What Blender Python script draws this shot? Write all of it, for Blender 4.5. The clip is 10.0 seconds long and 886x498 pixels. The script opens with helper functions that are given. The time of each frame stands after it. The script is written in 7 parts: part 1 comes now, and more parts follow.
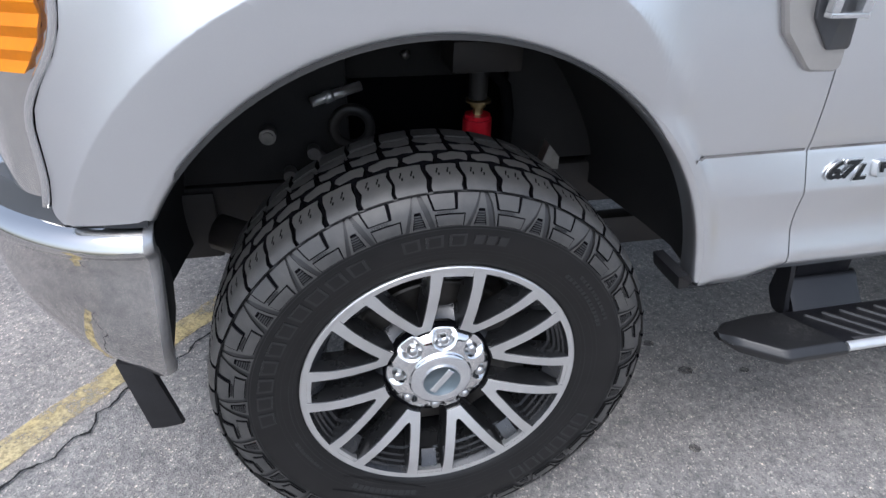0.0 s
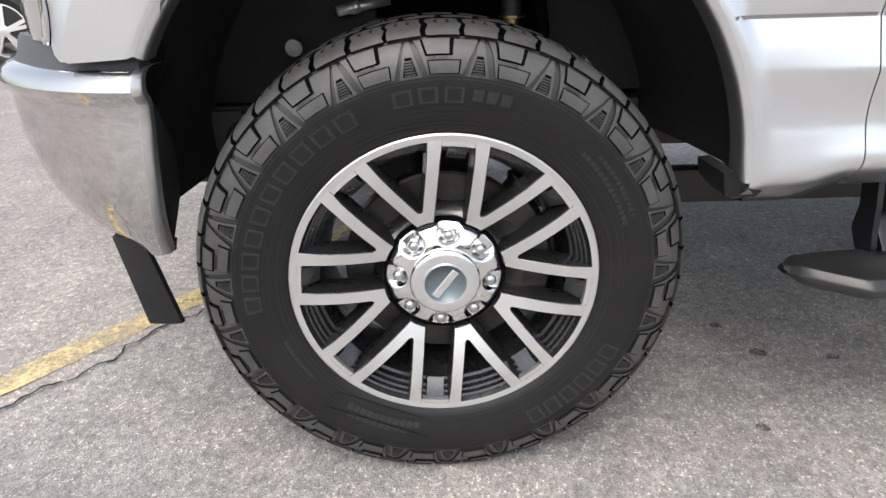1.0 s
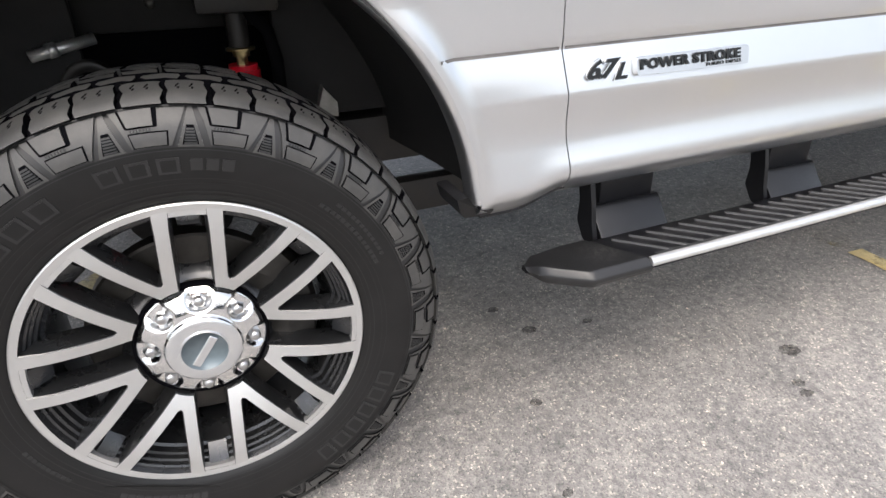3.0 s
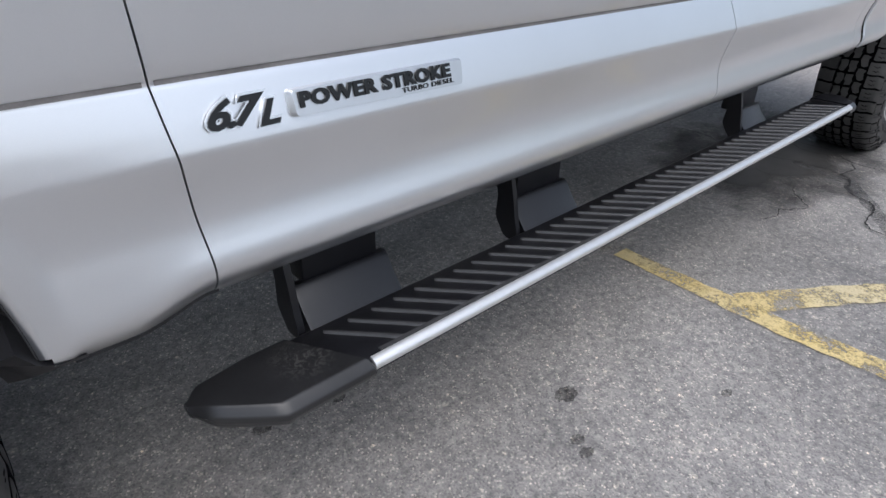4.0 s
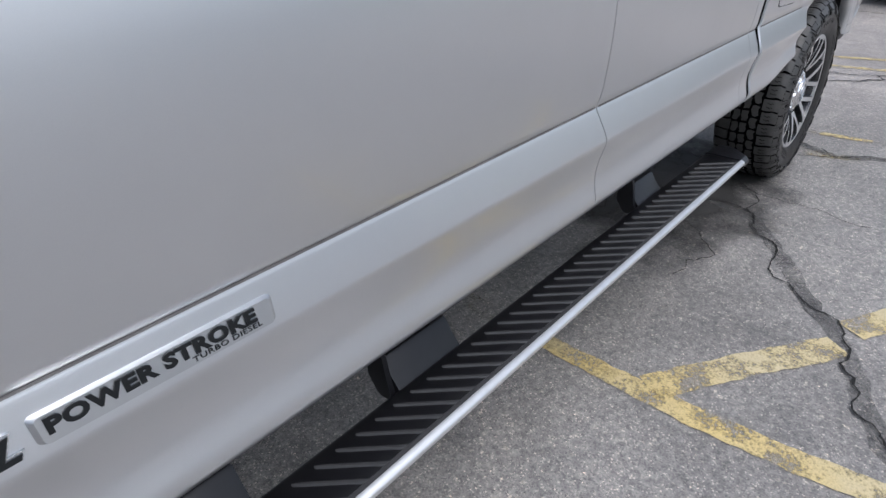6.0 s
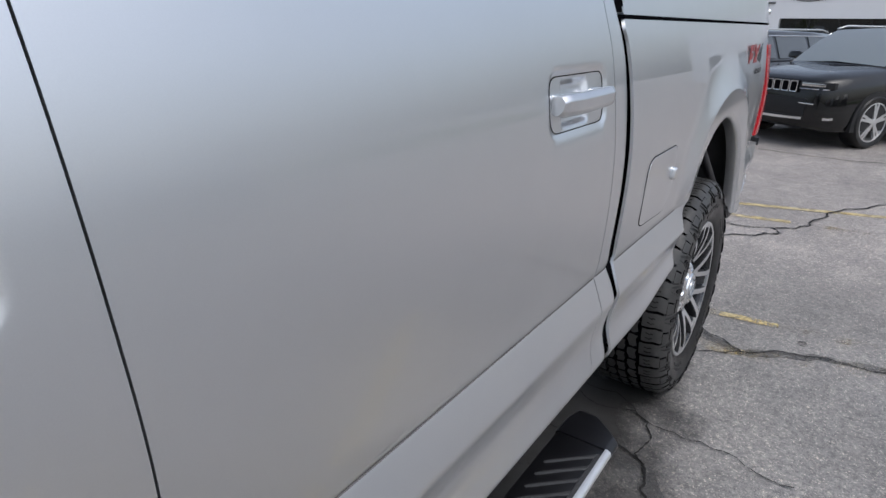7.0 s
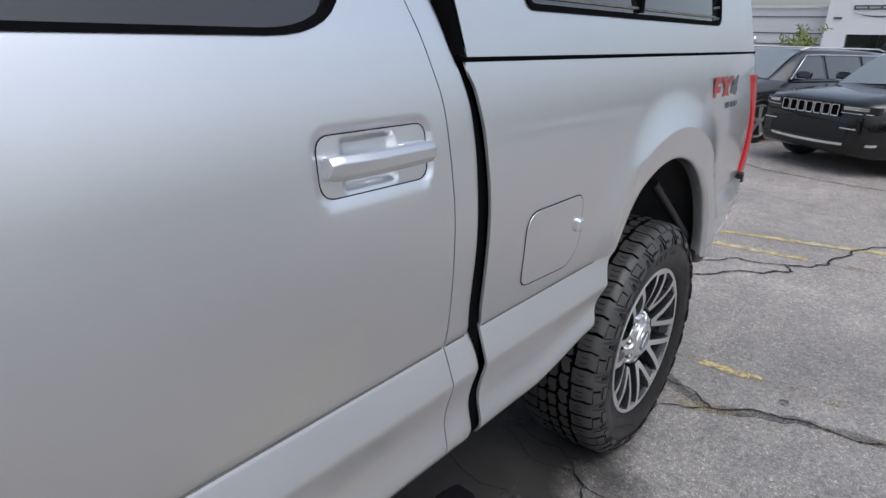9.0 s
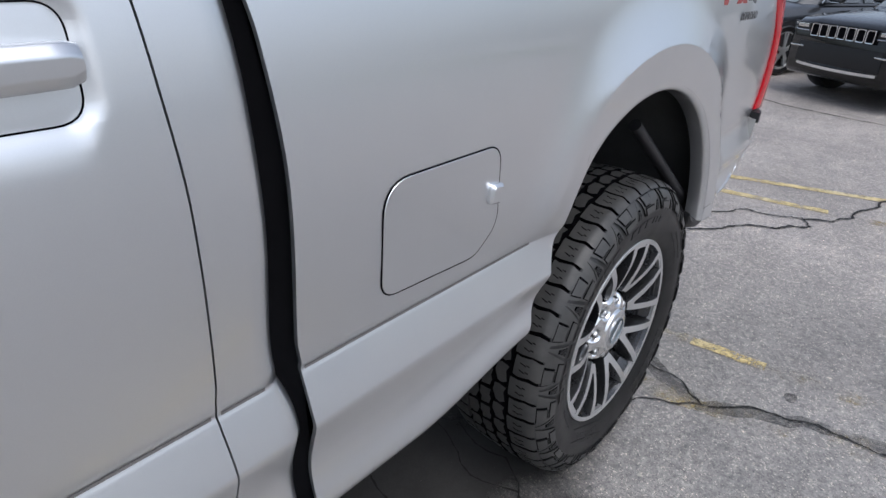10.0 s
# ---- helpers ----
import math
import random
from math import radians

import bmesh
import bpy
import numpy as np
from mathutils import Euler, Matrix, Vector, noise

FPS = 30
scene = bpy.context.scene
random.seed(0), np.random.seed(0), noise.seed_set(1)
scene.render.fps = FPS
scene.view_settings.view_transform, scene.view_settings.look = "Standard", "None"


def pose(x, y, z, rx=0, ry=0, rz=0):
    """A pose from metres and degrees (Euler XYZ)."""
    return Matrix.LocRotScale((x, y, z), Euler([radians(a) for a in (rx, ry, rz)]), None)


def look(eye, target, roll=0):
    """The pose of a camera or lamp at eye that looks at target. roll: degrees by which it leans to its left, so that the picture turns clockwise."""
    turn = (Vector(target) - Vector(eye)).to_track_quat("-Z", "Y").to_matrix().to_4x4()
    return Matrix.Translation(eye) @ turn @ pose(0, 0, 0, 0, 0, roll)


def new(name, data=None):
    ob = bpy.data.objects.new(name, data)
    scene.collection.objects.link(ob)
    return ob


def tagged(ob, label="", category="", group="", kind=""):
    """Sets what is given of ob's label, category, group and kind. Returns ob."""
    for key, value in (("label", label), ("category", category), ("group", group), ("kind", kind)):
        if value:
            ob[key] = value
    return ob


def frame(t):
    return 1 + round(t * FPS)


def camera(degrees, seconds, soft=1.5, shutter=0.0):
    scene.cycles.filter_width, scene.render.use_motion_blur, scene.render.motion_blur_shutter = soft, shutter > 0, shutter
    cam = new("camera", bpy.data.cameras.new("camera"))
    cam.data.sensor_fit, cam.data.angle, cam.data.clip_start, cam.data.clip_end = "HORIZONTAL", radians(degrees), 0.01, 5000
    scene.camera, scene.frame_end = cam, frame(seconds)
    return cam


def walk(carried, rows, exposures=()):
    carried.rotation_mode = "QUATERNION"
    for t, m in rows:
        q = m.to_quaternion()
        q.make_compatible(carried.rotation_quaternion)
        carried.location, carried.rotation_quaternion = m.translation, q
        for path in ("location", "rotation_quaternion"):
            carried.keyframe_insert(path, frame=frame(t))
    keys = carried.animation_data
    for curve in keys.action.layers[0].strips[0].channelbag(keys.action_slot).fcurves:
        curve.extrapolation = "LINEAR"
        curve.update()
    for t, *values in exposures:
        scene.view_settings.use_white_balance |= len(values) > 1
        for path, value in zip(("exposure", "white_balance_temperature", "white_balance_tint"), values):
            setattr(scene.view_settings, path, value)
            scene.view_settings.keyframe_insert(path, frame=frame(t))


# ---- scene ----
cam = camera(73.6, 10.0)
PATH = [
    (0, (-0.196, -0.822, 1.246), (0.187, 0.839, 0.2), 1.5),
    (0.5, (-0.067, -0.908, 1.086), (0.032, 0.848, 0.135), -1.2),
    (1, (-0.051, -0.908, 0.924), (0.042, 0.896, 0.066), -0.7),
    (1.5, (-0.043, -0.903, 0.901), (0.073, 0.916, 0.078), -0.3),
    (2, (-0.048, -0.904, 0.908), (0.075, 0.922, 0.103), -0.4),
    (2.5, (-0.042, -0.918, 0.918), (0.153, 0.886, 0.079), -1.1),
    (3, (0.065, -0.885, 1.033), (0.741, 0.745, 0.092), -1.0),
    (3.2, (0.175, -0.834, 1.05), (1.049, 0.671, 0.065), -0.5),
    (4.3, (0.532, -0.593, 1.002), (1.718, 0.679, 0.014), 1.6),
    (4.5, (0.539, -0.587, 1.0), (1.713, 0.691, 0.006), 1.4),
    (5, (0.541, -0.6, 1.002), (1.693, 0.68, -0.016), 0.5),
    (5.5, (0.582, -0.608, 1.074), (1.735, 0.651, 0.032), -0.3),
    (6, (0.788, -0.579, 1.262), (2.067, 0.579, 0.25), -1.2),
    (6.2, (0.97, -0.517, 1.305), (2.338, 0.577, 0.338), -1.2),
    (7.3, (1.993, -0.381, 1.392), (3.526, 0.733, 0.752), 0.9),
    (7.5, (2.04, -0.425, 1.394), (3.543, 0.739, 0.772), 0.9),
    (8, (2.08, -0.539, 1.428), (3.537, 0.677, 0.796), 1.2),
    (8.5, (2.101, -0.634, 1.444), (3.564, 0.569, 0.803), 1.8),
    (9, (2.185, -0.621, 1.446), (3.629, 0.583, 0.762), 1.5),
    (9.5, (2.436, -0.56, 1.399), (3.847, 0.626, 0.623), 1.5),
    (10, (2.745, -0.497, 1.347), (4.107, 0.668, 0.46), 1.9),
]
EXPOSURES = [(0.0, 0.80, 5810, 10), (0.5, 1.06, 6110, 10), (1.0, 1.14, 6600, 10), (2.5, 1.17, 6620, 10), (3.0, 1.17, 6620, 10), (3.2, 1.06, 6520, 10),
             (4.3, 0.40, 5960, 10), (5.5, 0.40, 5960, 10), (6.2, 0.30, 5960, 10), (7.3, 0.10, 6060, 10), (8.0, 0.19, 6060, 10), (9.0, 0.20, 6060, 10), (9.5, 0.15, 6010, 10), (10.0, 0.29, 5960, 10)]
walk(cam, [(t, look(eye, target, roll)) for t, eye, target, roll in PATH], EXPOSURES)

SKY, SUN, SUN_UP, SUN_ROUND, SUN_WIDE = 0.16, 0.45, 60.0, 200.0, 60.0
WHEEL_TURN = 5.2
BRACKETS = [(0.842, 1.040), (1.366, 1.562), (2.425, 2.600)]

# ---- world and light: a bright overcast day ----
world = bpy.data.worlds.new("overcast_sky")
scene.world = world
world.use_nodes = True
wn, wl = world.node_tree.nodes, world.node_tree.links
wn.clear()
w_out, w_bg = wn.new("ShaderNodeOutputWorld"), wn.new("ShaderNodeBackground")
w_sky, w_hsv = wn.new("ShaderNodeTexSky"), wn.new("ShaderNodeHueSaturation")
w_sky.sky_type = "NISHITA"
w_sky.sun_disc = False
w_sky.sun_elevation, w_sky.sun_rotation = radians(SUN_UP), radians(SUN_ROUND)
w_sky.dust_density, w_sky.air_density, w_sky.ozone_density = 4.0, 1.0, 1.0
w_hsv.inputs["Saturation"].default_value = 0.55
w_bg.inputs["Strength"].default_value = SKY
wl.new(w_sky.outputs[0], w_hsv.inputs["Color"])
wl.new(w_hsv.outputs[0], w_bg.inputs["Color"])
wl.new(w_bg.outputs[0], w_out.inputs["Surface"])
sun_data = bpy.data.lights.new("sun", "SUN")
sun_data.energy, sun_data.angle, sun_data.color = SUN, radians(SUN_WIDE), (1.0, 0.97, 0.92)
sun = new("sun", sun_data)
sun.matrix_world = pose(0, 0, 20, 0, 0, 0) @ look((0, 0, 0), (-math.sin(radians(SUN_ROUND)) * math.cos(radians(SUN_UP)),
                                                             -math.cos(radians(SUN_ROUND)) * math.cos(radians(SUN_UP)), -math.sin(radians(SUN_UP))))


# ---- materials ----
def mat(name, col, rough=0.5, metal=0.0, coat=0.0, coat_rough=0.03, spec=0.5, var=0.0, var_scale=6.0, rough_var=0.0,
        bump=0.0, bump_scale=200.0, bump_dist=0.001, col2=None, grain=0.0, grain_scale=300.0, trans=0.0, ior=1.45, per_piece=0.0, aniso=0.0):
    """A Principled material, with stains at one scale and grain at another."""
    m = bpy.data.materials.new(name)
    m.use_nodes = True
    n, l = m.node_tree.nodes, m.node_tree.links
    b = n["Principled BSDF"]
    b.inputs["Base Color"].default_value = (*col, 1)
    b.inputs["Roughness"].default_value, b.inputs["Metallic"].default_value = rough, metal
    b.inputs["Coat Weight"].default_value, b.inputs["Coat Roughness"].default_value = coat, coat_rough
    b.inputs["Specular IOR Level"].default_value = spec
    b.inputs["Transmission Weight"].default_value, b.inputs["IOR"].default_value = trans, ior
    b.inputs["Anisotropic"].default_value = aniso
    tc = n.new("ShaderNodeTexCoord")
    if var or rough_var or col2:
        t1 = n.new("ShaderNodeTexNoise")
        t1.inputs["Scale"].default_value, t1.inputs["Detail"].default_value, t1.inputs["Roughness"].default_value = var_scale, 6, 0.6
        l.new(tc.outputs["Object"], t1.inputs["Vector"])
        ramp = n.new("ShaderNodeMapRange")
        ramp.inputs["From Min"].default_value, ramp.inputs["From Max"].default_value = 0.32, 0.68
        l.new(t1.outputs["Fac"], ramp.inputs["Value"])
        mix = n.new("ShaderNodeMix")
        mix.data_type = "RGBA"
        other = col2 or tuple(c * (1 - var) for c in col)
        mix.inputs["A"].default_value, mix.inputs["B"].default_value = (*col, 1), (*other, 1)
        l.new(ramp.outputs[0], mix.inputs["Factor"])
        out = mix.outputs["Result"]
        if grain:
            t2 = n.new("ShaderNodeTexNoise")
            t2.inputs["Scale"].default_value, t2.inputs["Detail"].default_value = grain_scale, 3
            l.new(tc.outputs["Object"], t2.inputs["Vector"])
            g = n.new("ShaderNodeMapRange")
            g.inputs["To Min"].default_value, g.inputs["To Max"].default_value = 1 - grain, 1 + grain
            l.new(t2.outputs["Fac"], g.inputs["Value"])
            mul = n.new("ShaderNodeMix")
            mul.data_type, mul.blend_type = "RGBA", "MULTIPLY"
            mul.inputs["Factor"].default_value = 1
            l.new(out, mul.inputs["A"])
            l.new(g.outputs[0], mul.inputs["B"])
            out = mul.outputs["Result"]
        l.new(out, b.inputs["Base Color"])
        if rough_var:
            rr = n.new("ShaderNodeMapRange")
            rr.inputs["To Min"].default_value, rr.inputs["To Max"].default_value = max(0.0, rough - rough_var), min(1.0, rough + rough_var)
            l.new(t1.outputs["Fac"], rr.inputs["Value"])
            l.new(rr.outputs[0], b.inputs["Roughness"])
    if bump:
        t3 = n.new("ShaderNodeTexNoise")
        t3.inputs["Scale"].default_value, t3.inputs["Detail"].default_value = bump_scale, 4
        l.new(tc.outputs["Object"], t3.inputs["Vector"])
        bp = n.new("ShaderNodeBump")
        bp.inputs["Strength"].default_value, bp.inputs["Distance"].default_value = bump, bump_dist
        l.new(t3.outputs["Fac"], bp.inputs["Height"])
        l.new(bp.outputs[0], b.inputs["Normal"])
    return m


def worn(m, scale, low, high, detail=8, fine=60.0):
    """Lets the ground show through a thin coat where it has worn off."""
    n, l = m.node_tree.nodes, m.node_tree.links
    tc, t, t2 = n.new("ShaderNodeTexCoord"), n.new("ShaderNodeTexNoise"), n.new("ShaderNodeTexNoise")
    t.inputs["Scale"].default_value, t.inputs["Detail"].default_value, t.inputs["Roughness"].default_value = scale, detail, 0.72
    t2.inputs["Scale"].default_value, t2.inputs["Detail"].default_value = fine, 4
    l.new(tc.outputs["Object"], t.inputs["Vector"])
    l.new(tc.outputs["Object"], t2.inputs["Vector"])
    add = n.new("ShaderNodeMath")
    add.operation = "MULTIPLY_ADD"
    add.inputs[1].default_value = 0.35
    l.new(t2.outputs["Fac"], add.inputs[0])
    l.new(t.outputs["Fac"], add.inputs[2])
    r = n.new("ShaderNodeMapRange")
    r.inputs["From Min"].default_value, r.inputs["From Max"].default_value = low, high
    l.new(add.outputs[0], r.inputs["Value"])
    l.new(r.outputs[0], n["Principled BSDF"].inputs["Alpha"])
    return m


def asphalt_material():
    m = bpy.data.materials.new("asphalt")
    m.use_nodes = True
    n, l = m.node_tree.nodes, m.node_tree.links
    b = n["Principled BSDF"]
    tc = n.new("ShaderNodeTexCoord")

    def tex(kind, scale, detail=4, rough=0.5):
        t = n.new(kind)
        t.inputs["Scale"].default_value = scale
        if "Noise" in kind:
            t.inputs["Detail"].default_value, t.inputs["Roughness"].default_value = detail, rough
        l.new(tc.outputs["Object"], t.inputs["Vector"])
        return t

    def ramp(src, stops):
        r = n.new("ShaderNodeValToRGB")
        els = r.color_ramp.elements
        while len(els) < len(stops):
            els.new(0.5)
        for e, (p, c) in zip(els, stops):
            e.position, e.color = p, (*c, 1)
        l.new(src, r.inputs[0])
        return r.outputs[0]

    def mixed(a, c, f, mode="MIX"):
        x = n.new("ShaderNodeMix")
        x.data_type, x.blend_type = "RGBA", mode
        for sock, v in (("A", a), ("B", c), ("Factor", f)):
            if isinstance(v, (int, float)):
                x.inputs[sock].default_value = v
            elif isinstance(v, tuple):
                x.inputs[sock].default_value = (*v, 1)
            else:
                l.new(v, x.inputs[sock])
        return x.outputs["Result"]

    large = tex("ShaderNodeTexNoise", 0.9, 5, 0.6)
    mid = tex("ShaderNodeTexNoise", 7.0, 5, 0.65)
    base = ramp(large.outputs["Fac"], [(0.35, (0.232, 0.226, 0.221)), (0.65, (0.332, 0.323, 0.315))])
    base = mixed(base, ramp(mid.outputs["Fac"], [(0.3, (0.80, 0.80, 0.80)), (0.7, (1.16, 1.14, 1.12))]), 1.0, "MULTIPLY")
    fine = tex("ShaderNodeTexNoise", 42.0, 4, 0.6)
    base = mixed(base, ramp(fine.outputs["Fac"], [(0.34, (0.68, 0.68, 0.69)), (0.66, (1.26, 1.24, 1.21))]), 0.85, "MULTIPLY")
    # aggregate: small stones of mixed tone in the binder
    stones = tex("ShaderNodeTexVoronoi", 240.0)
    grit = ramp(stones.outputs["Color"], [(0.0, (0.26, 0.26, 0.27)), (0.38, (0.76, 0.76, 0.76)), (0.80, (1.12, 1.09, 1.05)), (0.95, (2.8, 2.55, 2.3))])
    base = mixed(base, grit, 0.76, "MULTIPLY")
    big = tex("ShaderNodeTexVoronoi", 105.0)
    pale = ramp(big.outputs["Color"], [(0.0, (0.72, 0.72, 0.72)), (0.25, (1.0, 1.0, 1.0)), (0.86, (1.0, 1.0, 1.0)), (0.93, (1.9, 1.8, 1.65))])
    base = mixed(base, pale, 0.72, "MULTIPLY")
    # the older, paler paving beyond the joint that runs past the front bumper
    sep = n.new("ShaderNodeSeparateXYZ")
    l.new(tc.outputs["Object"], sep.inputs[0])
    side = n.new("ShaderNodeMath")
    side.operation = "MULTIPLY_ADD"
    side.inputs[1].default_value = 0.80
    l.new(sep.outputs["X"], side.inputs[0])
    minus = n.new("ShaderNodeMath")
    minus.operation = "MULTIPLY"
    minus.inputs[1].default_value = -0.60
    l.new(sep.outputs["Y"], minus.inputs[0])
    l.new(minus.outputs[0], side.inputs[2])
    edge = n.new("ShaderNodeMapRange")
    edge.inputs["From Min"].default_value, edge.inputs["From Max"].default_value = -0.965, -0.985
    l.new(side.outputs[0], edge.inputs["Value"])
    base = mixed(base, mixed(base, (1.08, 1.05, 1.03), 1.0, "MULTIPLY"), edge.outputs[0])
    # paler, warmer paving beyond the truck's tail
    tail_ramp = n.new("ShaderNodeMapRange")
    tail_ramp.interpolation_type = "SMOOTHSTEP"
    tail_ramp.inputs["From Min"].default_value, tail_ramp.inputs["From Max"].default_value = 4.3, 6.6
    l.new(sep.outputs["X"], tail_ramp.inputs["Value"])
    base = mixed(base, mixed(base, (1.32, 1.27, 1.23), 1.0, "MULTIPLY"), tail_ramp.outputs[0])
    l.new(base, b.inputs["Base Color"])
    b.inputs["Roughness"].default_value = 0.68
    b.inputs["Specular IOR Level"].default_value = 0.6
    bp = n.new("ShaderNodeBump")
    bp.inputs["Strength"].default_value, bp.inputs["Distance"].default_value = 0.55, 0.004
    l.new(stones.outputs["Distance"], bp.inputs["Height"])
    bp2 = n.new("ShaderNodeBump")
    bp2.inputs["Strength"].default_value, bp2.inputs["Distance"].default_value = 0.4, 0.01
    l.new(mid.outputs["Fac"], bp2.inputs["Height"])
    l.new(bp2.outputs[0], bp.inputs["Normal"])
    l.new(bp.outputs[0], b.inputs["Normal"])
    return m


def silver_paint_material():
    """Silver metallic paint under clear coat, with faint dust."""
    return mat("silver_metallic_paint", (0.750, 0.764, 0.782), 0.36, 1.0, 1.0, 0.02, var=0.05, var_scale=2.2, rough_var=0.04, grain=0.03, grain_scale=900)


def brushed_material():
    """Machined aluminium, turned on a lathe: fine rings round the hub."""
    m = mat("machined_aluminium", (0.66, 0.66, 0.655), 0.40, 0.88, 0.3, 0.12, var=0.08, var_scale=14, rough_var=0.06)
    n, l = m.node_tree.nodes, m.node_tree.links
    tc, wv = n.new("ShaderNodeTexCoord"), n.new("ShaderNodeTexWave")
    wv.wave_type, wv.rings_direction = "RINGS", "Y"
    wv.inputs["Scale"].default_value = 260.0
    wv.inputs["Distortion"].default_value = 0.3
    l.new(tc.outputs["Object"], wv.inputs["Vector"])
    bp = n.new("ShaderNodeBump")
    bp.inputs["Strength"].default_value, bp.inputs["Distance"].default_value = 0.12, 0.0003
    l.new(wv.outputs["Fac"], bp.inputs["Height"])
    l.new(bp.outputs[0], n["Principled BSDF"].inputs["Normal"])
    return m


SILVER = silver_paint_material()
MACHINED = brushed_material()
CHROME = mat("chrome", (0.80, 0.80, 0.80), 0.045, 1.0, rough_var=0.03, var=0.04, var_scale=30)
CHROME_BUMPER = mat("bumper_chrome", (0.60, 0.59, 0.575), 0.035, 1.0, rough_var=0.03, var=0.06, var_scale=9, bump=0.03, bump_scale=7.0, bump_dist=0.01)
RUBBER = mat("tyre_rubber", (0.0100, 0.0098, 0.0100), 0.36, 0, spec=0.42, var=0.35, var_scale=16, rough_var=0.12, bump=0.12, bump_scale=500, bump_dist=0.0006)
TREAD = mat("tread_rubber", (0.040, 0.0396, 0.0392), 0.42, 0, spec=0.5, var=0.3, var_scale=25, rough_var=0.1, col2=(0.062, 0.060, 0.057), bump=0.25, bump_scale=300)
# paler rubber that paints the light caught by moulded edges
PAD = mat("highlight_tyre_rubber", (0.019, 0.019, 0.0195), 0.45, 0, spec=0.55, var=0.3, var_scale=30, rough_var=0.08, bump=0.15, bump_scale=400, bump_dist=0.0005)
DARK_WHEEL = mat("dark_grey_wheel_paint", (0.060, 0.061, 0.064), 0.28, 0.75, 0.5, 0.08, var=0.3, var_scale=20, rough_var=0.08)
PLASTIC = mat("black_plastic", (0.016, 0.016, 0.018), 0.42, 0, spec=0.5, var=0.3, var_scale=14, rough_var=0.1, bump=0.2, bump_scale=700, bump_dist=0.0006)
LINER = mat("wheel_liner_plastic", (0.018, 0.018, 0.0185), 0.6, 0, spec=0.2, var=0.4, var_scale=7, rough_var=0.12, bump=0.3, bump_scale=160, col2=(0.027, 0.0265, 0.026))
STEP_PAINT = mat("black_powder_coat", (0.010, 0.010, 0.012), 0.34, 0, spec=0.4, coat=0.2, coat_rough=0.25, var=0.4, var_scale=12, rough_var=0.12, bump=0.25, bump_scale=900, bump_dist=0.0005)
RIB_TRIM = mat("ribbed_step_plastic", (0.050, 0.050, 0.052), 0.42, 0, var=0.3, var_scale=40, rough_var=0.1)
ALU = mat("brushed_aluminium_strip", (0.74, 0.74, 0.73), 0.38, 0.85, var=0.1, var_scale=30, rough_var=0.1)
DISC_STEEL = mat("rusted_disc_steel", (0.075, 0.070, 0.064), 0.45, 0.7, var=0.4, var_scale=20, rough_var=0.15)
# liner plastic in a lighter colour, for light missing in the rear arch
REAR_LINER = mat("lightened_wheelhouse_plastic", (0.078, 0.077, 0.077), 0.6, 0, spec=0.3, var=0.4, var_scale=6, rough_var=0.1, bump=0.3, bump_scale=120)
NUT = mat("nut_chrome", (0.52, 0.52, 0.52), 0.28, 1.0, var=0.08, var_scale=60)
STEEL = mat("dull_steel", (0.32, 0.31, 0.29), 0.48, 0.9, var=0.35, var_scale=30, rough_var=0.15)
FRAME_BLACK = mat("black_chassis_paint", (0.018, 0.018, 0.019), 0.5, 0, var=0.5, var_scale=9, rough_var=0.15, col2=(0.035, 0.030, 0.026))
RED = mat("red_spring_paint", (0.72, 0.010, 0.030), 0.38, 0, coat=0.4, var=0.2, var_scale=20)
BRASS = mat("zinc_brass", (0.55, 0.43, 0.22), 0.35, 1.0, var=0.2, var_scale=60)
AMBER = mat("amber_lens", (0.88, 0.27, 0.002), 0.22, 0, coat=0.15, spec=0.22, var=0.25, var_scale=10)
RED_LENS = mat("red_lens", (0.46, 0.004, 0.012), 0.16, 0, coat=0.3, spec=0.3, var=0.3, var_scale=9)
LAMP_GLASS = mat("lamp_bezel", (0.62, 0.61, 0.59), 0.12, 0.9, 1.0, 0.02, var=0.1, var_scale=5)
GLASS = mat("tinted_glass", (0.016, 0.018, 0.020), 0.03, 0, coat=1.0, coat_rough=0.0, spec=0.6)
SEAL = mat("seal_and_shade_black", (0.006, 0.006, 0.007), 0.85, 0, spec=0.02, var=0.3, var_scale=20)
# near-black for joints, and for shade painted into the tyre grooves
GAP = mat("joint_and_shade_black", (0.004, 0.004, 0.005), 0.9, spec=0.0)
BADGE_DARK = mat("dark_badge_enamel", (0.009, 0.010, 0.011), 0.35, 0.0, 0.1, 0.1, spec=0.3)
BADGE_SILVER = mat("satin_badge_silver", (0.66, 0.67, 0.68), 0.24, 0.85, 0.3, 0.06)
BADGE_PLATE = mat("satin_plate_silver", (0.60, 0.61, 0.62), 0.34, 1.0, 0.5, 0.06, var=0.05, var_scale=40)
BADGE_GREY = mat("faded_emblem_blue_grey", (0.13, 0.165, 0.185), 0.35, 0.3, 0.4, 0.1, var=0.15, var_scale=60)
BADGE_RED = mat("red_decal", (0.30, 0.018, 0.016), 0.4, 0, coat=0.4, var=0.1)
DECAL_GREY = mat("charcoal_decal", (0.05, 0.052, 0.056), 0.4, 0, coat=0.4)
ASPHALT = asphalt_material()
YELLOW = worn(mat("worn_yellow_road_paint", (0.62, 0.47, 0.18), 0.75, 0, var=0.2, var_scale=3.5, col2=(0.52, 0.45, 0.29), grain=0.35, grain_scale=200, bump=0.4, bump_scale=180, bump_dist=0.002), 7.0, 0.56, 0.72, 10, 130.0)
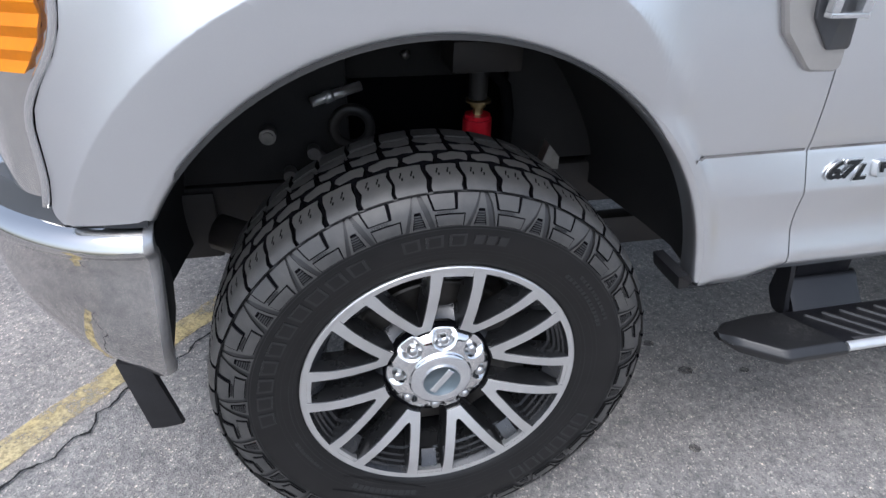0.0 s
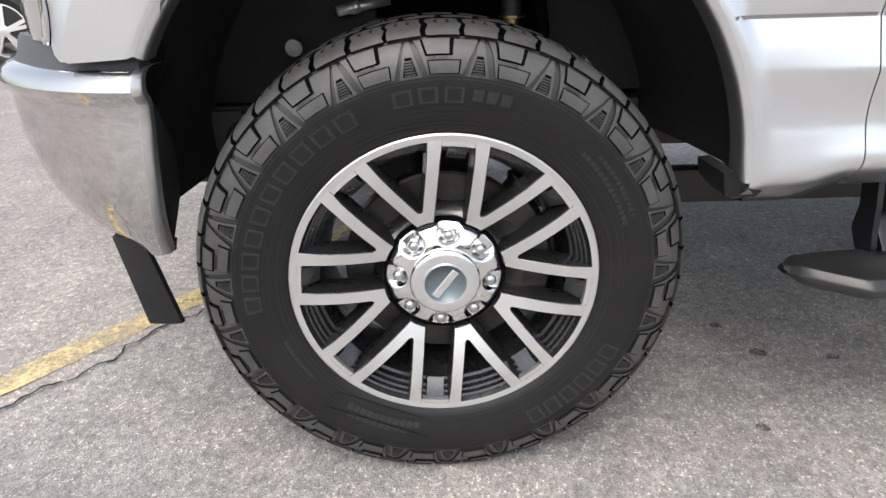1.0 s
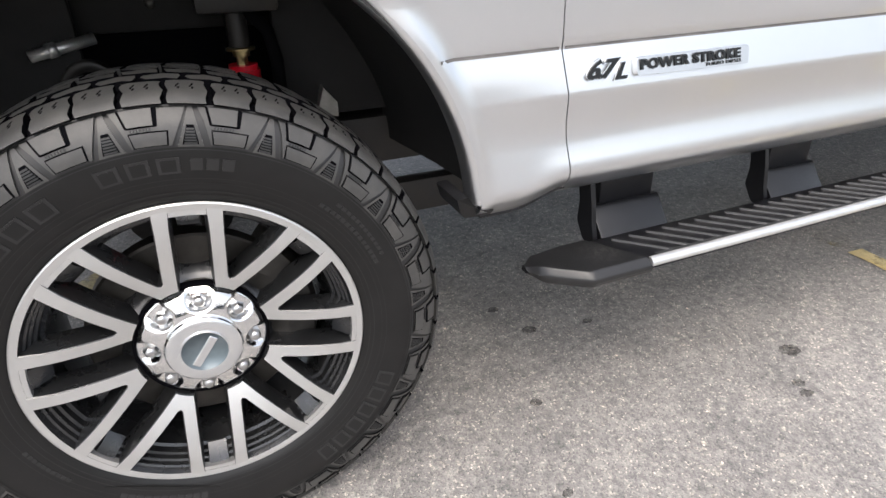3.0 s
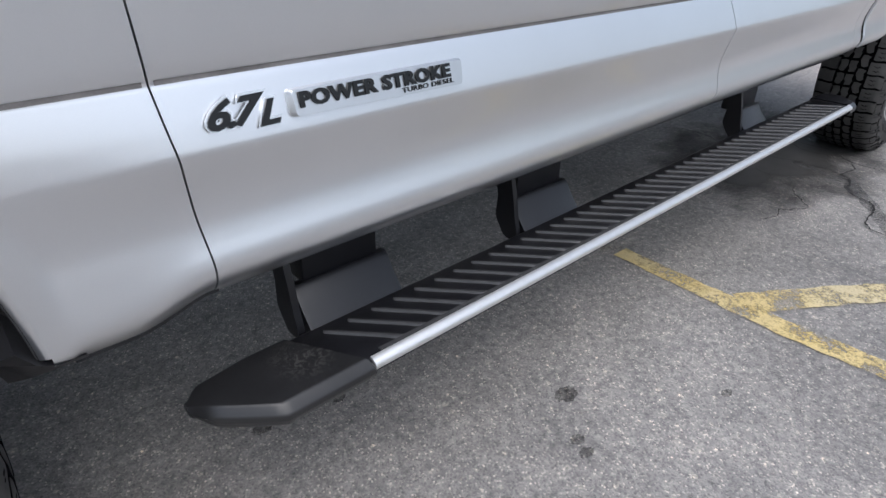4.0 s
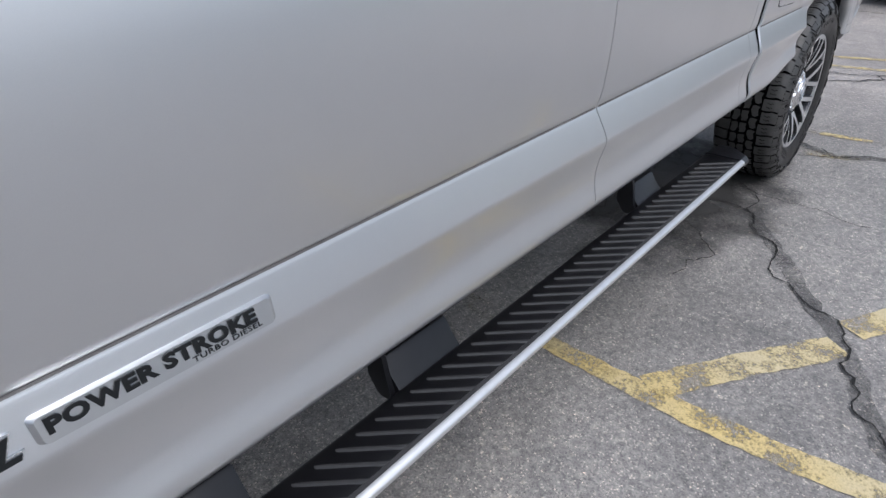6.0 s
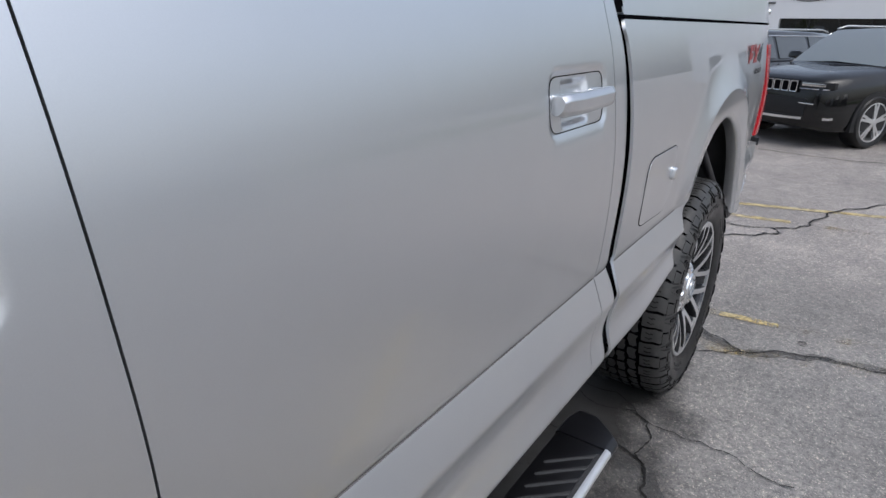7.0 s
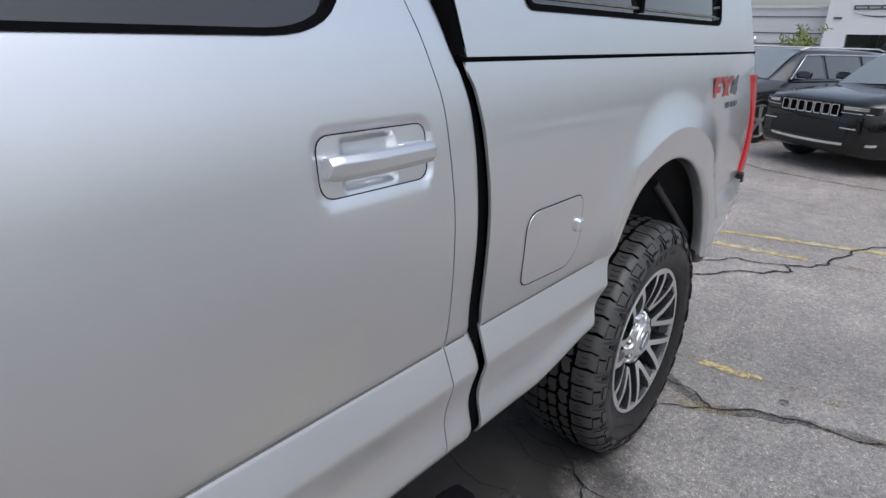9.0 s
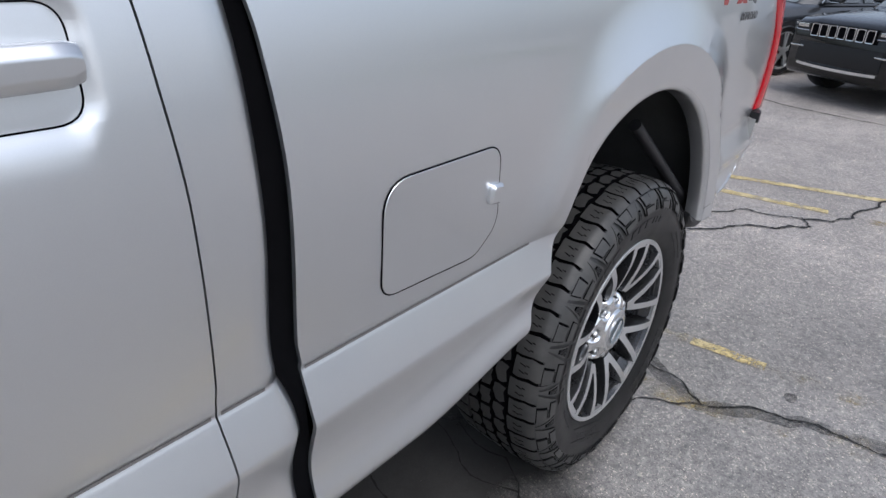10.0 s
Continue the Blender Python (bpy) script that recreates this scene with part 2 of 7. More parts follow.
YELLOW_PALE = worn(mat("bleached_yellow_road_paint", (0.52, 0.44, 0.27), 0.8, 0, var=0.2, var_scale=4, col2=(0.58, 0.44, 0.17), grain=0.35, grain_scale=200, bump=0.4, bump_scale=180, bump_dist=0.002), 6.0, 0.50, 0.74, 10, 130.0)
YELLOW_FADED = worn(mat("faded_yellow_road_paint", (0.46, 0.36, 0.16), 0.8, 0, var=0.2, var_scale=5, grain=0.3, grain_scale=220), 7.0, 0.68, 0.95, 10, 130.0)
CRACK = mat("crack_shadow", (0.018, 0.017, 0.016), 0.9, 0, var=0.4, var_scale=30)
TAR = worn(mat("old_crack_sealer", (0.115, 0.112, 0.110), 0.75, 0, var=0.3, var_scale=12, grain=0.25), 3.0, 0.45, 1.0)
OIL = worn(mat("oil_and_shade_mark", (0.070, 0.066, 0.063), 0.6, 0, var=0.2), 30.0, 0.30, 1.05)

# ---- building blocks ----
def mesh_of(name, bm, mats, smooth=True):
    me = bpy.data.meshes.new(name)
    bmesh.ops.recalc_face_normals(bm, faces=bm.faces)
    if smooth:
        for f in bm.faces:
            f.smooth = True
    bm.to_mesh(me)
    bm.free()
    for m in mats if isinstance(mats, (list, tuple)) else [mats]:
        me.materials.append(m)
    return me


def crisp(bm, degrees):
    """Keeps the edges sharper than that from being shaded smooth."""
    bmesh.ops.recalc_face_normals(bm, faces=bm.faces)
    bm.normal_update()
    for e in bm.edges:
        if len(e.link_faces) == 2 and e.calc_face_angle(0) > radians(degrees):
            e.smooth = False


def part(name, bm, mats, parent=None, label="", smooth=True, where=None, sharp=None):
    """Links a bmesh as one mesh object under a thing or under a part."""
    if sharp:
        crisp(bm, sharp)
    ob = new(name, mesh_of(name, bm, mats, smooth))
    if parent:
        ob.parent = parent
    if where is not None:
        ob.matrix_basis = where
    if label:
        tagged(ob, label)
    return ob


def again(name, ob, parent, where, label=""):
    """Another object on the mesh of ob."""
    o = new(name, ob.data)
    o.parent = parent
    o.matrix_basis = where
    if label:
        tagged(o, label)
    return o


def thing(name, label, category, where=None, group="", kind=""):
    ob = new(name)
    ob.empty_display_size = 0.2
    if where is not None:
        ob.matrix_basis = where
    return tagged(ob, label, category, group, kind)


def box(bm, x0, x1, y0, y1, z0, z1, bevel=0.0, seg=2):
    vs = [bm.verts.new((x, y, z)) for x in (x0, x1) for y in (y0, y1) for z in (z0, z1)]
    fs = [bm.faces.new([vs[i] for i in q]) for q in ((0, 1, 3, 2), (4, 6, 7, 5), (0, 4, 5, 1), (2, 3, 7, 6), (0, 2, 6, 4), (1, 5, 7, 3))]
    if bevel:
        es = {e for f in fs for e in f.edges}
        bmesh.ops.bevel(bm, geom=list(es), offset=bevel, segments=seg, profile=0.6, affect="EDGES")
    return vs


def loft(bm, rings, closed=True, caps=True):
    """Faces between successive rings of points."""
    vr = [[bm.verts.new(p) for p in r] for r in rings]
    n = len(vr[0])
    for a, b in zip(vr, vr[1:]):
        for i in range(n if closed else n - 1):
            j = (i + 1) % n
            bm.faces.new((a[i], a[j], b[j], b[i]))
    if caps and closed:
        bm.faces.new(list(reversed(vr[0])))
        bm.faces.new(vr[-1])
    return vr


def tube(bm, pts, r, n=10, taper=None, caps=True):
    """A round bar along points."""
    pts = [Vector(p) for p in pts]
    rings, up = [], None
    for i, p in enumerate(pts):
        d = (pts[min(i + 1, len(pts) - 1)] - pts[max(i - 1, 0)]).normalized()
        if up is None:
            up = d.orthogonal().normalized()
        up = (up - d * up.dot(d)).normalized()
        side = d.cross(up)
        rad = r if taper is None else r + (taper - r) * i / max(1, len(pts) - 1)
        rings.append([p + rad * (math.cos(a) * up + math.sin(a) * side) for a in [2 * math.pi * k / n for k in range(n)]])
    loft(bm, rings, True, caps)


def lathe(bm, profile, n=96, closed=False, squash=None):
    """Turns a profile of (radius, depth) round the y axis. depth counts outwards, to -y."""
    rings = []
    for k in range(n):
        a = 2 * math.pi * k / n
        rings.append([bm.verts.new((r * math.cos(a), -d, r * math.sin(a))) for r, d in profile])
    m = len(profile)
    for k in range(n):
        a, b = rings[k], rings[(k + 1) % n]
        for i in range(m if closed else m - 1):
            j = (i + 1) % m
            bm.faces.new((a[i], a[j], b[j], b[i]))


def rounded(points, radius, n=6):
    """A polygon in a plane with its corners rounded. radius: one for all, or one a corner."""
    out, m = [], len(points)
    for i, p in enumerate(points):
        rad = radius[i] if isinstance(radius, (list, tuple)) else radius
        p, a, b = Vector(p), Vector(points[i - 1]), Vector(points[(i + 1) % m])
        ta, tb = (a - p).normalized(), (b - p).normalized()
        half = math.acos(max(-1, min(1, ta.dot(tb)))) / 2
        cut = min(rad / math.tan(half), 0.48 * (a - p).length, 0.48 * (b - p).length)
        p0, p1 = p + ta * cut, p + tb * cut
        for k in range(n + 1):
            t = k / n
            q = p0 * (1 - t) ** 2 + p * 2 * t * (1 - t) + p1 * t * t
            out.append((q.x, q.y))
    return out


def plate(bm, outline, y_of, front, back, bevel=0.0, mat_front=0, mat_side=0):
    """A plate with an outline in x and z, that follows the surface y_of(x, z): from front to back metres inwards of it."""
    cx, cz = sum(p[0] for p in outline) / len(outline), sum(p[1] for p in outline) / len(outline)
    def ring(off, shrink):
        pts = []
        for i, (x, z) in enumerate(outline):
            dx, dz = cx - x, cz - z
            ln = math.hypot(dx, dz) or 1
            x, z = x + dx / ln * shrink, z + dz / ln * shrink
            pts.append((x, y_of(x, z) + off, z))
        return pts
    rings = [ring(back, 0.0), ring(front + bevel, 0.0)]
    if bevel:
        rings.append(ring(front, bevel))
    vr = loft(bm, rings, True, False)
    f = bm.faces.new(vr[-1])
    f.material_index = mat_front
    bmesh.ops.triangulate(bm, faces=[f])
    return vr


def ribbon(bm, outline, y_of, off, width, depth=0.003):
    """A thin closed line laid on a surface round an outline."""
    m = len(outline)
    inner, outer = [], []
    for i in range(m):
        a, b = outline[i - 1], outline[(i + 1) % m]
        tx, tz = b[0] - a[0], b[1] - a[1]
        ln = math.hypot(tx, tz) or 1
        nx, nz = -tz / ln * width / 2, tx / ln * width / 2
        x, z = outline[i]
        inner.append((x + nx, y_of(x + nx, z + nz) + off, z + nz))
        outer.append((x - nx, y_of(x - nx, z - nz) + off, z - nz))
    rings = [[(x, y + depth, z) for x, y, z in outer], outer, inner, [(x, y + depth, z) for x, y, z in inner]]
    loft(bm, rings, True, False)


def skirt(bm, dy):
    """Turns the free edges of a panel inwards and keeps them crisp."""
    free = [e for e in bm.edges if len(e.link_faces) == 1]
    for e in free:
        e.smooth = False
    ret = bmesh.ops.extrude_edge_only(bm, edges=free)
    bmesh.ops.translate(bm, verts=[v for v in ret["geom"] if isinstance(v, bmesh.types.BMVert)], vec=(0, dy, 0))


def mirrored(bm, width):
    """The same piece on the other flank."""
    for v in bm.verts:
        v.co.y = width - v.co.y
    bmesh.ops.reverse_faces(bm, faces=bm.faces)
    return bm


def smoothstep(a, b, x):
    t = max(0.0, min(1.0, (x - a) / (b - a)))
    return t * t * (3 - 2 * t)


def curve_of(table):
    """A smooth curve through (x, y) pairs."""
    xs, ys = [p[0] for p in table], [p[1] for p in table]
    n = len(xs)
    d = [(ys[i + 1] - ys[i]) / (xs[i + 1] - xs[i]) for i in range(n - 1)]
    m = [d[0]] + [0.0 if d[i - 1] * d[i] <= 0 else 2 * d[i - 1] * d[i] / (d[i - 1] + d[i]) for i in range(1, n - 1)] + [d[-1]]
    def f(x):
        if x <= xs[0]:
            return ys[0] + (x - xs[0]) * m[0]
        if x >= xs[-1]:
            return ys[-1] + (x - xs[-1]) * m[-1]
        i = max(k for k in range(n) if xs[k] <= x)
        i = min(i, n - 2)
        h = xs[i + 1] - xs[i]
        t = (x - xs[i]) / h
        return (ys[i] * (2 * t ** 3 - 3 * t * t + 1) + h * m[i] * (t ** 3 - 2 * t * t + t)
                + ys[i + 1] * (3 * t * t - 2 * t ** 3) + h * m[i + 1] * (t ** 3 - t * t))
    return f


def span(a, b, step):
    k = max(1, round(abs(b - a) / step))
    return [a + (b - a) * i / k for i in range(k + 1)]


def lettering(name, text, size, depth, material, parent, where, shear=0.0, bold=0.0, width=1.0, spacing=1.0, label=""):
    """Raised letters in the built-in font, standing in the xz plane."""
    cu = bpy.data.curves.new(name, "FONT")
    cu.body, cu.size, cu.extrude, cu.shear, cu.offset, cu.space_character = text, size, depth, shear, bold, spacing
    cu.resolution_u = 3
    tmp = bpy.data.objects.new(name, cu)
    scene.collection.objects.link(tmp)
    me = bpy.data.meshes.new_from_object(tmp.evaluated_get(bpy.context.evaluated_depsgraph_get()))
    bpy.data.objects.remove(tmp)
    me.materials.clear()
    me.materials.append(material)
    me.transform(Matrix.Diagonal((width, 1, 1, 1)))
    me.transform(pose(0, 0, 0, 90, 0, 0))
    ob = new(name, me)
    ob.parent = parent
    ob.matrix_basis = where
    if label:
        tagged(ob, label)
    return ob

# ---- the truck: x towards its tail, y into it from the flank, z up ----
WIDE = 2.03
HUB = 0.42
ARCH_F, ARCH_R = (-0.005, 0.555, 0.5185), (4.052, 0.600, 0.506)
FLANK = curve_of([(0.550, 0.090), (0.565, 0.058), (0.582, 0.034), (0.596, 0.0190), (0.607, 0.0098), (0.617, 0.0048), (0.627, 0.0026), (0.637, 0.0038), (0.648, 0.0070), (0.660, 0.0112), (0.672, 0.0146),
                  (0.686, 0.0180), (0.705, 0.0190), (0.728, 0.0164), (0.745, 0.0126), (0.760, 0.0086), (0.769, 0.0065), (0.7735, 0.0060), (0.777, 0.0062), (0.781, 0.0071), (0.795, 0.0109), (0.812, 0.0157), (0.830, 0.0209), (0.8460, 0.0256),
                  (0.8495, 0.0269), (0.8512, 0.0273), (0.8526, 0.0272), (0.8560, 0.0262), (0.8620, 0.0244), (0.8680, 0.0228), (0.8740, 0.0217), (0.880, 0.0210), (0.890, 0.0202), (0.91, 0.0188), (0.95, 0.0160), (1.00, 0.0136), (1.05, 0.0124), (1.10, 0.0129), (1.15, 0.0153), (1.20, 0.0194), (1.25, 0.0248),
                  (1.31, 0.0328), (1.36, 0.0408), (1.42, 0.0530), (1.47, 0.0700), (1.55, 0.095)])
# the fender's softer section, with no ledge
SOFT = curve_of([(0.627, 0.0026), (0.640, 0.0050), (0.660, 0.0088), (0.690, 0.0126), (0.730, 0.0138), (0.770, 0.0136), (0.800, 0.0148), (0.825, 0.0182), (0.845, 0.0218), (0.8512, 0.0226), (0.8560, 0.0224), (0.868, 0.0212), (0.890, 0.0202)])


def rise(x):
    """How far the crease and the shoulder have climbed at x."""
    return 0.0085 * (min(max(x, -0.6), 3.2) - 0.68)


def dish(x, z, x0, x1, z0, z1, rad, soft):
    """1 inside a rounded rectangle, falling to 0 over soft metres outside."""
    cx, cz = (x0 + x1) / 2, (z0 + z1) / 2
    dx, dz = abs(x - cx) - (x1 - x0) / 2 + rad, abs(z - cz) - (z1 - z0) / 2 + rad
    d = math.hypot(max(dx, 0), max(dz, 0)) + min(max(dx, dz), 0) - rad
    return 1 - smoothstep(-soft, 0.0, d)


def sill_lift(x, z):
    """How far the foot of the bed side climbs towards the rear wheel."""
    return 0.050 * smoothstep(3.28, 3.64, x) * (1 - smoothstep(0.66, 0.80, z))


def flank(x, z):
    zz = z - rise(x)
    if x < 0.72 and zz < 0.68:
        zz += 0.020 * (1 - smoothstep(0.60, 0.70, x)) * (1 - smoothstep(0.60, 0.68, zz))
    elif x > 3.25 and zz < 0.80:
        zz -= sill_lift(x, zz)
    y = FLANK(zz)
    if 0.64 < zz < 0.852:
        # the ledge under the crease grows towards the tail
        ledge = min(1.0, max(0.0, (0.852 - zz) / 0.076)) * smoothstep(0.64, 0.75, zz)
        y += ledge * (0.0012 * (1 - smoothstep(0.30, 0.75, x)) - 0.0054 * smoothstep(1.0, 2.1, x))
    if x < 0.80 and 0.627 < zz < 0.890:
        q = 0.85 * (1 - smoothstep(0.44, 0.80, x))
        y = y * (1 - q) + q * SOFT(zz)
    if x < -0.36:
        y += 1.05 * (-0.36 - x) ** 2
    if x > 4.55:
        y += 0.10 * (x - 4.55) ** 2
    for cx, cz, r in (ARCH_F, ARCH_R):
        d = math.hypot(x - cx, z - cz)
        if d < r + 0.24:
            # the flare: a broad swell, a soft fold, then a flatter band to the lip; it narrows behind the front wheel
            k = smoothstep(0.62, 1.25, math.atan2(z - cz, x - cx)) if cx < 1 else max(smoothstep(0.48, 0.88, (z - cz) / d), 0.42 * smoothstep(0.0, 0.2, x - cx))
            f0, f1 = (r + 0.030 + 0.072 * k, r + 0.080 + 0.110 * k) if cx < 1 else (r + 0.030 + 0.058 * k, r + 0.085 + 0.120 * k)
            w = max(0.0, 1 - max(0.0, d - f0) / (f1 - f0)) ** 2 * smoothstep(0.0, 0.35, k)
            out = 0.0020 if cx < 1 else -0.0085
            lip = out + (0.0140 if cx < 1 else 0.0085) * max(0.0, f0 - d) / (f0 - r) + 0.002 * smoothstep(r + 0.008, r, d)
            y = y * (1 - w) + w * (lip + 1.05 * max(0, -0.36 - x) ** 2)
            if cx < 1 < 2 * (x - cx) / r + 0.4:
                # the narrow turned edge that carries on down to the sill
                e = smoothstep(r + 0.030, r + 0.016, d) * (1 - w) * smoothstep(0.56, 0.60, z)
                y = y * (1 - e) + e * 0.0045
    return y


ROWS_Z = span(0.552, 0.760, 0.008) + span(0.766, 0.785, 0.002) + span(0.790, 0.841, 0.006) + span(0.8440, 0.8705, 0.0015) + span(0.875, 1.20, 0.022) + span(1.215, 1.47, 0.012)
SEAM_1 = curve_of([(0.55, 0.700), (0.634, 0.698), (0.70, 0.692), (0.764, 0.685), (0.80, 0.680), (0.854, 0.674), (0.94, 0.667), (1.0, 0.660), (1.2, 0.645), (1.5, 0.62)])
SEAM_2 = curve_of([(0.55, 1.972), (0.634, 1.975), (0.70, 1.985), (0.78, 1.990), (0.858, 1.972), (0.90, 1.980), (1.0, 1.984), (1.18, 1.978), (1.5, 1.965)])
SEAM_3 = curve_of([(0.55, 2.956), (0.64, 2.963), (0.79, 2.974), (0.875, 2.972), (0.90, 2.975), (1.10, 2.978), (1.225, 2.971), (1.30, 2.964), (1.40, 2.938), (1.445, 2.923), (1.491, 2.906), (1.56, 2.876)])
CAB_END = curve_of([(0.55, 3.030), (0.648, 3.038), (0.76, 3.047), (0.795, 3.051), (0.87, 3.037), (0.911, 3.033), (1.08, 3.041), (1.20, 3.039), (1.29, 3.031), (1.364, 3.010), (1.429, 2.982), (1.495, 2.962), (1.56, 2.932)])


def panel(bm, left, right, z_low, z_high, step, extra_x=(), extra_z=(), y_of=None):
    """A body panel between two seams."""
    y_of = y_of or flank
    zs = sorted({round(z, 4) for z in ROWS_Z + list(extra_z) if z_low < z < z_high} | {z_low, z_high})
    us = sorted({round(u, 5) for u in list(span(0, 1, step)) + list(extra_x)})
    grid = []
    for zr in zs:
        row = []
        for u in us:
            x = left(zr) + (right(zr) - left(zr)) * u
            z = zr + rise(x) * smoothstep(z_low, 0.70, zr) * (1 - smoothstep(1.30, 1.441, zr))
            row.append(bm.verts.new((x, y_of(x, z), z)))
        grid.append(row)
    for a, b in zip(grid, grid[1:]):
        for i in range(len(us) - 1):
            bm.faces.new((a[i], a[i + 1], b[i + 1], b[i]))


def arch_in(arch, x, z):
    """How far the rear arch's leading edge stands in from its circle."""
    if arch is ARCH_F or x > arch[0]:
        return 0.0
    return 0.064 * smoothstep(1.06, 0.87, z) * (1 - 0.35 * smoothstep(0.80, 0.66, z))


def arch_panel(bm, arch, boundary, n_r=26, foot=None):
    """A panel round a wheel arch: from the arch's edge, or the sloping foot line, to the outline."""
    cx, cz = arch[:2]
    cols = []
    for bx, bz in boundary:
        dx, dz = bx - arch_in(arch, bx, bz) - cx, bz - cz
        d = math.hypot(dx, dz)
        r0 = arch[2]
        if foot and dx < 0 < dz:
            r0 = min(d - 0.0006, max(r0, (foot[0] + foot[1] * cx - cz) / (dz / d - foot[1] * dx / d)))
        col = []
        # rows crowd at the flare's fold
        lift = smoothstep(0.62, 1.25, math.atan2(dz, dx)) if cx < 1 else max(smoothstep(0.48, 0.88, dz / d), 0.42 * smoothstep(0.0, 0.2, bx - cx))
        fold = (arch[2] - r0 + 0.030 + (0.072 if cx < 1 else 0.058) * lift) / max(d - r0, 0.001)
        ts = [(k / n_r) ** 1.25 for k in range(n_r + 1)]
        if 0.15 < fold < 0.8:
            near = min(range(2, n_r - 1), key=lambda k: abs(ts[k] - fold))
            half = 0.0022 / (d - r0)
            ts[near - 1], ts[near], ts[near + 1] = fold - half, fold, fold + half
            ts.sort()
        for t in ts:
            r = r0 + (d - r0) * t
            x, z = cx + dx / d * r, cz + dz / d * r
            x += arch_in(arch, x, z) * (1 - t) + arch_in(arch, bx, bz) * t
            col.append(bm.verts.new((x, flank(x, z), z)))
        cols.append(col)
    for a, b in zip(cols, cols[1:]):
        for i in range(n_r):
            bm.faces.new((a[i], b[i], b[i + 1], a[i + 1]))


def arch_lip(bm, arch, a0, a1, depth=0.05, n=80):
    """The rolled edge of a wheel arch."""
    cx, cz, r = arch
    rings = []
    for k in range(n + 1):
        a = a0 + (a1 - a0) * k / n
        c, s = math.cos(a), math.sin(a)
        ring = []
        for dr, dy in ((0.001, 0.0005), (-0.004, 0.0022), (-0.009, 0.0055), (-0.012, 0.010), (-0.0135, 0.016), (-0.013, depth), (-0.004, depth), (0.001, 0.006)):
            x, z = cx + (r + dr) * c, cz + (r + dr) * s
            inn = arch_in(arch, x, cz + r * s)
            ring.append((x + inn, flank(cx + r * c + inn, cz + r * s) + dy, z))
        rings.append(ring)
    loft(bm, rings, True, True)


truck = thing("pickup_truck", "silver metallic crew-cab pickup truck with a bed cap, parked on asphalt", "truck")
truck["kind"] = "thing"


def both(name, build, mats, label="", sharp=None):
    """A panel on the near flank, and its twin on the far one."""
    bm = bmesh.new()
    build(bm)
    near = part(name, bm, mats, truck, label, sharp=sharp)
    bm = bmesh.new()
    build(bm)
    part(name, mirrored(bm, WIDE), mats, truck, label, sharp=sharp)
    return near


# front fender: the arch piece, and the strip behind it up to the door
FENDER_FRONT = [(-0.478, 1.30), (-0.480, 1.20), (-0.488, 1.118), (-0.497, 1.085), (-0.515, 1.050), (-0.545, 1.010), (-0.566, 0.975), (-0.574, 0.945), (-0.577, 0.905), (-0.580, 0.868), (-0.587, 0.840), (-0.591, 0.824), (-0.588, 0.811), (-0.579, 0.803), (-0.563, 0.7998)]
zs_f = [z for z in ROWS_Z if 0.551 < z < 1.40]


def fender(bm):
    cx, cz, r0 = ARCH_F
    split = 0.935
    join = cx + math.sqrt(r0 ** 2 - (split - cz) ** 2)
    def z_at(zr, x):
        z = zr + rise(x) * smoothstep(0.548, 0.70, zr) if zr < 1.40 else 1.40
        # the lower edge climbs to the sill
        return max(z, 0.548 + 0.044 * smoothstep(0.61, 0.69, x))
    # behind the wheel: rows that start at the arch's edge, and above it at a joint line
    zs = [0.548] + [z for z in zs_f if abs(z - split) > 0.004] + [split, 1.40]
    zs.sort()
    grid, right = [], []
    for zr in zs:
        start = cx + math.sqrt(max(0.0, r0 ** 2 - (zr - cz) ** 2)) if zr <= split else join
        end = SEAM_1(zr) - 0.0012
        row = []
        for u in [0.0, 0.05, 0.10, 0.15] + span(0.22, 1.0, 0.06):
            x = start + (end - start) * u
            z = z_at(zr, x)
            if u == 0.0 and zr <= split:
                x = cx + math.sqrt(max(0.0, r0 ** 2 - (z - cz) ** 2))
            row.append(bm.verts.new((x, flank(x, z), z)))
        grid.append(row)
        if zr >= split:
            right.append((row[0].co.x, row[0].co.z))
    for a, b in zip(grid, grid[1:]):
        for i in range(len(a) - 1):
            if (a[i].co - b[i].co).length > 1e-4 or (a[i + 1].co - b[i + 1].co).length > 1e-4:
                bm.faces.new((a[i], a[i + 1], b[i + 1], b[i]))
    top = [(x, 1.40) for x in span(join - 0.02, -0.46, 0.02)]
    front = [(-0.472, 1.37)] + [FENDER_FRONT[i] for i in range(len(FENDER_FRONT))]
    fine = []
    for (x0, z0), (x1, z1) in zip(front, front[1:]):
        fine += [(x0 + (x1 - x0) * t, z0 + (z1 - z0) * t) for t in (0, 0.34, 0.67)]
    arch_panel(bm, ARCH_F, right + top + fine, 32, (0.8436, 0.078))
    bmesh.ops.remove_doubles(bm, verts=bm.verts, dist=0.0004)
    skirt(bm, 0.022)


both("front_fender", fender, SILVER)
both("fender_arch_lip", lambda bm: arch_lip(bm, ARCH_F, radians(4), radians(150.6)), SILVER, sharp=28)


# doors
HANDLE_F, HANDLE_R = (1.690, 1.910, 1.212, 1.302), (2.690, 2.914, 1.219, 1.309)


def door_surface(handle):
    x0, x1, z0, z1 = handle
    def f(x, z):
        y = flank(x, z)
        if x0 - 0.06 < x < x1 + 0.06 and z0 - 0.06 < z < z1 + 0.06:
            y += 0.0055 * dish(x, z, x0 - 0.014, x1 + 0.014, z0 - 0.014, z1 + 0.014, 0.035, 0.014)
            y += 0.009 * dish(x, z, x0 + 0.042, x1 - 0.066, z0 + 0.003, z1 - 0.003, 0.012, 0.014)
        return y
    return f


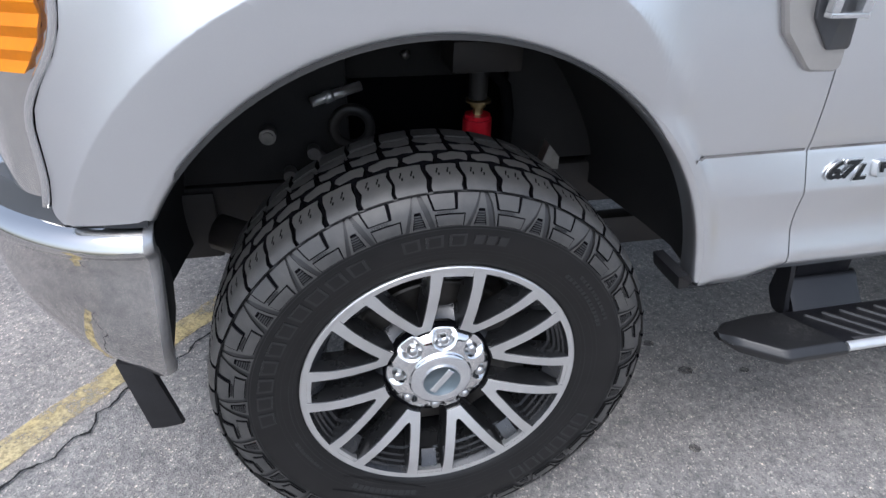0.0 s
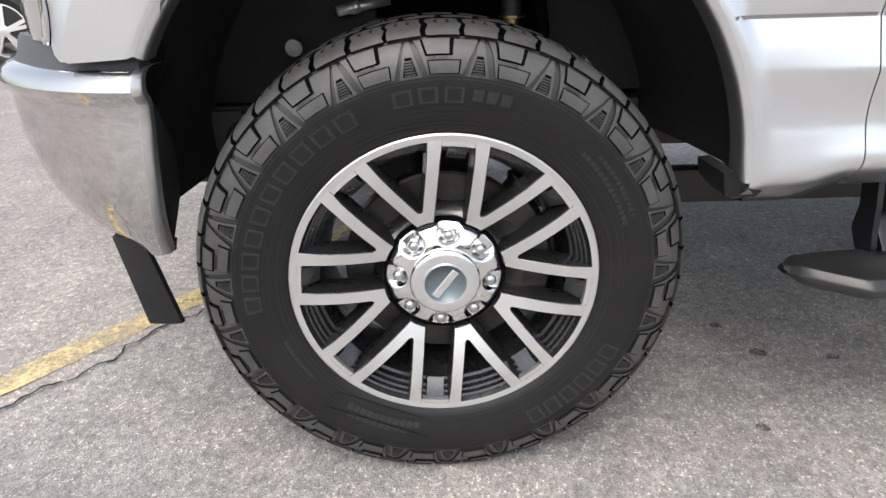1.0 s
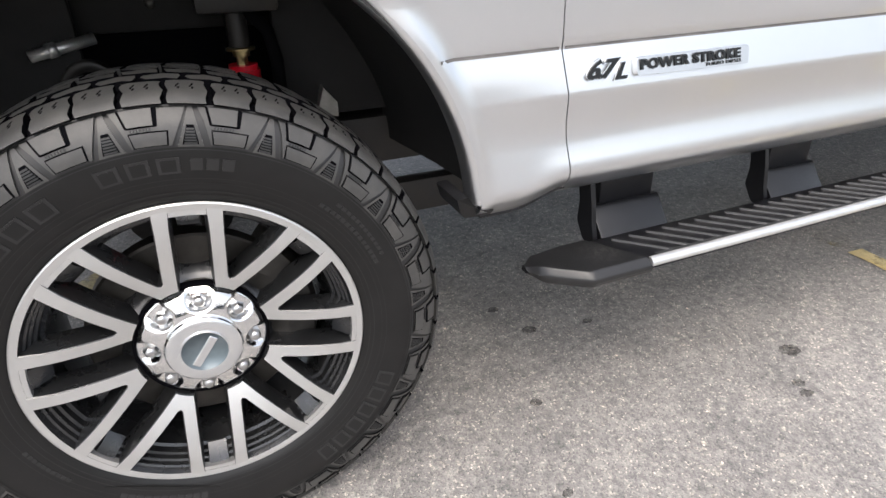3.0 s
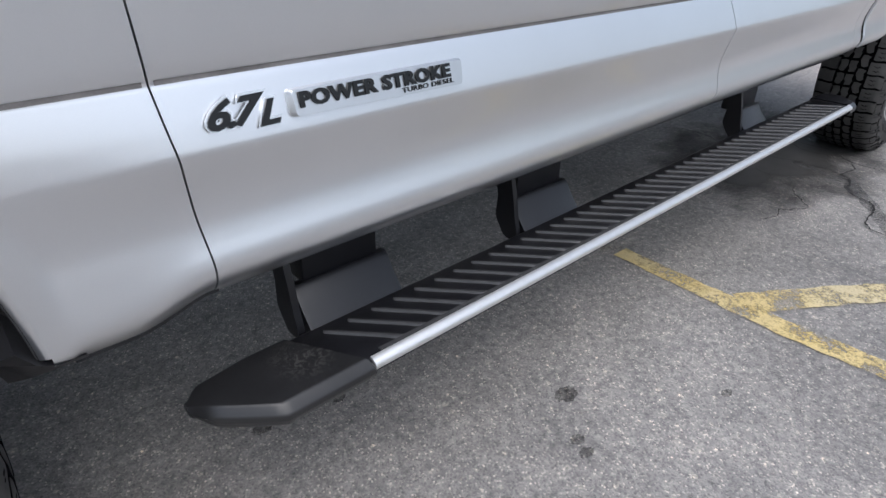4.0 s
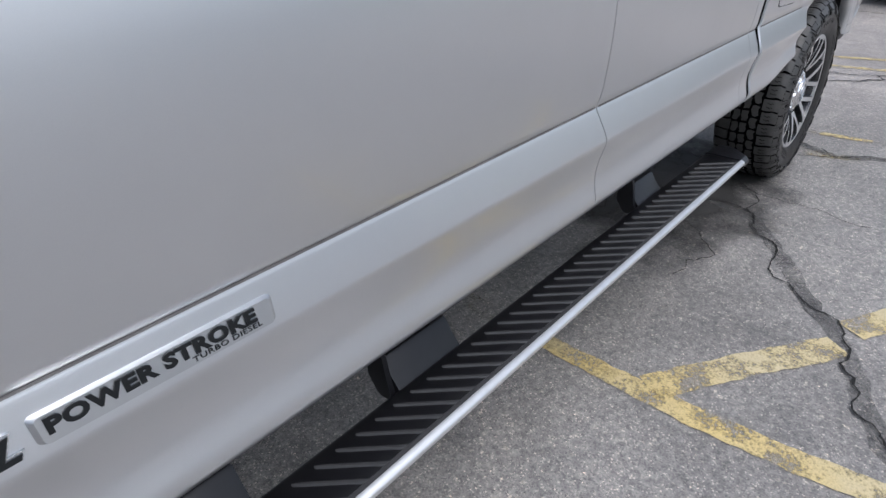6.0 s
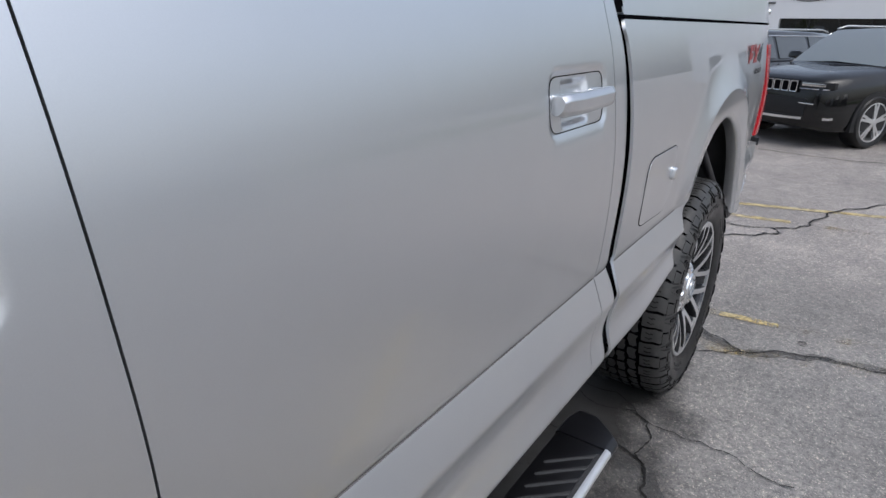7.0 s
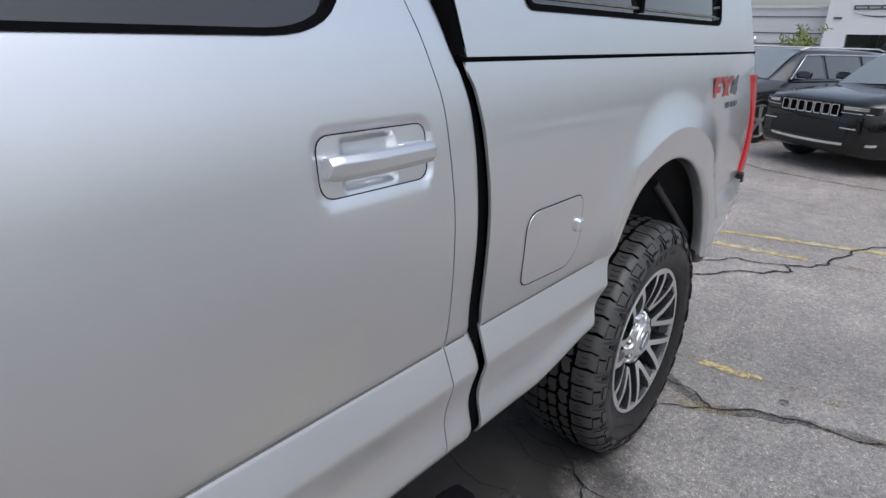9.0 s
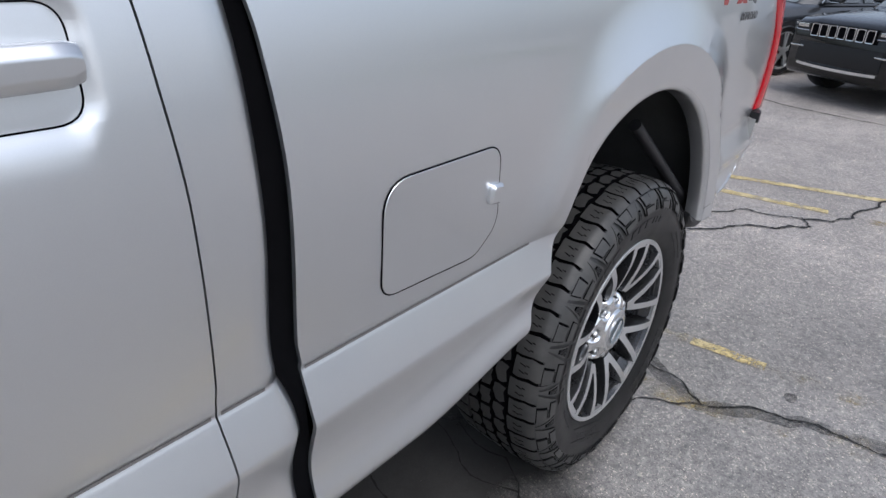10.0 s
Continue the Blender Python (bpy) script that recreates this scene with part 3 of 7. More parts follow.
def door(left, right, handle):
    x0, x1, z0, z1 = handle
    def build(bm):
        a, b = left(1.28), right(1.28)
        ex = [(x - a) / (b - a) for x in span(x0 - 0.024, x1 + 0.024, 0.0055)]
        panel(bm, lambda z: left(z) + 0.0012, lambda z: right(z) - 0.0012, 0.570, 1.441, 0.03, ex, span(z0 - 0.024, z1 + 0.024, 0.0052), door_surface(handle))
        skirt(bm, 0.022)
    return build


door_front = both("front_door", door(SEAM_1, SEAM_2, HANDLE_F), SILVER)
door_rear = both("rear_door", door(SEAM_2, SEAM_3, HANDLE_R), SILVER)


def cab_corner(bm):
    panel(bm, lambda z: SEAM_3(z) + 0.0012, CAB_END, 0.570, 1.56, 0.2)
    # the corner rolls into the gap behind the cab
    rows = sorted({round(z, 4) for z in ROWS_Z if 0.570 < z < 1.56} | {0.570, 1.56})
    rings = []
    for zr in rows:
        x = CAB_END(zr)
        z = zr + rise(x) * smoothstep(0.570, 0.70, zr) * (1 - smoothstep(1.30, 1.441, zr))
        y = flank(x, z)
        rings.append([(x, y, z), (x + 0.009, y + 0.003, z), (x + 0.019, y + 0.011, z), (x + 0.026, y + 0.026, z), (x + 0.027, y + 0.070, z)])
    loft(bm, rings, False, False)
    bmesh.ops.remove_doubles(bm, verts=bm.verts, dist=0.0003)
    skirt(bm, 0.03)


both("cab_corner", cab_corner, SILVER)


def door_handle(handle, owner):
    x0, x1, z0, z1 = handle
    line = rounded([(x0, z0), (x1, z0), (x1, z1), (x0, z1)], [0.030, 0.026, 0.022, 0.026], 7)
    bm = bmesh.new()
    ribbon(bm, line, lambda x, z: flank(x, z) + 0.0053, -0.0008, 0.0015, 0.006)
    part("handle_joint", bm, GAP, owner, "thin dark joint round the handle cup")
    bm = bmesh.new()
    rings = []
    m = (z0 + z1) / 2
    for u in span(0, 1, 0.05):
        x = x0 + 0.008 + (x1 - 0.001 - x0 - 0.008) * u
        out = -0.029 + 0.006 * max(0.0, 1 - u / 0.26) + 0.004 * max(0.0, (u - 0.5) / 0.5) ** 2
        hi, lo = m + 0.0205, m - 0.0145 - 0.003 * (1 - u)
        if u > 0.97 or u < 0.02:
            hi, lo, out = hi - 0.003, lo + 0.003, out + 0.004
        y = flank(x, m)
        tuck = 0.002 + 0.007 * max(0.0, 1 - u / 0.28)
        sec = rounded([(y + out + tuck + 0.004, lo), (y + out + tuck * 0.4, lo + 0.010), (y + out, hi - 0.010), (y + out + 0.008, hi), (y + out + 0.024, hi - 0.002), (y + out + 0.024, lo + 0.002)], 0.007, 5)
        rings.append([(x, a, b) for a, b in sec])
    loft(bm, rings, True, True)
    part("door_handle", bm, SILVER, owner, "silver painted pull handle", sharp=50)
    # the two feet that hold the grip
    for fx0, fx1 in ((x0 + 0.011, x0 + 0.046), (x1 - 0.060, x1 - 0.001)):
        bm = bmesh.new()
        y = flank((fx0 + fx1) / 2, m)
        box(bm, fx0, fx1, y - 0.012, y + 0.030, m - 0.012, m + 0.017, 0.003)
        part("handle_foot", bm, SILVER, owner)


door_handle(HANDLE_F, door_front)
door_handle(HANDLE_R, door_rear)


# bed side: a strip behind the cab, then the piece round the rear arch
BED_X = curve_of([(0.55, 3.075), (0.66, 3.082), (0.79, 3.087), (0.860, 3.089), (0.876, 3.086), (0.902, 3.083), (1.10, 3.088), (1.25, 3.076), (1.314, 3.061), (1.38, 3.038), (1.404, 3.030), (1.5, 3.01)])
zs_b = [z for z in ROWS_Z if 0.60 < z < 1.385]


def tail_lean(z):
    """How far the tail leans forward at its top."""
    return 0.048 * smoothstep(0.95, 1.38, z)


def bed_side(bm):
    cx, cz, r0 = ARCH_R
    split = 0.965
    join = cx - math.sqrt(r0 ** 2 - (split - cz) ** 2) + arch_in(ARCH_R, 3.6, split)
    def z_at(zr, x):
        if zr >= 1.399:
            return 1.400
        return zr + rise(x) * smoothstep(0.598, 0.70, zr) * (1 - smoothstep(1.33, 1.39, zr)) + 0.022 * (1 - smoothstep(0.60, 0.72, zr)) + sill_lift(x, zr + 0.02)
    zs = sorted([0.598] + [z for z in zs_b if abs(z - split) > 0.006] + [split, 1.400])
    grid, front = [], []
    for zr in zs:
        end = join if zr > split else cx - math.sqrt(max(0.0, r0 ** 2 - (z_at(zr, 3.6) - cz) ** 2)) + arch_in(ARCH_R, 3.6, z_at(zr, 3.6))
        row = []
        for u in span(0, 0.84, 0.04) + [0.88, 0.92, 0.96, 1.0]:
            x = BED_X(zr) + (end - BED_X(zr)) * u
            z = z_at(zr, x)
            row.append(bm.verts.new((x, flank(x, z), z)))
        grid.append(row)
        if zr >= split:
            front.append((row[-1].co.x, row[-1].co.z))
    for a, b in zip(grid, grid[1:]):
        for i in range(len(a) - 1):
            bm.faces.new((a[i], a[i + 1], b[i + 1], b[i]))
    top = [(x, 1.400) for x in span(join + 0.03, 4.95, 0.03)]
    back = [(5.03 - tail_lean(z), z) for z in span(1.385, 0.78, 0.02)]
    low = [(5.03, 0.76), (4.99, 0.738), (4.93, 0.730), (4.86, 0.724), (4.79, 0.712), (4.75, 0.694), (4.72, 0.668), (4.70, 0.648), (4.66, 0.638), (4.61, 0.637), (4.576, 0.638)]
    arch_panel(bm, ARCH_R, front + top + back + low, 32)
    bmesh.ops.remove_doubles(bm, verts=bm.verts, dist=0.0004)
    skirt(bm, 0.007)


bedside = both("bed_side", bed_side, SILVER)
both("bed_arch_lip", lambda bm: arch_lip(bm, ARCH_R, radians(4), radians(172)), SILVER, sharp=28)

fuel_line = rounded([(3.221, 0.922), (3.425, 0.914), (3.476, 0.955), (3.466, 1.092), (3.222, 1.090)], [0.03, 0.05, 0.05, 0.03, 0.05], 7)
bm = bmesh.new()
plate(bm, fuel_line, flank, -0.0020, 0.004, 0.0008)
fuel_door = part("fuel_door", bm, SILVER, bedside, "closed silver fuel filler door", sharp=30)
bm = bmesh.new()
ribbon(bm, fuel_line, flank, -0.0013, 0.0042, 0.005)
part("fuel_door_joint", bm, GAP, bedside, "dark joint round the filler door")
bm = bmesh.new()
tab = rounded([(3.442, 1.000), (3.478, 0.996), (3.478, 1.030), (3.446, 1.034)], 0.010, 5)
plate(bm, tab, flank, -0.011, 0.002, 0.005)
part("fuel_door_tab", bm, SILVER, bedside, "small finger tab", sharp=40)

# a thin dull strip that paints the shade in the crease along the flank
CREASE_SHADE = mat("crease_shade_grey", (0.200, 0.190, 0.185), 0.7, 0, spec=0.3, var=0.35, var_scale=18, grain=0.2, grain_scale=400)
for gx0, gx1 in ((0.436, 0.668), (0.680, 1.966), (1.979, 2.966), (2.978, 3.036), (3.094, 3.600)):
    bm = bmesh.new()
    loft(bm, [[(x, flank(x, 0.8505 + rise(x) + dz) - 0.0006, 0.8505 + rise(x) + dz) for dz in (0.0, 0.0015, 0.003, 0.0045, 0.0056)] for x in span(gx0, gx1, 0.03)], False, False)
    part("crease_shade_line", bm, CREASE_SHADE, truck, "dull grey strip painting the shade in the crease")

# dark shell inside the joints, floor and frame
bm = bmesh.new()
box(bm, 0.64, 3.025, 0.075, WIDE - 0.075, 0.575, 1.45)
part("cab_shell", bm, GAP, truck, "dark inner shell of the cab", smooth=False)
bm = bmesh.new()
box(bm, 3.085, 3.50, 0.06, WIDE - 0.06, 0.64, 1.40)
box(bm, 3.50, 4.62, 0.43, WIDE - 0.43, 0.80, 1.40)
box(bm, 4.62, 5.00, 0.07, WIDE - 0.07, 0.78, 1.40)
part("bed_shell", bm, GAP, truck, "dark inner shell of the load bed", smooth=False)
bm = bmesh.new()
rings = []
for z, dx in ((0.62, 0.005), (0.90, 0.006), (1.15, 0.004), (1.30, -0.006), (1.37, -0.022), (1.415, -0.05), (1.50, -0.10), (1.58, -0.15)):
    rings.append([(CAB_END(z) - 0.010 + (0 if z < 1.4 else 0.004), FLANK(z) + 0.040, z), (BED_X(z) + 0.010, FLANK(z) + 0.014, z),
                  (BED_X(z) + 0.012, 0.30, z), (CAB_END(z) - 0.010, 0.30, z)])
loft(bm, rings, True, True)
part("cab_gap_seal", bm, SEAL, truck, "black rubber seal between cab and bed", sharp=40)
# unseen pale floor plate, added to bounce light onto the ground below
bm = bmesh.new()
box(bm, 0.66, 3.00, 0.14, WIDE - 0.14, 0.560, 0.574, 0.004)
part("floor_bounce_plate", bm, mat("underbody_bounce_grey", (0.24, 0.24, 0.245), 0.6, 0.2, var=0.4, var_scale=4), truck, "unseen grey underside of the cab, added to bounce light", sharp=40)
for y0 in (0.50, WIDE - 0.60):
    bm = bmesh.new()
    box(bm, -0.75, 5.0, y0, y0 + 0.09, 0.520, 0.64, 0.012)
    part("frame_rail", bm, FRAME_BLACK, truck, "black steel chassis rail", sharp=40)


# sill clip behind the front wheel, black
def sill_clip(bm):
    pts = [(0.462, 0.612), (0.470, 0.582), (0.492, 0.558), (0.530, 0.550), (0.548, 0.556), (0.545, 0.572), (0.515, 0.580), (0.498, 0.592), (0.484, 0.614)]
    loft(bm, [[(x, flank(max(x, 0.5), z) - 0.004 + 0.001, z) for x, z in pts], [(x, 0.10, z) for x, z in pts]], True, True)
both("sill_clip", sill_clip, PLASTIC, "black plastic clip at the foot of the fender", sharp=35)


def sill_trim(bm):
    rings = []
    for x in span(0.535, 0.705, 0.017):
        z = 0.548 + 0.044 * smoothstep(0.61, 0.69, x)
        y = flank(x, z)
        rings.append([(x, y + 0.004, z + 0.001), (x, y + 0.004, z - 0.008), (x, y + 0.05, z - 0.012), (x, y + 0.05, z)])
    loft(bm, rings, True, True)
both("sill_trim", sill_trim, PLASTIC, sharp=35)


# wheel housings
def housing(arch, a0, a1, depth, r_add, pinch):
    cx, cz, r = arch
    def build(bm):
        rings = []
        for k in range(57):
            a = a0 + (a1 - a0) * k / 56
            c, s = math.cos(a), math.sin(a)
            ring = []
            back = 0.13 * smoothstep(radians(140), radians(152), a) if cx < 1 else 0.0
            for dr, y in ((-0.011 if cx < 1 else -0.004, 0.012 + back if cx < 1 else 0.052), (r_add, 0.045 + back), (r_add + 0.015, 0.16), (r_add + 0.005, 0.28), (r_add - pinch, depth)):
                w = 0.003 * math.sin(9 * a) if y > 0.1 else 0
                ring.append((cx + (r + dr + w) * c, y, cz + (r + dr + w) * s))
            rings.append(ring)
        loft(bm, rings, False, False)
    return build
both("wheel_housing", housing(ARCH_F, radians(3), radians(186), 0.52, 0.012, 0.03), LINER, "black plastic wheel arch liner")
both("wheel_housing", housing(ARCH_R, radians(-4), radians(178), 0.46, 0.010, 0.02), REAR_LINER, "black plastic wheel arch liner")


# the inner fender above the frame, with a pressed step
for spec in ((-0.62, -0.12, 0.50, 0.53, 0.645, 1.14), (-0.14, 0.26, 0.56, 0.59, 0.86, 1.14), (0.25, 0.60, 0.49, 0.52, 0.66, 1.14), (-0.60, 0.60, 0.531, 1.50, 1.06, 1.10)):
    bm = bmesh.new()
    box(bm, *spec, 0.01)
    part("inner_fender", bm, LINER, truck, "black inner fender panel", sharp=40)


# ---- wheels: built round their own hub, outwards is -y ----
SIDE = curve_of([(0.262, -0.012), (0.272, -0.004), (0.282, 0.003), (0.300, 0.009), (0.325, 0.015), (0.350, 0.018), (0.372, 0.016), (0.392, 0.009), (0.406, -0.001), (0.416, -0.012), (0.424, -0.026)])
MIDW, TYRE_R = -0.132, 0.4365


def tread_r(w):
    return TYRE_R - 0.007 * (abs(w) / 0.118) ** 2.2


def on_tyre(a, r, d):
    """A point of the tyre at angle a, flattened where it stands on the ground."""
    x, z = r * math.cos(a), r * math.sin(a)
    low = -HUB + 0.0015
    if z < low:
        d = d + (0.10 * (low - z)) * (1 if d > MIDW else -1)
        z = low
    return (x, -d, z)


def tyre_mesh():
    bm = bmesh.new()
    n = 180
    prof = [(r, SIDE(r)) for r in (0.262, 0.268, 0.274, 0.282, 0.290, 0.300, 0.315, 0.330, 0.345, 0.360, 0.372, 0.384, 0.394, 0.404, 0.412)]
    prof += [(0.419, -0.026)] + [(tread_r(w) - 0.013, MIDW + w) for w in span(0.096, -0.096, 0.024)] + [(0.419, 2 * MIDW + 0.026)]
    prof += [(r, 2 * MIDW - d) for r, d in reversed(prof[:15])]
    rings = []
    for k in range(n):
        a = 2 * math.pi * k / n
        rings.append([bm.verts.new(on_tyre(a, r, d)) for r, d in prof])
    for k in range(n):
        p, q = rings[k], rings[(k + 1) % n]
        for i in range(len(prof) - 1):
            f = bm.faces.new((p[i], p[i + 1], q[i + 1], q[i]))
            # tread floor in near-black: groove shade put into the colour
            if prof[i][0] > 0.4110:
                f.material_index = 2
            elif prof[i][0] > 0.3570 and prof[i][1] > MIDW:
                f.material_index = 3

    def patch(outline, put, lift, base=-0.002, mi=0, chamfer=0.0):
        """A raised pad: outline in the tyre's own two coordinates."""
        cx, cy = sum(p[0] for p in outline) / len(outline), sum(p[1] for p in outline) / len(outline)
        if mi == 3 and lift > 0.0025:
            # a near-black face for the shade in the groove round the pad
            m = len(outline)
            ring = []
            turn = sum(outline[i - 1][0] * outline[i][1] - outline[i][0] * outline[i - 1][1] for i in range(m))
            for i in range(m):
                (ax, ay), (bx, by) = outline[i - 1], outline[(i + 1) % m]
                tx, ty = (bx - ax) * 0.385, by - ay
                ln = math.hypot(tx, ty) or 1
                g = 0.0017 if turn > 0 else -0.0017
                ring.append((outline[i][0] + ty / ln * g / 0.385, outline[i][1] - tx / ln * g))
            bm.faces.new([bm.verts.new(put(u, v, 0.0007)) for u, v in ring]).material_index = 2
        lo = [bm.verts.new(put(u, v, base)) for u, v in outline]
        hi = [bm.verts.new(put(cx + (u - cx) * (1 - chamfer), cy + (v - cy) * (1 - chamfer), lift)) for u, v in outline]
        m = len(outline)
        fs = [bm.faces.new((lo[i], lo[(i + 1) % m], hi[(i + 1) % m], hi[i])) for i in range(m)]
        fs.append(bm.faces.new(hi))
        # walls of tall blocks are near-black, painting the shade between them
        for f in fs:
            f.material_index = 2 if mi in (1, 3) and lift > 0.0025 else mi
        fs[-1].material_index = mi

    def top(s, w, h):
        return on_tyre(s, tread_r(w) - 0.013 + h, MIDW + w)

    def side(a, r, h):
        return on_tyre(a, r, SIDE(r) + h)

    def wall_top(a, v, h):
        """From the tread (v = 0) over the shoulder down the sidewall (v = 1)."""
        r, d = (tread_r(0.108) + h * 0.8, MIDW + 0.100 + 0.012 * v * 2) if v < 0.5 else (0.426 - 0.012 * (v - 0.5) * 2 + h * 0.4, -0.020 + 0.014 * (v - 0.5) * 2 + h)
        return on_tyre(a, r, d)

    blocks = 46
    step = 2 * math.pi / blocks
    rnd = random.Random(5)
    def shoulder(e0, e1, sgn, odd):
        """A shoulder block that runs from the tread over the edge of the tyre."""
        def put(u, v, h):
            if v <= 0.108:
                return top(u, sgn * v, h)
            t = (v - 0.108) / 0.030
            if h > 0:
                r, d = tread_r(0.108) - 0.0005 - 0.0135 * t ** 1.4, MIDW + 0.108 + 0.0245 * min(1.0, t * 1.1)
            else:
                r, d = 0.419 - 0.006 * t, MIDW + 0.100 + 0.016 * t
            return on_tyre(u, r, d if sgn > 0 else 2 * MIDW - d)
        w = e1 - e0
        n = 6
        cols = []
        inner = 0.0665 if odd else 0.0620
        vs = [inner, 0.080, 0.095, 0.108, 0.118, 0.128, 0.138]
        for k in range(n + 1):
            t = k / n
            col = []
            for q, v in enumerate(vs):
                wave = 0.055 * w * math.sin(q * 1.5) * (1 if odd else 0.6)
                col.append((e0 + w * t + wave, v, 0.0125 - (0.0010 if k in (0, n) else 0.0)))
            cols.append(col)
        hi = [[bm.verts.new(put(u, v, h)) for u, v, h in c] for c in cols]
        lo = [[bm.verts.new(put(u, v, -0.003)) for u, v, h in c] for c in (cols[0], cols[-1])]
        fs = []
        for a, b in zip(hi, hi[1:]):
            for q in range(len(vs) - 1):
                fs.append(bm.faces.new((a[q], b[q], b[q + 1], a[q + 1])))
        walls = []
        for lo_c, hi_c in ((lo[0], hi[0]), (lo[1], hi[-1])):
            for q in range(len(vs) - 1):
                walls.append(bm.faces.new((lo_c[q], hi_c[q], hi_c[q + 1], lo_c[q + 1])))
        for q in (0, len(vs) - 1):
            for k in range(n):
                t0, t1 = k / n, (k + 1) / n
                b0 = lo[0][q].co.lerp(lo[1][q].co, t0)
                b1 = lo[0][q].co.lerp(lo[1][q].co, t1)
                fs.append(bm.faces.new((bm.verts.new(b0), hi[k][q], hi[k + 1][q], bm.verts.new(b1))))
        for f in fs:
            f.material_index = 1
        # block walls painted near-black for the shade in the grooves
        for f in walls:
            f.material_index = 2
        # crooked sipes across the block, their shade laid on as near-black patches
        if sgn > 0:
            for c in (0.30, 0.66):
                for z0, z1, sh in ((0.080, 0.088, 0.0), (0.088, 0.096, 0.05), (0.096, 0.104, 0.0)):
                    u = e0 + w * (c + sh)
                    o = [(u, z0), (u + 0.05 * w, z0), (u + 0.05 * w + 0.03 * w, z1), (u + 0.03 * w, z1)]
                    patch(o, top, 0.01285, 0.011, 2)

    for k in range(blocks):
        a = k * step
        odd = k % 2
        for sgn in (1, -1):
            j = rnd.uniform(-0.02, 0.02) * step
            shoulder(a + (0.05 if odd else 0.06) * step + j, a + (0.90 if odd else 0.93) * step + j, sgn, odd)
            # middle ribs: interlocking blocks
            m0 = a + (0.25 + 0.25 * sgn) * step
            z1, z2 = 0.0230, 0.0570
            o = [(m0 + 0.10 * step, sgn * z1), (m0 + 0.52 * step, sgn * (z1 - 0.004)), (m0 + 0.98 * step, sgn * (z1 + 0.007)), (m0 + 1.04 * step, sgn * (z2 - 0.014)),
                 (m0 + 0.90 * step, sgn * z2), (m0 + 0.42 * step, sgn * (z2 - 0.006)), (m0 + 0.16 * step, sgn * (z2 + 0.001)), (m0 + 0.07 * step, sgn * (z1 + 0.014))]
            patch(o, top, 0.0128, -0.002, 1, 0.075)
        c0 = a + 0.1 * step
        o = [(c0, -0.0165), (c0 + 0.45 * step, -0.0185), (c0 + 0.62 * step, -0.012), (c0 + 0.90 * step, -0.015), (c0 + 0.84 * step, 0.012), (c0 + 0.50 * step, 0.0175), (c0 + 0.30 * step, 0.013), (c0 - 0.02 * step, 0.016)]
        patch(o, top, 0.0132, -0.002, 1, 0.075)
    # sidewall: tapered shields with a stepped notch, and fluted wedges between them
    def block(rows, lift, mi, edge=0):
        """A raised block that follows the bulge: rows of (radius, from, to)."""
        fine = []
        for (r0, p0, q0), (r1, p1, q1) in zip(rows, rows[1:]):
            m = max(1, round(abs(r1 - r0) / 0.006))
            fine += [(r0 + (r1 - r0) * i / m, p0 + (p1 - p0) * i / m, q0 + (q1 - q0) * i / m) for i in range(m)]
        fine.append(rows[-1])
        grid = []
        for r, p, q in fine:
            us = [p + (q - p) * i / 2 for i in range(3)]
            grid.append(([bm.verts.new(side(u, r, lift)) for u in us], bm.verts.new(side(p, r, -0.001)), bm.verts.new(side(q, r, -0.001))))
        for (h0, l0, m0), (h1, l1, m1) in zip(grid, grid[1:]):
            for i in range(2):
                bm.faces.new((h0[i], h0[i + 1], h1[i + 1], h1[i])).material_index = mi
            bm.faces.new((l0, h0[0], h1[0], l1)).material_index = edge
            bm.faces.new((m0, h0[2], h1[2], m1)).material_index = edge
        h, l, m = grid[-1]
        e = bm.verts.new(side((rows[-1][1] + rows[-1][2]) / 2, rows[-1][0], -0.001))
        bm.faces.new((l, h[0], h[1], e)).material_index = edge
        bm.faces.new((e, h[1], h[2], m)).material_index = edge

    # shields take paler tread rubber: the sky they reflect, put into the colour
    for k in range(blocks):
        a = k * step

        def row(r, p, q, grow=0.0):
            return (r, a + (p - grow) * step, a + (q + grow) * step)
        if k % 2:
            # a shield, wide at the shoulder and narrow below, with a stepped upper pad and a lower pad in grooves
            # painted near-black for shade
            block([row(0.4115, -0.42, 1.30), row(0.3960, -0.30, 1.16), row(0.3640, -0.02, 0.98)], 0.0042, 1)
            block([row(0.4118, 0.22, 1.12), row(0.3905, 0.26, 1.02), row(0.3895, 0.30, 0.98)], 0.0046, 2)
            block([row(0.4122, 0.34, 1.06), row(0.3925, 0.36, 0.96)], 0.0080, 1)
            block([row(0.3845, 0.02, 0.98), row(0.3645, 0.06, 0.94)], 0.0046, 2)
            block([row(0.3832, 0.07, 0.95), row(0.3660, 0.10, 0.90)], 0.0068, 1)
            for q in range(7):
                block([row(0.3890, 0.42 + 0.075 * q, 0.46 + 0.075 * q), row(0.3852, 0.42 + 0.075 * q, 0.46 + 0.075 * q)], 0.0060, 3)
        else:
            # the wedge between two shields, fluted at its foot
            block([row(0.4115, 0.42, 0.52), row(0.3930, 0.34, 0.62), row(0.3610, 0.16, 0.84)], 0.0016, 1)
            block([row(0.3900, 0.40, 0.58), row(0.3640, 0.28, 0.72)], 0.0020, 2)
            for q in range(6):
                r, g = 0.3850 - 0.0038 * q, 0.014 * q
                block([row(r + 0.0013, 0.40 - g, 0.60 + g), row(r - 0.0013, 0.40 - g, 0.60 + g)], 0.0034, 3)
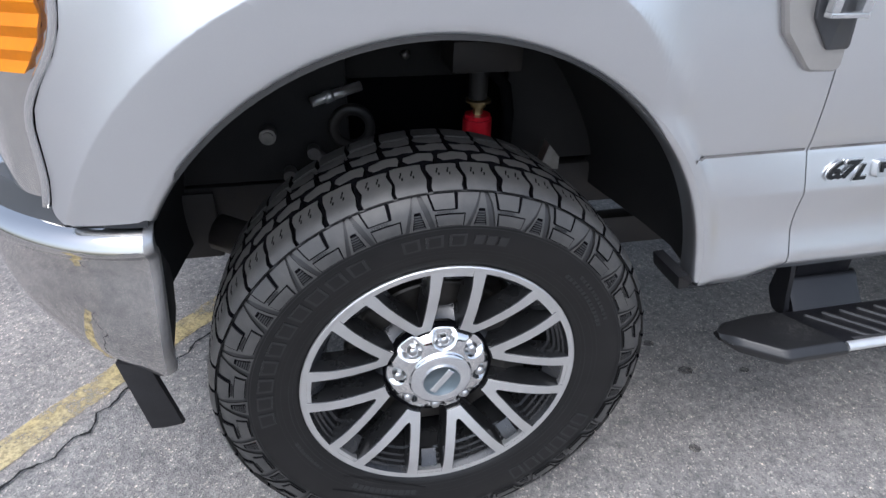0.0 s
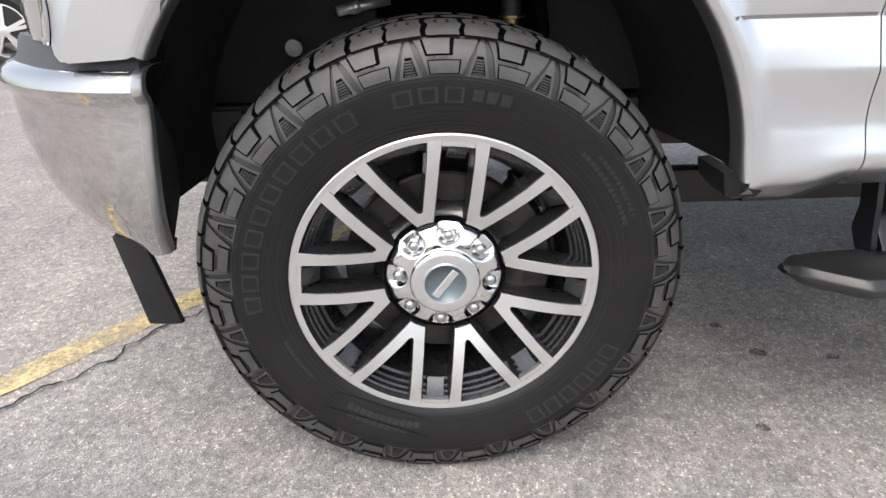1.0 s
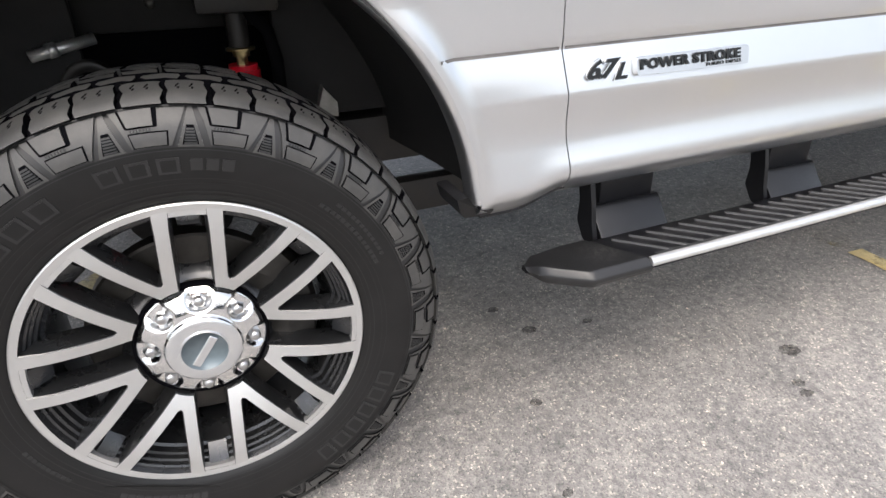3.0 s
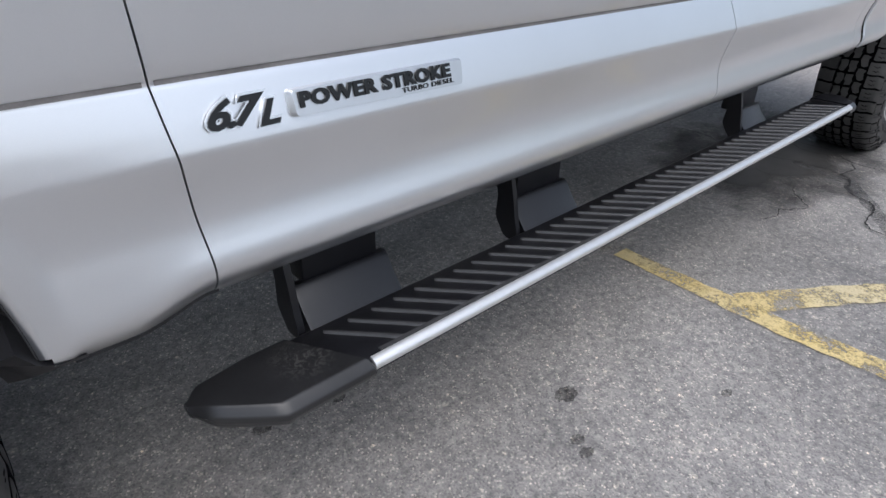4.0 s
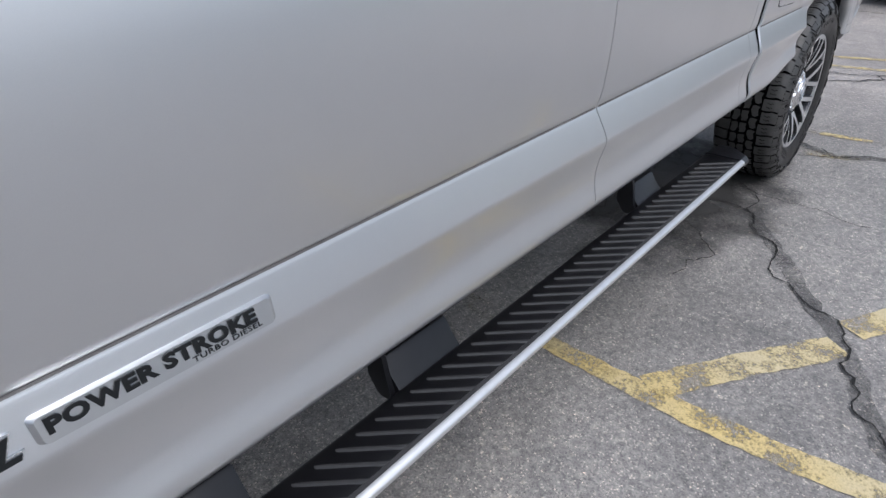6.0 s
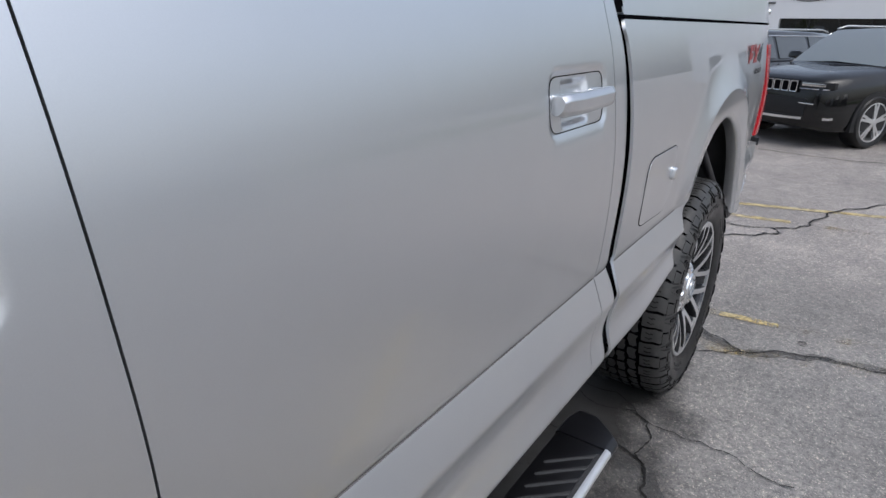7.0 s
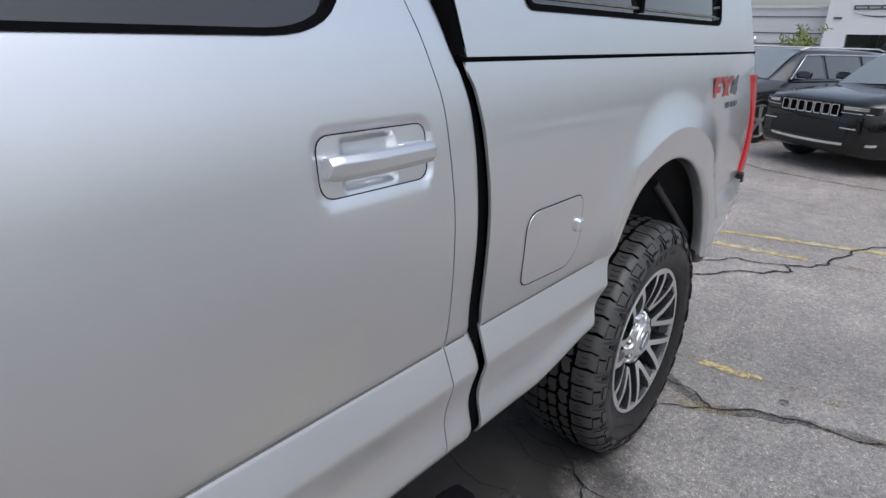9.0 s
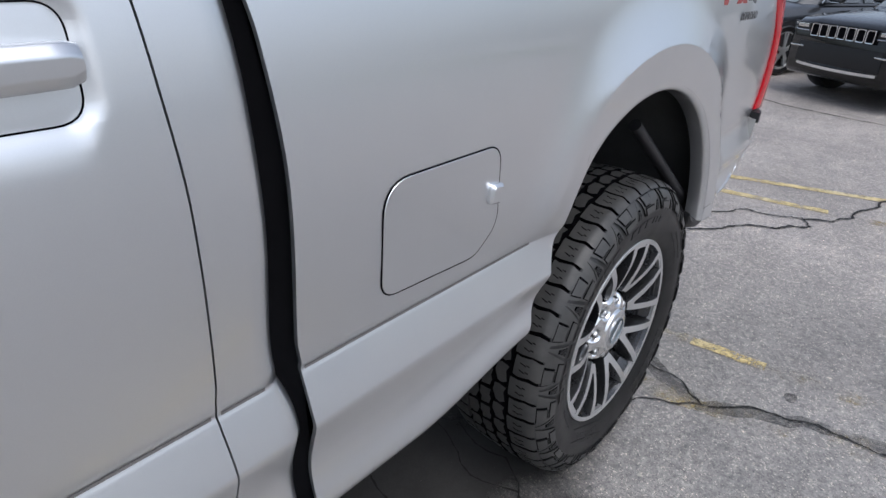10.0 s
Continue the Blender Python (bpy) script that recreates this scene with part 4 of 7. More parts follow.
    # thin moulding rings, in the paler highlight rubber
    for r0, r1, h in ((0.4126, 0.4142, 0.0056), (0.3560, 0.3572, 0.0010), (0.3120, 0.3126, 0.0008), (0.3040, 0.3046, 0.0008), (0.2900, 0.2912, 0.0012), (0.2830, 0.2838, 0.0012)):
        for k in range(n):
            p, q = 2 * math.pi * k / n, 2 * math.pi * (k + 1) / n
            f = [bm.verts.new(side(p, r0, h)), bm.verts.new(side(q, r0, h)), bm.verts.new(side(q, r1, h)), bm.verts.new(side(p, r1, h))]
            bm.faces.new(f).material_index = 3
    # raised moulded marks round the sidewall: plain bars
    def marks(start, end, count, r0, r1, h, skip=()):
        for i in range(count):
            if i in skip:
                continue
            w = (end - start) / count
            p0, p1 = radians(start + w * (i + 0.10)), radians(start + w * (i + 0.86))
            patch([(p0, r0), (p1, r0), (p1, r1), (p0, r1)], side, h, -0.001, 3)
            if r1 - r0 > 0.02:
                # a letter-sized mark is hollow, with a thin raised outline
                g = 0.16 * (p1 - p0)
                patch([(p0 + g, r0 + 0.0030), (p1 - g, r0 + 0.0030), (p1 - g, r1 - 0.0030), (p0 + g, r1 - 0.0030)], side, h + 0.0002, h - 0.0004)
    marks(186, 113, 10, 0.318, 0.345, 0.0016)
    marks(104, 84, 3, 0.322, 0.346, 0.0016)
    marks(83, 72, 3, 0.326, 0.344, 0.0016)
    marks(-62, -22, 6, 0.316, 0.346, 0.0016)
    marks(-128, -100, 11, 0.300, 0.312, 0.0009)
    marks(-126, -104, 8, 0.316, 0.326, 0.0009)
    marks(20, 48, 14, 0.318, 0.325, 0.0009)
    marks(22, 44, 12, 0.334, 0.340, 0.0009)
    marks(198, 216, 10, 0.300, 0.306, 0.0009)
    patch([(radians(-134), 0.296), (radians(-96), 0.296), (radians(-96), 0.2975), (radians(-134), 0.2975)], side, 0.001, -0.001)
    patch([(radians(-134), 0.331), (radians(-96), 0.331), (radians(-96), 0.3325), (radians(-134), 0.3325)], side, 0.001, -0.001)
    crisp(bm, 33)
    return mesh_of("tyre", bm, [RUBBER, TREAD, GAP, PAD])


def rim_mesh():
    bm = bmesh.new()
    lathe(bm, [(0.268, -0.012), (0.2715, -0.004), (0.2712, 0.0), (0.2690, 0.0015), (0.2585, 0.0)], 144)
    lip = len(bm.faces)
    lathe(bm, [(0.2585, 0.0), (0.2572, -0.003), (0.2540, -0.011), (0.2505, -0.013), (0.2490, -0.021), (0.2450, -0.023), (0.2435, -0.032), (0.2390, -0.034), (0.2372, -0.046), (0.2320, -0.049), (0.2300, -0.064), (0.222, -0.078), (0.214, -0.14), (0.222, -0.20), (0.246, -0.235), (0.262, -0.255)], 144)
    bm.faces.ensure_lookup_table()
    for f in bm.faces[lip:]:
        f.material_index = 1
    crisp(bm, 28)
    return mesh_of("rim", bm, [MACHINED, DARK_WHEEL])


def spoke_mesh():
    """A V of two straight arms that leave the hub together."""
    bm = bmesh.new()
    ALPHA = radians(22.5)
    def P(pair, along, off):
        c, s = math.cos(pair), math.sin(pair)
        return (along * c - off * s, along * s + off * c)
    rim, hub, wi, wo = 0.2625, 0.110, 0.0275, 0.0492
    tip = wo / math.sin(ALPHA)
    a1, a2 = -ALPHA, ALPHA
    top = [P(a1, math.sqrt(hub ** 2 - wi ** 2), wi)]
    top += [P(a1, v, wi) for v in (0.13, 0.18, 0.23)]
    top += [P(a1, math.sqrt(rim ** 2 - wi ** 2), wi - 0.0015), P(a1, math.sqrt(rim ** 2 - wo ** 2), wo + 0.0015)]
    top += [P(a1, v, wo) for v in (0.22, 0.18, 0.15)]
    top += [(tip + 0.0095, -0.0040), (tip + 0.0065, 0.0), (tip + 0.0095, 0.0040)]
    top += [P(a2, v, -wo) for v in (0.15, 0.18, 0.22)]
    top += [P(a2, math.sqrt(rim ** 2 - wo ** 2), -wo - 0.0015), P(a2, math.sqrt(rim ** 2 - wi ** 2), -wi + 0.0015)]
    top += [P(a2, v, -wi) for v in (0.23, 0.18, 0.13)]
    top += [P(a2, math.sqrt(hub ** 2 - wi ** 2), -wi)]
    b0, b1 = math.atan2(top[-1][1], top[-1][0]), math.atan2(top[0][1], top[0][0])
    top += [(hub * math.cos(b0 + (b1 - b0) * t), hub * math.sin(b0 + (b1 - b0) * t)) for t in (0.25, 0.5, 0.75)]
    def sink(x):
        t = max(0.0, min(1.0, (x - 0.088) / 0.140))
        return -0.042 * (1 - t) ** 1.6 + 0.0004
    m = len(top)
    def grow(i, t):
        (ax, az), (bx, bz) = top[i - 1], top[(i + 1) % m]
        tx, tz = bx - ax, bz - az
        ln = math.hypot(tx, tz)
        return (top[i][0] + tz / ln * t, top[i][1] - tx / ln * t)
    area = sum(top[i - 1][0] * top[i][1] - top[i][0] * top[i - 1][1] for i in range(m))
    sg = 1 if area > 0 else -1
    rings = []
    for t, d in ((0.0035 * sg, -0.050), (0.0015 * sg, -0.010), (0.0003 * sg, -0.0012), (-0.0009 * sg, 0.0)):
        rings.append([(grow(i, t)[0], -d, grow(i, t)[1]) for i in range(m)])
    vr = loft(bm, rings, True, False)
    for f in bm.faces:
        f.material_index = 1
    bm.faces.new(vr[-1]).material_index = 0
    bm.faces.new(list(reversed(vr[0]))).material_index = 1
    # the arms lean back towards the hub in even steps
    for x in span(0.09, 0.235, 0.0145):
        bmesh.ops.bisect_plane(bm, geom=list(bm.verts) + list(bm.edges) + list(bm.faces), dist=0.00005, plane_co=(x, 0, 0), plane_no=(1, 0, 0))
    for v in bm.verts:
        v.co.y -= sink(v.co.x)
    crisp(bm, 24)
    return mesh_of("spoke", bm, [MACHINED, DARK_WHEEL])


def pocket_mesh():
    """The dark web between two parallel arms: a sloping floor by the hub and a block at the rim."""
    bm = bmesh.new()
    w = 0.0276
    rings2 = []
    for x, d in ((0.090, -0.052), (0.102, -0.055), (0.116, -0.066), (0.128, -0.080), (0.140, -0.094), (0.148, -0.108)):
        rings2.append([(x, -d, -w), (x, -d + 0.004, -w * 0.5), (x, -d + 0.005, 0.0), (x, -d + 0.004, w * 0.5), (x, -d, w), (x, -d + 0.03, w), (x, -d + 0.03, -w)])
    loft(bm, rings2, True, True)
    crisp(bm, 35)
    return mesh_of("spoke_web", bm, DARK_WHEEL)


def block_mesh():
    """The small block at the rim end of each web."""
    bm = bmesh.new()
    loft(bm, [[(0.222, 0.034, -0.016), (0.256, 0.034, -0.018), (0.256, 0.006, -0.018), (0.238, 0.016, -0.016)],
              [(0.222, 0.034, 0.016), (0.256, 0.034, 0.018), (0.256, 0.006, 0.018), (0.238, 0.016, 0.016)]], True, True)
    for f in bm.faces:
        f.material_index = 1
    # the bar that joins the two arms under the lip
    rings = []
    for k in range(7):
        a = radians(-6.6 + 13.2 * k / 6)
        rings.append([(r * math.cos(a), y, r * math.sin(a)) for r, y in ((0.2505, 0.014), (0.2505, 0.0005), (0.2600, 0.0003), (0.2600, 0.014))])
    loft(bm, rings, True, True)
    crisp(bm, 30)
    return mesh_of("rim_block", bm, [MACHINED, DARK_WHEEL])


def cap_mesh():
    """The chromed centre cap, scalloped round eight nuts."""
    bm = bmesh.new()
    n, rs = 192, [0.0, 0.020, 0.0375, 0.040, 0.046, 0.0515, 0.0530, 0.0545, 0.056, 0.058, 0.060, 0.062, 0.064, 0.066, 0.069, 0.072, 0.075, 0.078, 0.081, 0.084, 0.087, 0.090, 0.092, 0.0935, 0.0945]
    dome = curve_of([(0.0, 0.052), (0.0505, 0.050), (0.0525, 0.047), (0.0545, 0.041), (0.056, 0.0405), (0.060, 0.0395), (0.070, 0.036), (0.080, 0.031), (0.087, 0.023), (0.0915, 0.012), (0.0945, -0.004)])
    def height(r, a):
        d = dome(r)
        ph = (a / (math.pi / 4) + 0.5) % 1 - 0.5
        u, v = r * math.cos(ph * math.pi / 4) - 0.0770, r * math.sin(ph * math.pi / 4)
        dist = math.hypot(max(0, -u), v) if u < 0 else abs(v)
        w = 1 - smoothstep(0.0120, 0.0205, dist)
        floor = 0.021 - 0.35 * max(0, u)
        return d * (1 - w) + min(d, floor) * w
    rings = [[bm.verts.new((r * math.cos(2 * math.pi * k / n), -height(r, 2 * math.pi * k / n), r * math.sin(2 * math.pi * k / n))) for k in range(n)] for r in rs[1:]]
    c = bm.verts.new((0, -dome(0), 0))
    for k in range(n):
        bm.faces.new((c, rings[0][k], rings[0][(k + 1) % n]))
    for p, q in zip(rings, rings[1:]):
        for k in range(n):
            f = bm.faces.new((p[k], q[k], q[(k + 1) % n], p[(k + 1) % n]))
            f.material_index = 1 if math.hypot(q[k].co.x, q[k].co.z) < 0.052 else 0
    return mesh_of("centre_cap", bm, [CHROME, BADGE_SILVER])


def nut_mesh():
    bm = bmesh.new()
    six = [(0.0108 * math.cos(math.pi / 3 * k), 0.0108 * math.sin(math.pi / 3 * k)) for k in range(6)]
    rings = [[(x * s, -d, z * s) for x, z in six] for s, d in ((1.0, 0.0), (1.0, 0.022), (0.95, 0.0245), (0.80, 0.028), (0.55, 0.030), (0.2, 0.0308))]
    loft(bm, rings, True, True)
    return (crisp(bm, 40), mesh_of("lug_nut", bm, NUT))[1]


TYRE_ME, RIM_ME, SPOKE_ME, WEB_ME, CAP_ME, NUT_ME, BLOCK_ME = tyre_mesh(), rim_mesh(), spoke_mesh(), pocket_mesh(), cap_mesh(), nut_mesh(), block_mesh()


def simple(name, bm, mats, sharp=None):
    if sharp:
        crisp(bm, sharp)
    return mesh_of(name, bm, mats)


bm = bmesh.new()
lathe(bm, [(0.060, -0.024), (0.088, -0.016), (0.095, -0.008), (0.1030, -0.001), (0.1055, -0.002), (0.1055, -0.016)], 96)
RING_ME = simple("hub_ring", bm, GAP)
bm = bmesh.new()
lathe(bm, [(0.070, -0.11), (0.070, -0.085), (0.178, -0.085), (0.182, -0.088), (0.182, -0.118), (0.178, -0.120)], 72)
DISC_ME = simple("brake_disc", bm, DISC_STEEL, 30)
bm = bmesh.new()
rings = []
for k in range(15):
    a = radians(-38 + 76 * k / 14)
    e = 0.004 * math.sin(k * 1.3)
    rings.append([(r * math.cos(a), -d, r * math.sin(a)) for r, d in ((0.118, -0.072), (0.150 + e, -0.058), (0.196, -0.064), (0.206, -0.085), (0.206, -0.14), (0.118, -0.14))])
loft(bm, rings, True, True)
CALIPER_ME = simple("brake_caliper", bm, DISC_STEEL, 30)
bm = bmesh.new()
lathe(bm, [(0.0001, 0.0), (0.0365, 0.0), (0.0365, 0.0011)], 48)
for v in bm.verts:
    v.co.y -= 0.0526
EMBLEM_ME = simple("emblem_disc", bm, BADGE_GREY)
bm = bmesh.new()
lathe(bm, [(0.0360, 0.050), (0.0363, 0.0540), (0.0378, 0.0545), (0.0386, 0.050)], 48)
box(bm, -0.0070, 0.0070, -0.0545, -0.0520, -0.030, 0.030, 0.001, 1)
EMBLEM_BAR_ME = simple("emblem_bar", bm, BADGE_SILVER, 30)


def wheel(x, y, turn, far=False):
    """A wheel at its hub, under the truck."""
    w = new("wheel")
    w.parent = truck
    w.matrix_basis = pose(x, y, HUB, 0, 0, 180 if far else 0)
    tagged(w, "twenty-inch wheel with paired machined spokes and an all-terrain tyre")
    spin = pose(0, 0, 0, 0, turn, 0)
    def put(name, me, m=Matrix(), label=""):
        o = new(name, me)
        o.parent = w
        o.matrix_basis = m
        if label:
            tagged(o, label)
    put("tyre", TYRE_ME, pose(0, 0, 0), "black all-terrain tyre with chunky tread")
    put("rim", RIM_ME, spin, "machined rim lip with dark grey barrel")
    for k in range(8):
        put("spoke", SPOKE_ME, spin @ pose(0, 0, 0, 0, 22.5 + 45 * k, 0), "" if k else "V-shaped machined aluminium spoke with dark sides")
        put("spoke_web", WEB_ME, spin @ pose(0, 0, 0, 0, 45 * k, 0))
        put("rim_block", BLOCK_ME, spin @ pose(0, 0, 0, 0, 45 * k, 0))
        put("lug_nut", NUT_ME, spin @ pose(0, 0, 0, 0, 45 * k, 0) @ pose(0.0835, 0.056, 0, 0, 15, 0) @ Matrix.Scale(1.06, 4))
    sunk = pose(0, 0.060, 0) @ Matrix.Diagonal((1.165, 1, 1.165, 1))
    put("centre_cap", CAP_ME, spin @ sunk, "chromed scalloped centre cap")
    put("hub_ring", RING_ME, spin @ pose(0, 0.042, 0) @ Matrix.Diagonal((1.045, 1, 1.045, 1)))
    put("emblem_disc", EMBLEM_ME, spin @ sunk @ Matrix.Diagonal((0.88, 1, 0.88, 1)), "faded blue-grey round emblem")
    put("emblem_bar", EMBLEM_BAR_ME, spin @ sunk @ Matrix.Diagonal((0.88, 1, 0.88, 1)) @ pose(0, 0, 0, 0, 32, 0))
    put("brake_disc", DISC_ME)
    put("brake_caliper", CALIPER_ME, pose(0, 0, 0, 0, -12, 0))
    return w


wheel(0.0, 0.0, WHEEL_TURN)
wheel(4.124, 0.026, 11.0)
wheel(0.0, WIDE, 20.0, True)
wheel(4.124, WIDE - 0.026, 5.0, True)

# ---- suspension and chassis seen through the arches ----
bm = bmesh.new()
tube(bm, [(0.176, 0.470, 0.66), (0.176, 0.470, 0.785)], 0.034, 24)
tube(bm, [(0.176, 0.470, 0.785), (0.176, 0.470, 0.795)], 0.030, 24)
part("spring_cup", bm, RED, truck, "bright red bump stop cup", sharp=35)
bm = bmesh.new()
tube(bm, [(0.176, 0.470, 0.795), (0.176, 0.470, 0.812)], 0.012, 6)
tube(bm, [(0.176, 0.470, 0.812), (0.176, 0.470, 0.822)], 0.018, 16)
tube(bm, [(0.176, 0.470, 0.824), (0.176, 0.470, 0.829)], 0.030, 20)
part("spring_cup_bolt", bm, BRASS, truck, "brass-plated bolt and washer", sharp=35)
bm = bmesh.new()
tube(bm, [(0.176, 0.475, 0.83), (0.176, 0.475, 1.06)], 0.022, 14)
box(bm, 0.10, 0.26, 0.42, 0.56, 0.90, 0.97, 0.012)
part("damper_mount", bm, FRAME_BLACK, truck, "", sharp=35)
bm = bmesh.new()
tube(bm, [(0.245, 0.46, 0.66), (0.245, 0.455, 0.80), (0.235, 0.46, 0.86), (0.20, 0.47, 0.90)], 0.014, 10)
part("brake_hose", bm, SEAL, truck)
bm = bmesh.new()
tube(bm, [(-0.20, 0.46, 0.842), (-0.09, 0.50, 0.862)], 0.011, 12)
tube(bm, [(-0.17, 0.468, 0.848), (-0.155, 0.474, 0.851)], 0.014, 12)
part("steering_rod", bm, ALU, truck, "bare metal rod")
bm = bmesh.new()
tube(bm, [(-0.30, 0.49, 0.770), (-0.30, 0.455, 0.770)], 0.018, 18)
tube(bm, [(-0.30, 0.455, 0.770), (-0.30, 0.450, 0.770)], 0.012, 18)
part("liner_bolt", bm, STEEL, truck, "dull steel bolt head", sharp=35)
bm = bmesh.new()
tube(bm, [(-0.262, 0.49, 0.672), (-0.262, 0.455, 0.672)], 0.015, 16)
part("liner_bolt", bm, STEEL, truck, sharp=35)
bm = bmesh.new()
tube(bm, [(-0.205, 0.43, 0.735), (-0.205, 0.46, 0.735)], 0.014, 16)
tube(bm, [(-0.205, 0.45, 0.735), (-0.17, 0.44, 0.70), (-0.14, 0.42, 0.66)], 0.013, 10)
part("link_arm", bm, STEEL, truck, "dull steel link with a ball joint", sharp=40)
bm = bmesh.new()
tube(bm, [(0.02, 0.545, 0.915), (0.02, 0.555, 0.915)], 0.010, 12)
part("liner_bolt", bm, STEEL, truck)
bm = bmesh.new()
lathe(bm, [(0.030, -0.01), (0.030, 0.0), (0.048, 0.004), (0.052, 0.0), (0.052, -0.02)], 28)
for v in bm.verts:
    v.co += Vector((-0.115, 0.47, 0.775))
part("pulley", bm, FRAME_BLACK, truck)
bm = bmesh.new()
tube(bm, [(-0.02, 0.20, 0.42), (-0.02, 1.83, 0.42)], 0.045, 16)
tube(bm, [(-0.02, 0.30, 0.42), (-0.02, 0.24, 0.42)], 0.085, 18)
tube(bm, [(-0.02, 1.73, 0.42), (-0.02, 1.79, 0.42)], 0.085, 18)
tube(bm, [(-0.02, 0.70, 0.42), (-0.02, 0.95, 0.42)], 0.14, 18)
part("front_axle", bm, FRAME_BLACK, truck, "black steel axle", sharp=40)
bm = bmesh.new()
tube(bm, [(4.124, 0.20, 0.42), (4.124, 1.83, 0.42)], 0.055, 16)
tube(bm, [(4.124, 0.85, 0.42), (4.124, 1.18, 0.42)], 0.17, 18)
part("rear_axle", bm, FRAME_BLACK, truck, "black steel axle", sharp=40)
bm = bmesh.new()
tube(bm, [(4.17, 0.104, 0.982), (4.595, 0.076, 0.665)], 0.0165, 14)
part("rear_damper", bm, PLASTIC, truck, "black damper tube", sharp=40)
bm = bmesh.new()
# bracket by the rear of the front arch
loft(bm, [[(0.300, 0.36, 0.700), (0.345, 0.36, 0.690), (0.345, 0.36, 0.720), (0.318, 0.36, 0.752)], [(0.305, 0.40, 0.700), (0.345, 0.40, 0.690), (0.345, 0.40, 0.720), (0.320, 0.40, 0.752)]], True, True)
part("cable_bracket", bm, STEEL, truck, "bare steel bracket", smooth=False)
bm = bmesh.new()
box(bm, 0.20, 1.30, 0.545, 0.60, 0.345, 0.438, 0.008)
part("cross_brace", bm, FRAME_BLACK, truck, sharp=40)
bm = bmesh.new()
tube(bm, [(-0.42, 0.36, 0.60), (-0.34, 0.32, 0.585), (-0.27, 0.30, 0.60)], 0.04, 12)
part("tow_hook_arm", bm, FRAME_BLACK, truck)

# the bumper's mounting plate on the rail, with two bolts
bm = bmesh.new()
box(bm, -0.74, -0.44, 0.484, 0.497, 0.462, 0.632, 0.006)
part("bumper_mount", bm, FRAME_BLACK, truck, "black steel mounting plate", sharp=35)
for bx, bz in ((-0.587, 0.528), (-0.589, 0.497)):
    bm = bmesh.new()
    tube(bm, [(bx, 0.485, bz), (bx, 0.478, bz)], 0.0115, 16)
    tube(bm, [(bx, 0.479, bz), (bx, 0.469, bz)], 0.0075, 6)
    part("mount_bolt", bm, STEEL, truck, "dull steel bolt head", sharp=30)

# ---- front bumper ----
def bumper_y(s):
    return 0.016 + 1.83 * s * s + 62.0 * max(0.0, s - 0.24) ** 3


BUMPER_END = []
BUMPER_S = [0.0, 0.006, 0.02] + span(0.04, 0.42, 0.02)


def bumper(bm):
    rings = []
    for s in BUMPER_S:
        x, y = -0.468 - s, bumper_y(s)
        ty = 3.66 * s + 186.0 * max(0.0, s - 0.24) ** 2
        ln = math.hypot(1.0, ty)
        # inward normal of the plan curve
        ix, iy = ty / ln, 1.0 / ln
        low = 0.464 + 0.55 * s * s
        prof = [(0.085, 0.7900), (0.052, 0.7905), (0.034, 0.7895), (0.020, 0.7860), (0.010, 0.780), (0.003, 0.771), (0.000, 0.760), (0.003, 0.751), (0.010, 0.745), (0.014, 0.735), (0.011, 0.70), (0.008, 0.66),
                (0.008, 0.62), (0.011, 0.58), (0.018, 0.545), (0.030, 0.512), (0.046, low + 0.018), (0.056, low), (0.070, low + 0.004)]
        end = -0.030 * (1 - smoothstep(0.0, 0.10, s))
        ring = []
        for inn, z in prof:
            drop = max(0.0, (0.76 - z) / 0.27)
            zz = max(z, low) if z < 0.62 else z
            inn += 0.045 * smoothstep(0.08, 0.34, s) * drop ** 2
            ring.append((x + ix * inn + end * drop ** 1.6, y + iy * inn, zz))
        rings.append(ring)
    loft(bm, rings, False, False)
    BUMPER_END[:] = rings[0]


def bumper_fold(bm):
    """The folded end beside the wheel, duller than the face."""
    r0 = BUMPER_END
    loft(bm, [[(p[0] + dx, p[1] + dy, p[2]) for p in r0] for dx, dy in ((0, 0), (0.010, 0.008), (0.0125, 0.012), (0.0125, 0.018), (0.010, 0.034))], False, False)


def bumper_front(bm):
    """The straight middle of the bumper."""
    y0, y1 = bumper_y(0.42), WIDE - bumper_y(0.42)
    prof = [(0.034, 0.800), (0.006, 0.794), (-0.001, 0.772), (0.012, 0.750), (0.010, 0.70), (0.004, 0.64), (0.030, 0.640)]
    loft(bm, [[(-0.888 - 0.05 * math.sin(math.pi * t) + i, y0 + (y1 - y0) * t, z) for i, z in prof] for t in span(0, 1, 0.1)], False, False)


both("front_bumper", bumper, CHROME_BUMPER, "chromed steel bumper wrapped round the corner", sharp=32)
both("bumper_edge", bumper_fold, mat("dull_chrome_edge", (0.70, 0.69, 0.68), 0.34, 0.9, var=0.15, var_scale=40, rough_var=0.1), "dull folded end of the chrome bumper", sharp=32)
bm = bmesh.new()
bumper_front(bm)
part("front_bumper", bm, CHROME_BUMPER, truck)


def filler(bm):
    rings = []
    for q in span(-0.006, 0.31, 0.0158):
        x, y = -0.468 - q, bumper_y(max(q, 0))
        ty = 3.66 * max(q, 0) + 186.0 * max(0.0, q - 0.24) ** 2
        ln = math.hypot(1.0, ty)
        ix, iy = ty / ln, 1.0 / ln
        hi = 0.8180 + 0.012 * smoothstep(0.09, 0.13, q)
        rings.append([(x + ix * d, y + iy * d, z) for d, z in ((0.052, hi), (0.047, hi - 0.006), (0.040, 0.800), (0.030, 0.7865), (0.080, 0.7865), (0.080, hi))])
    loft(bm, rings, True, True)
both("bumper_filler", filler, mat("grey_filler_plastic", (0.055, 0.057, 0.060), 0.45, var=0.2), "dark grey plastic filler strip above the bumper", sharp=40)


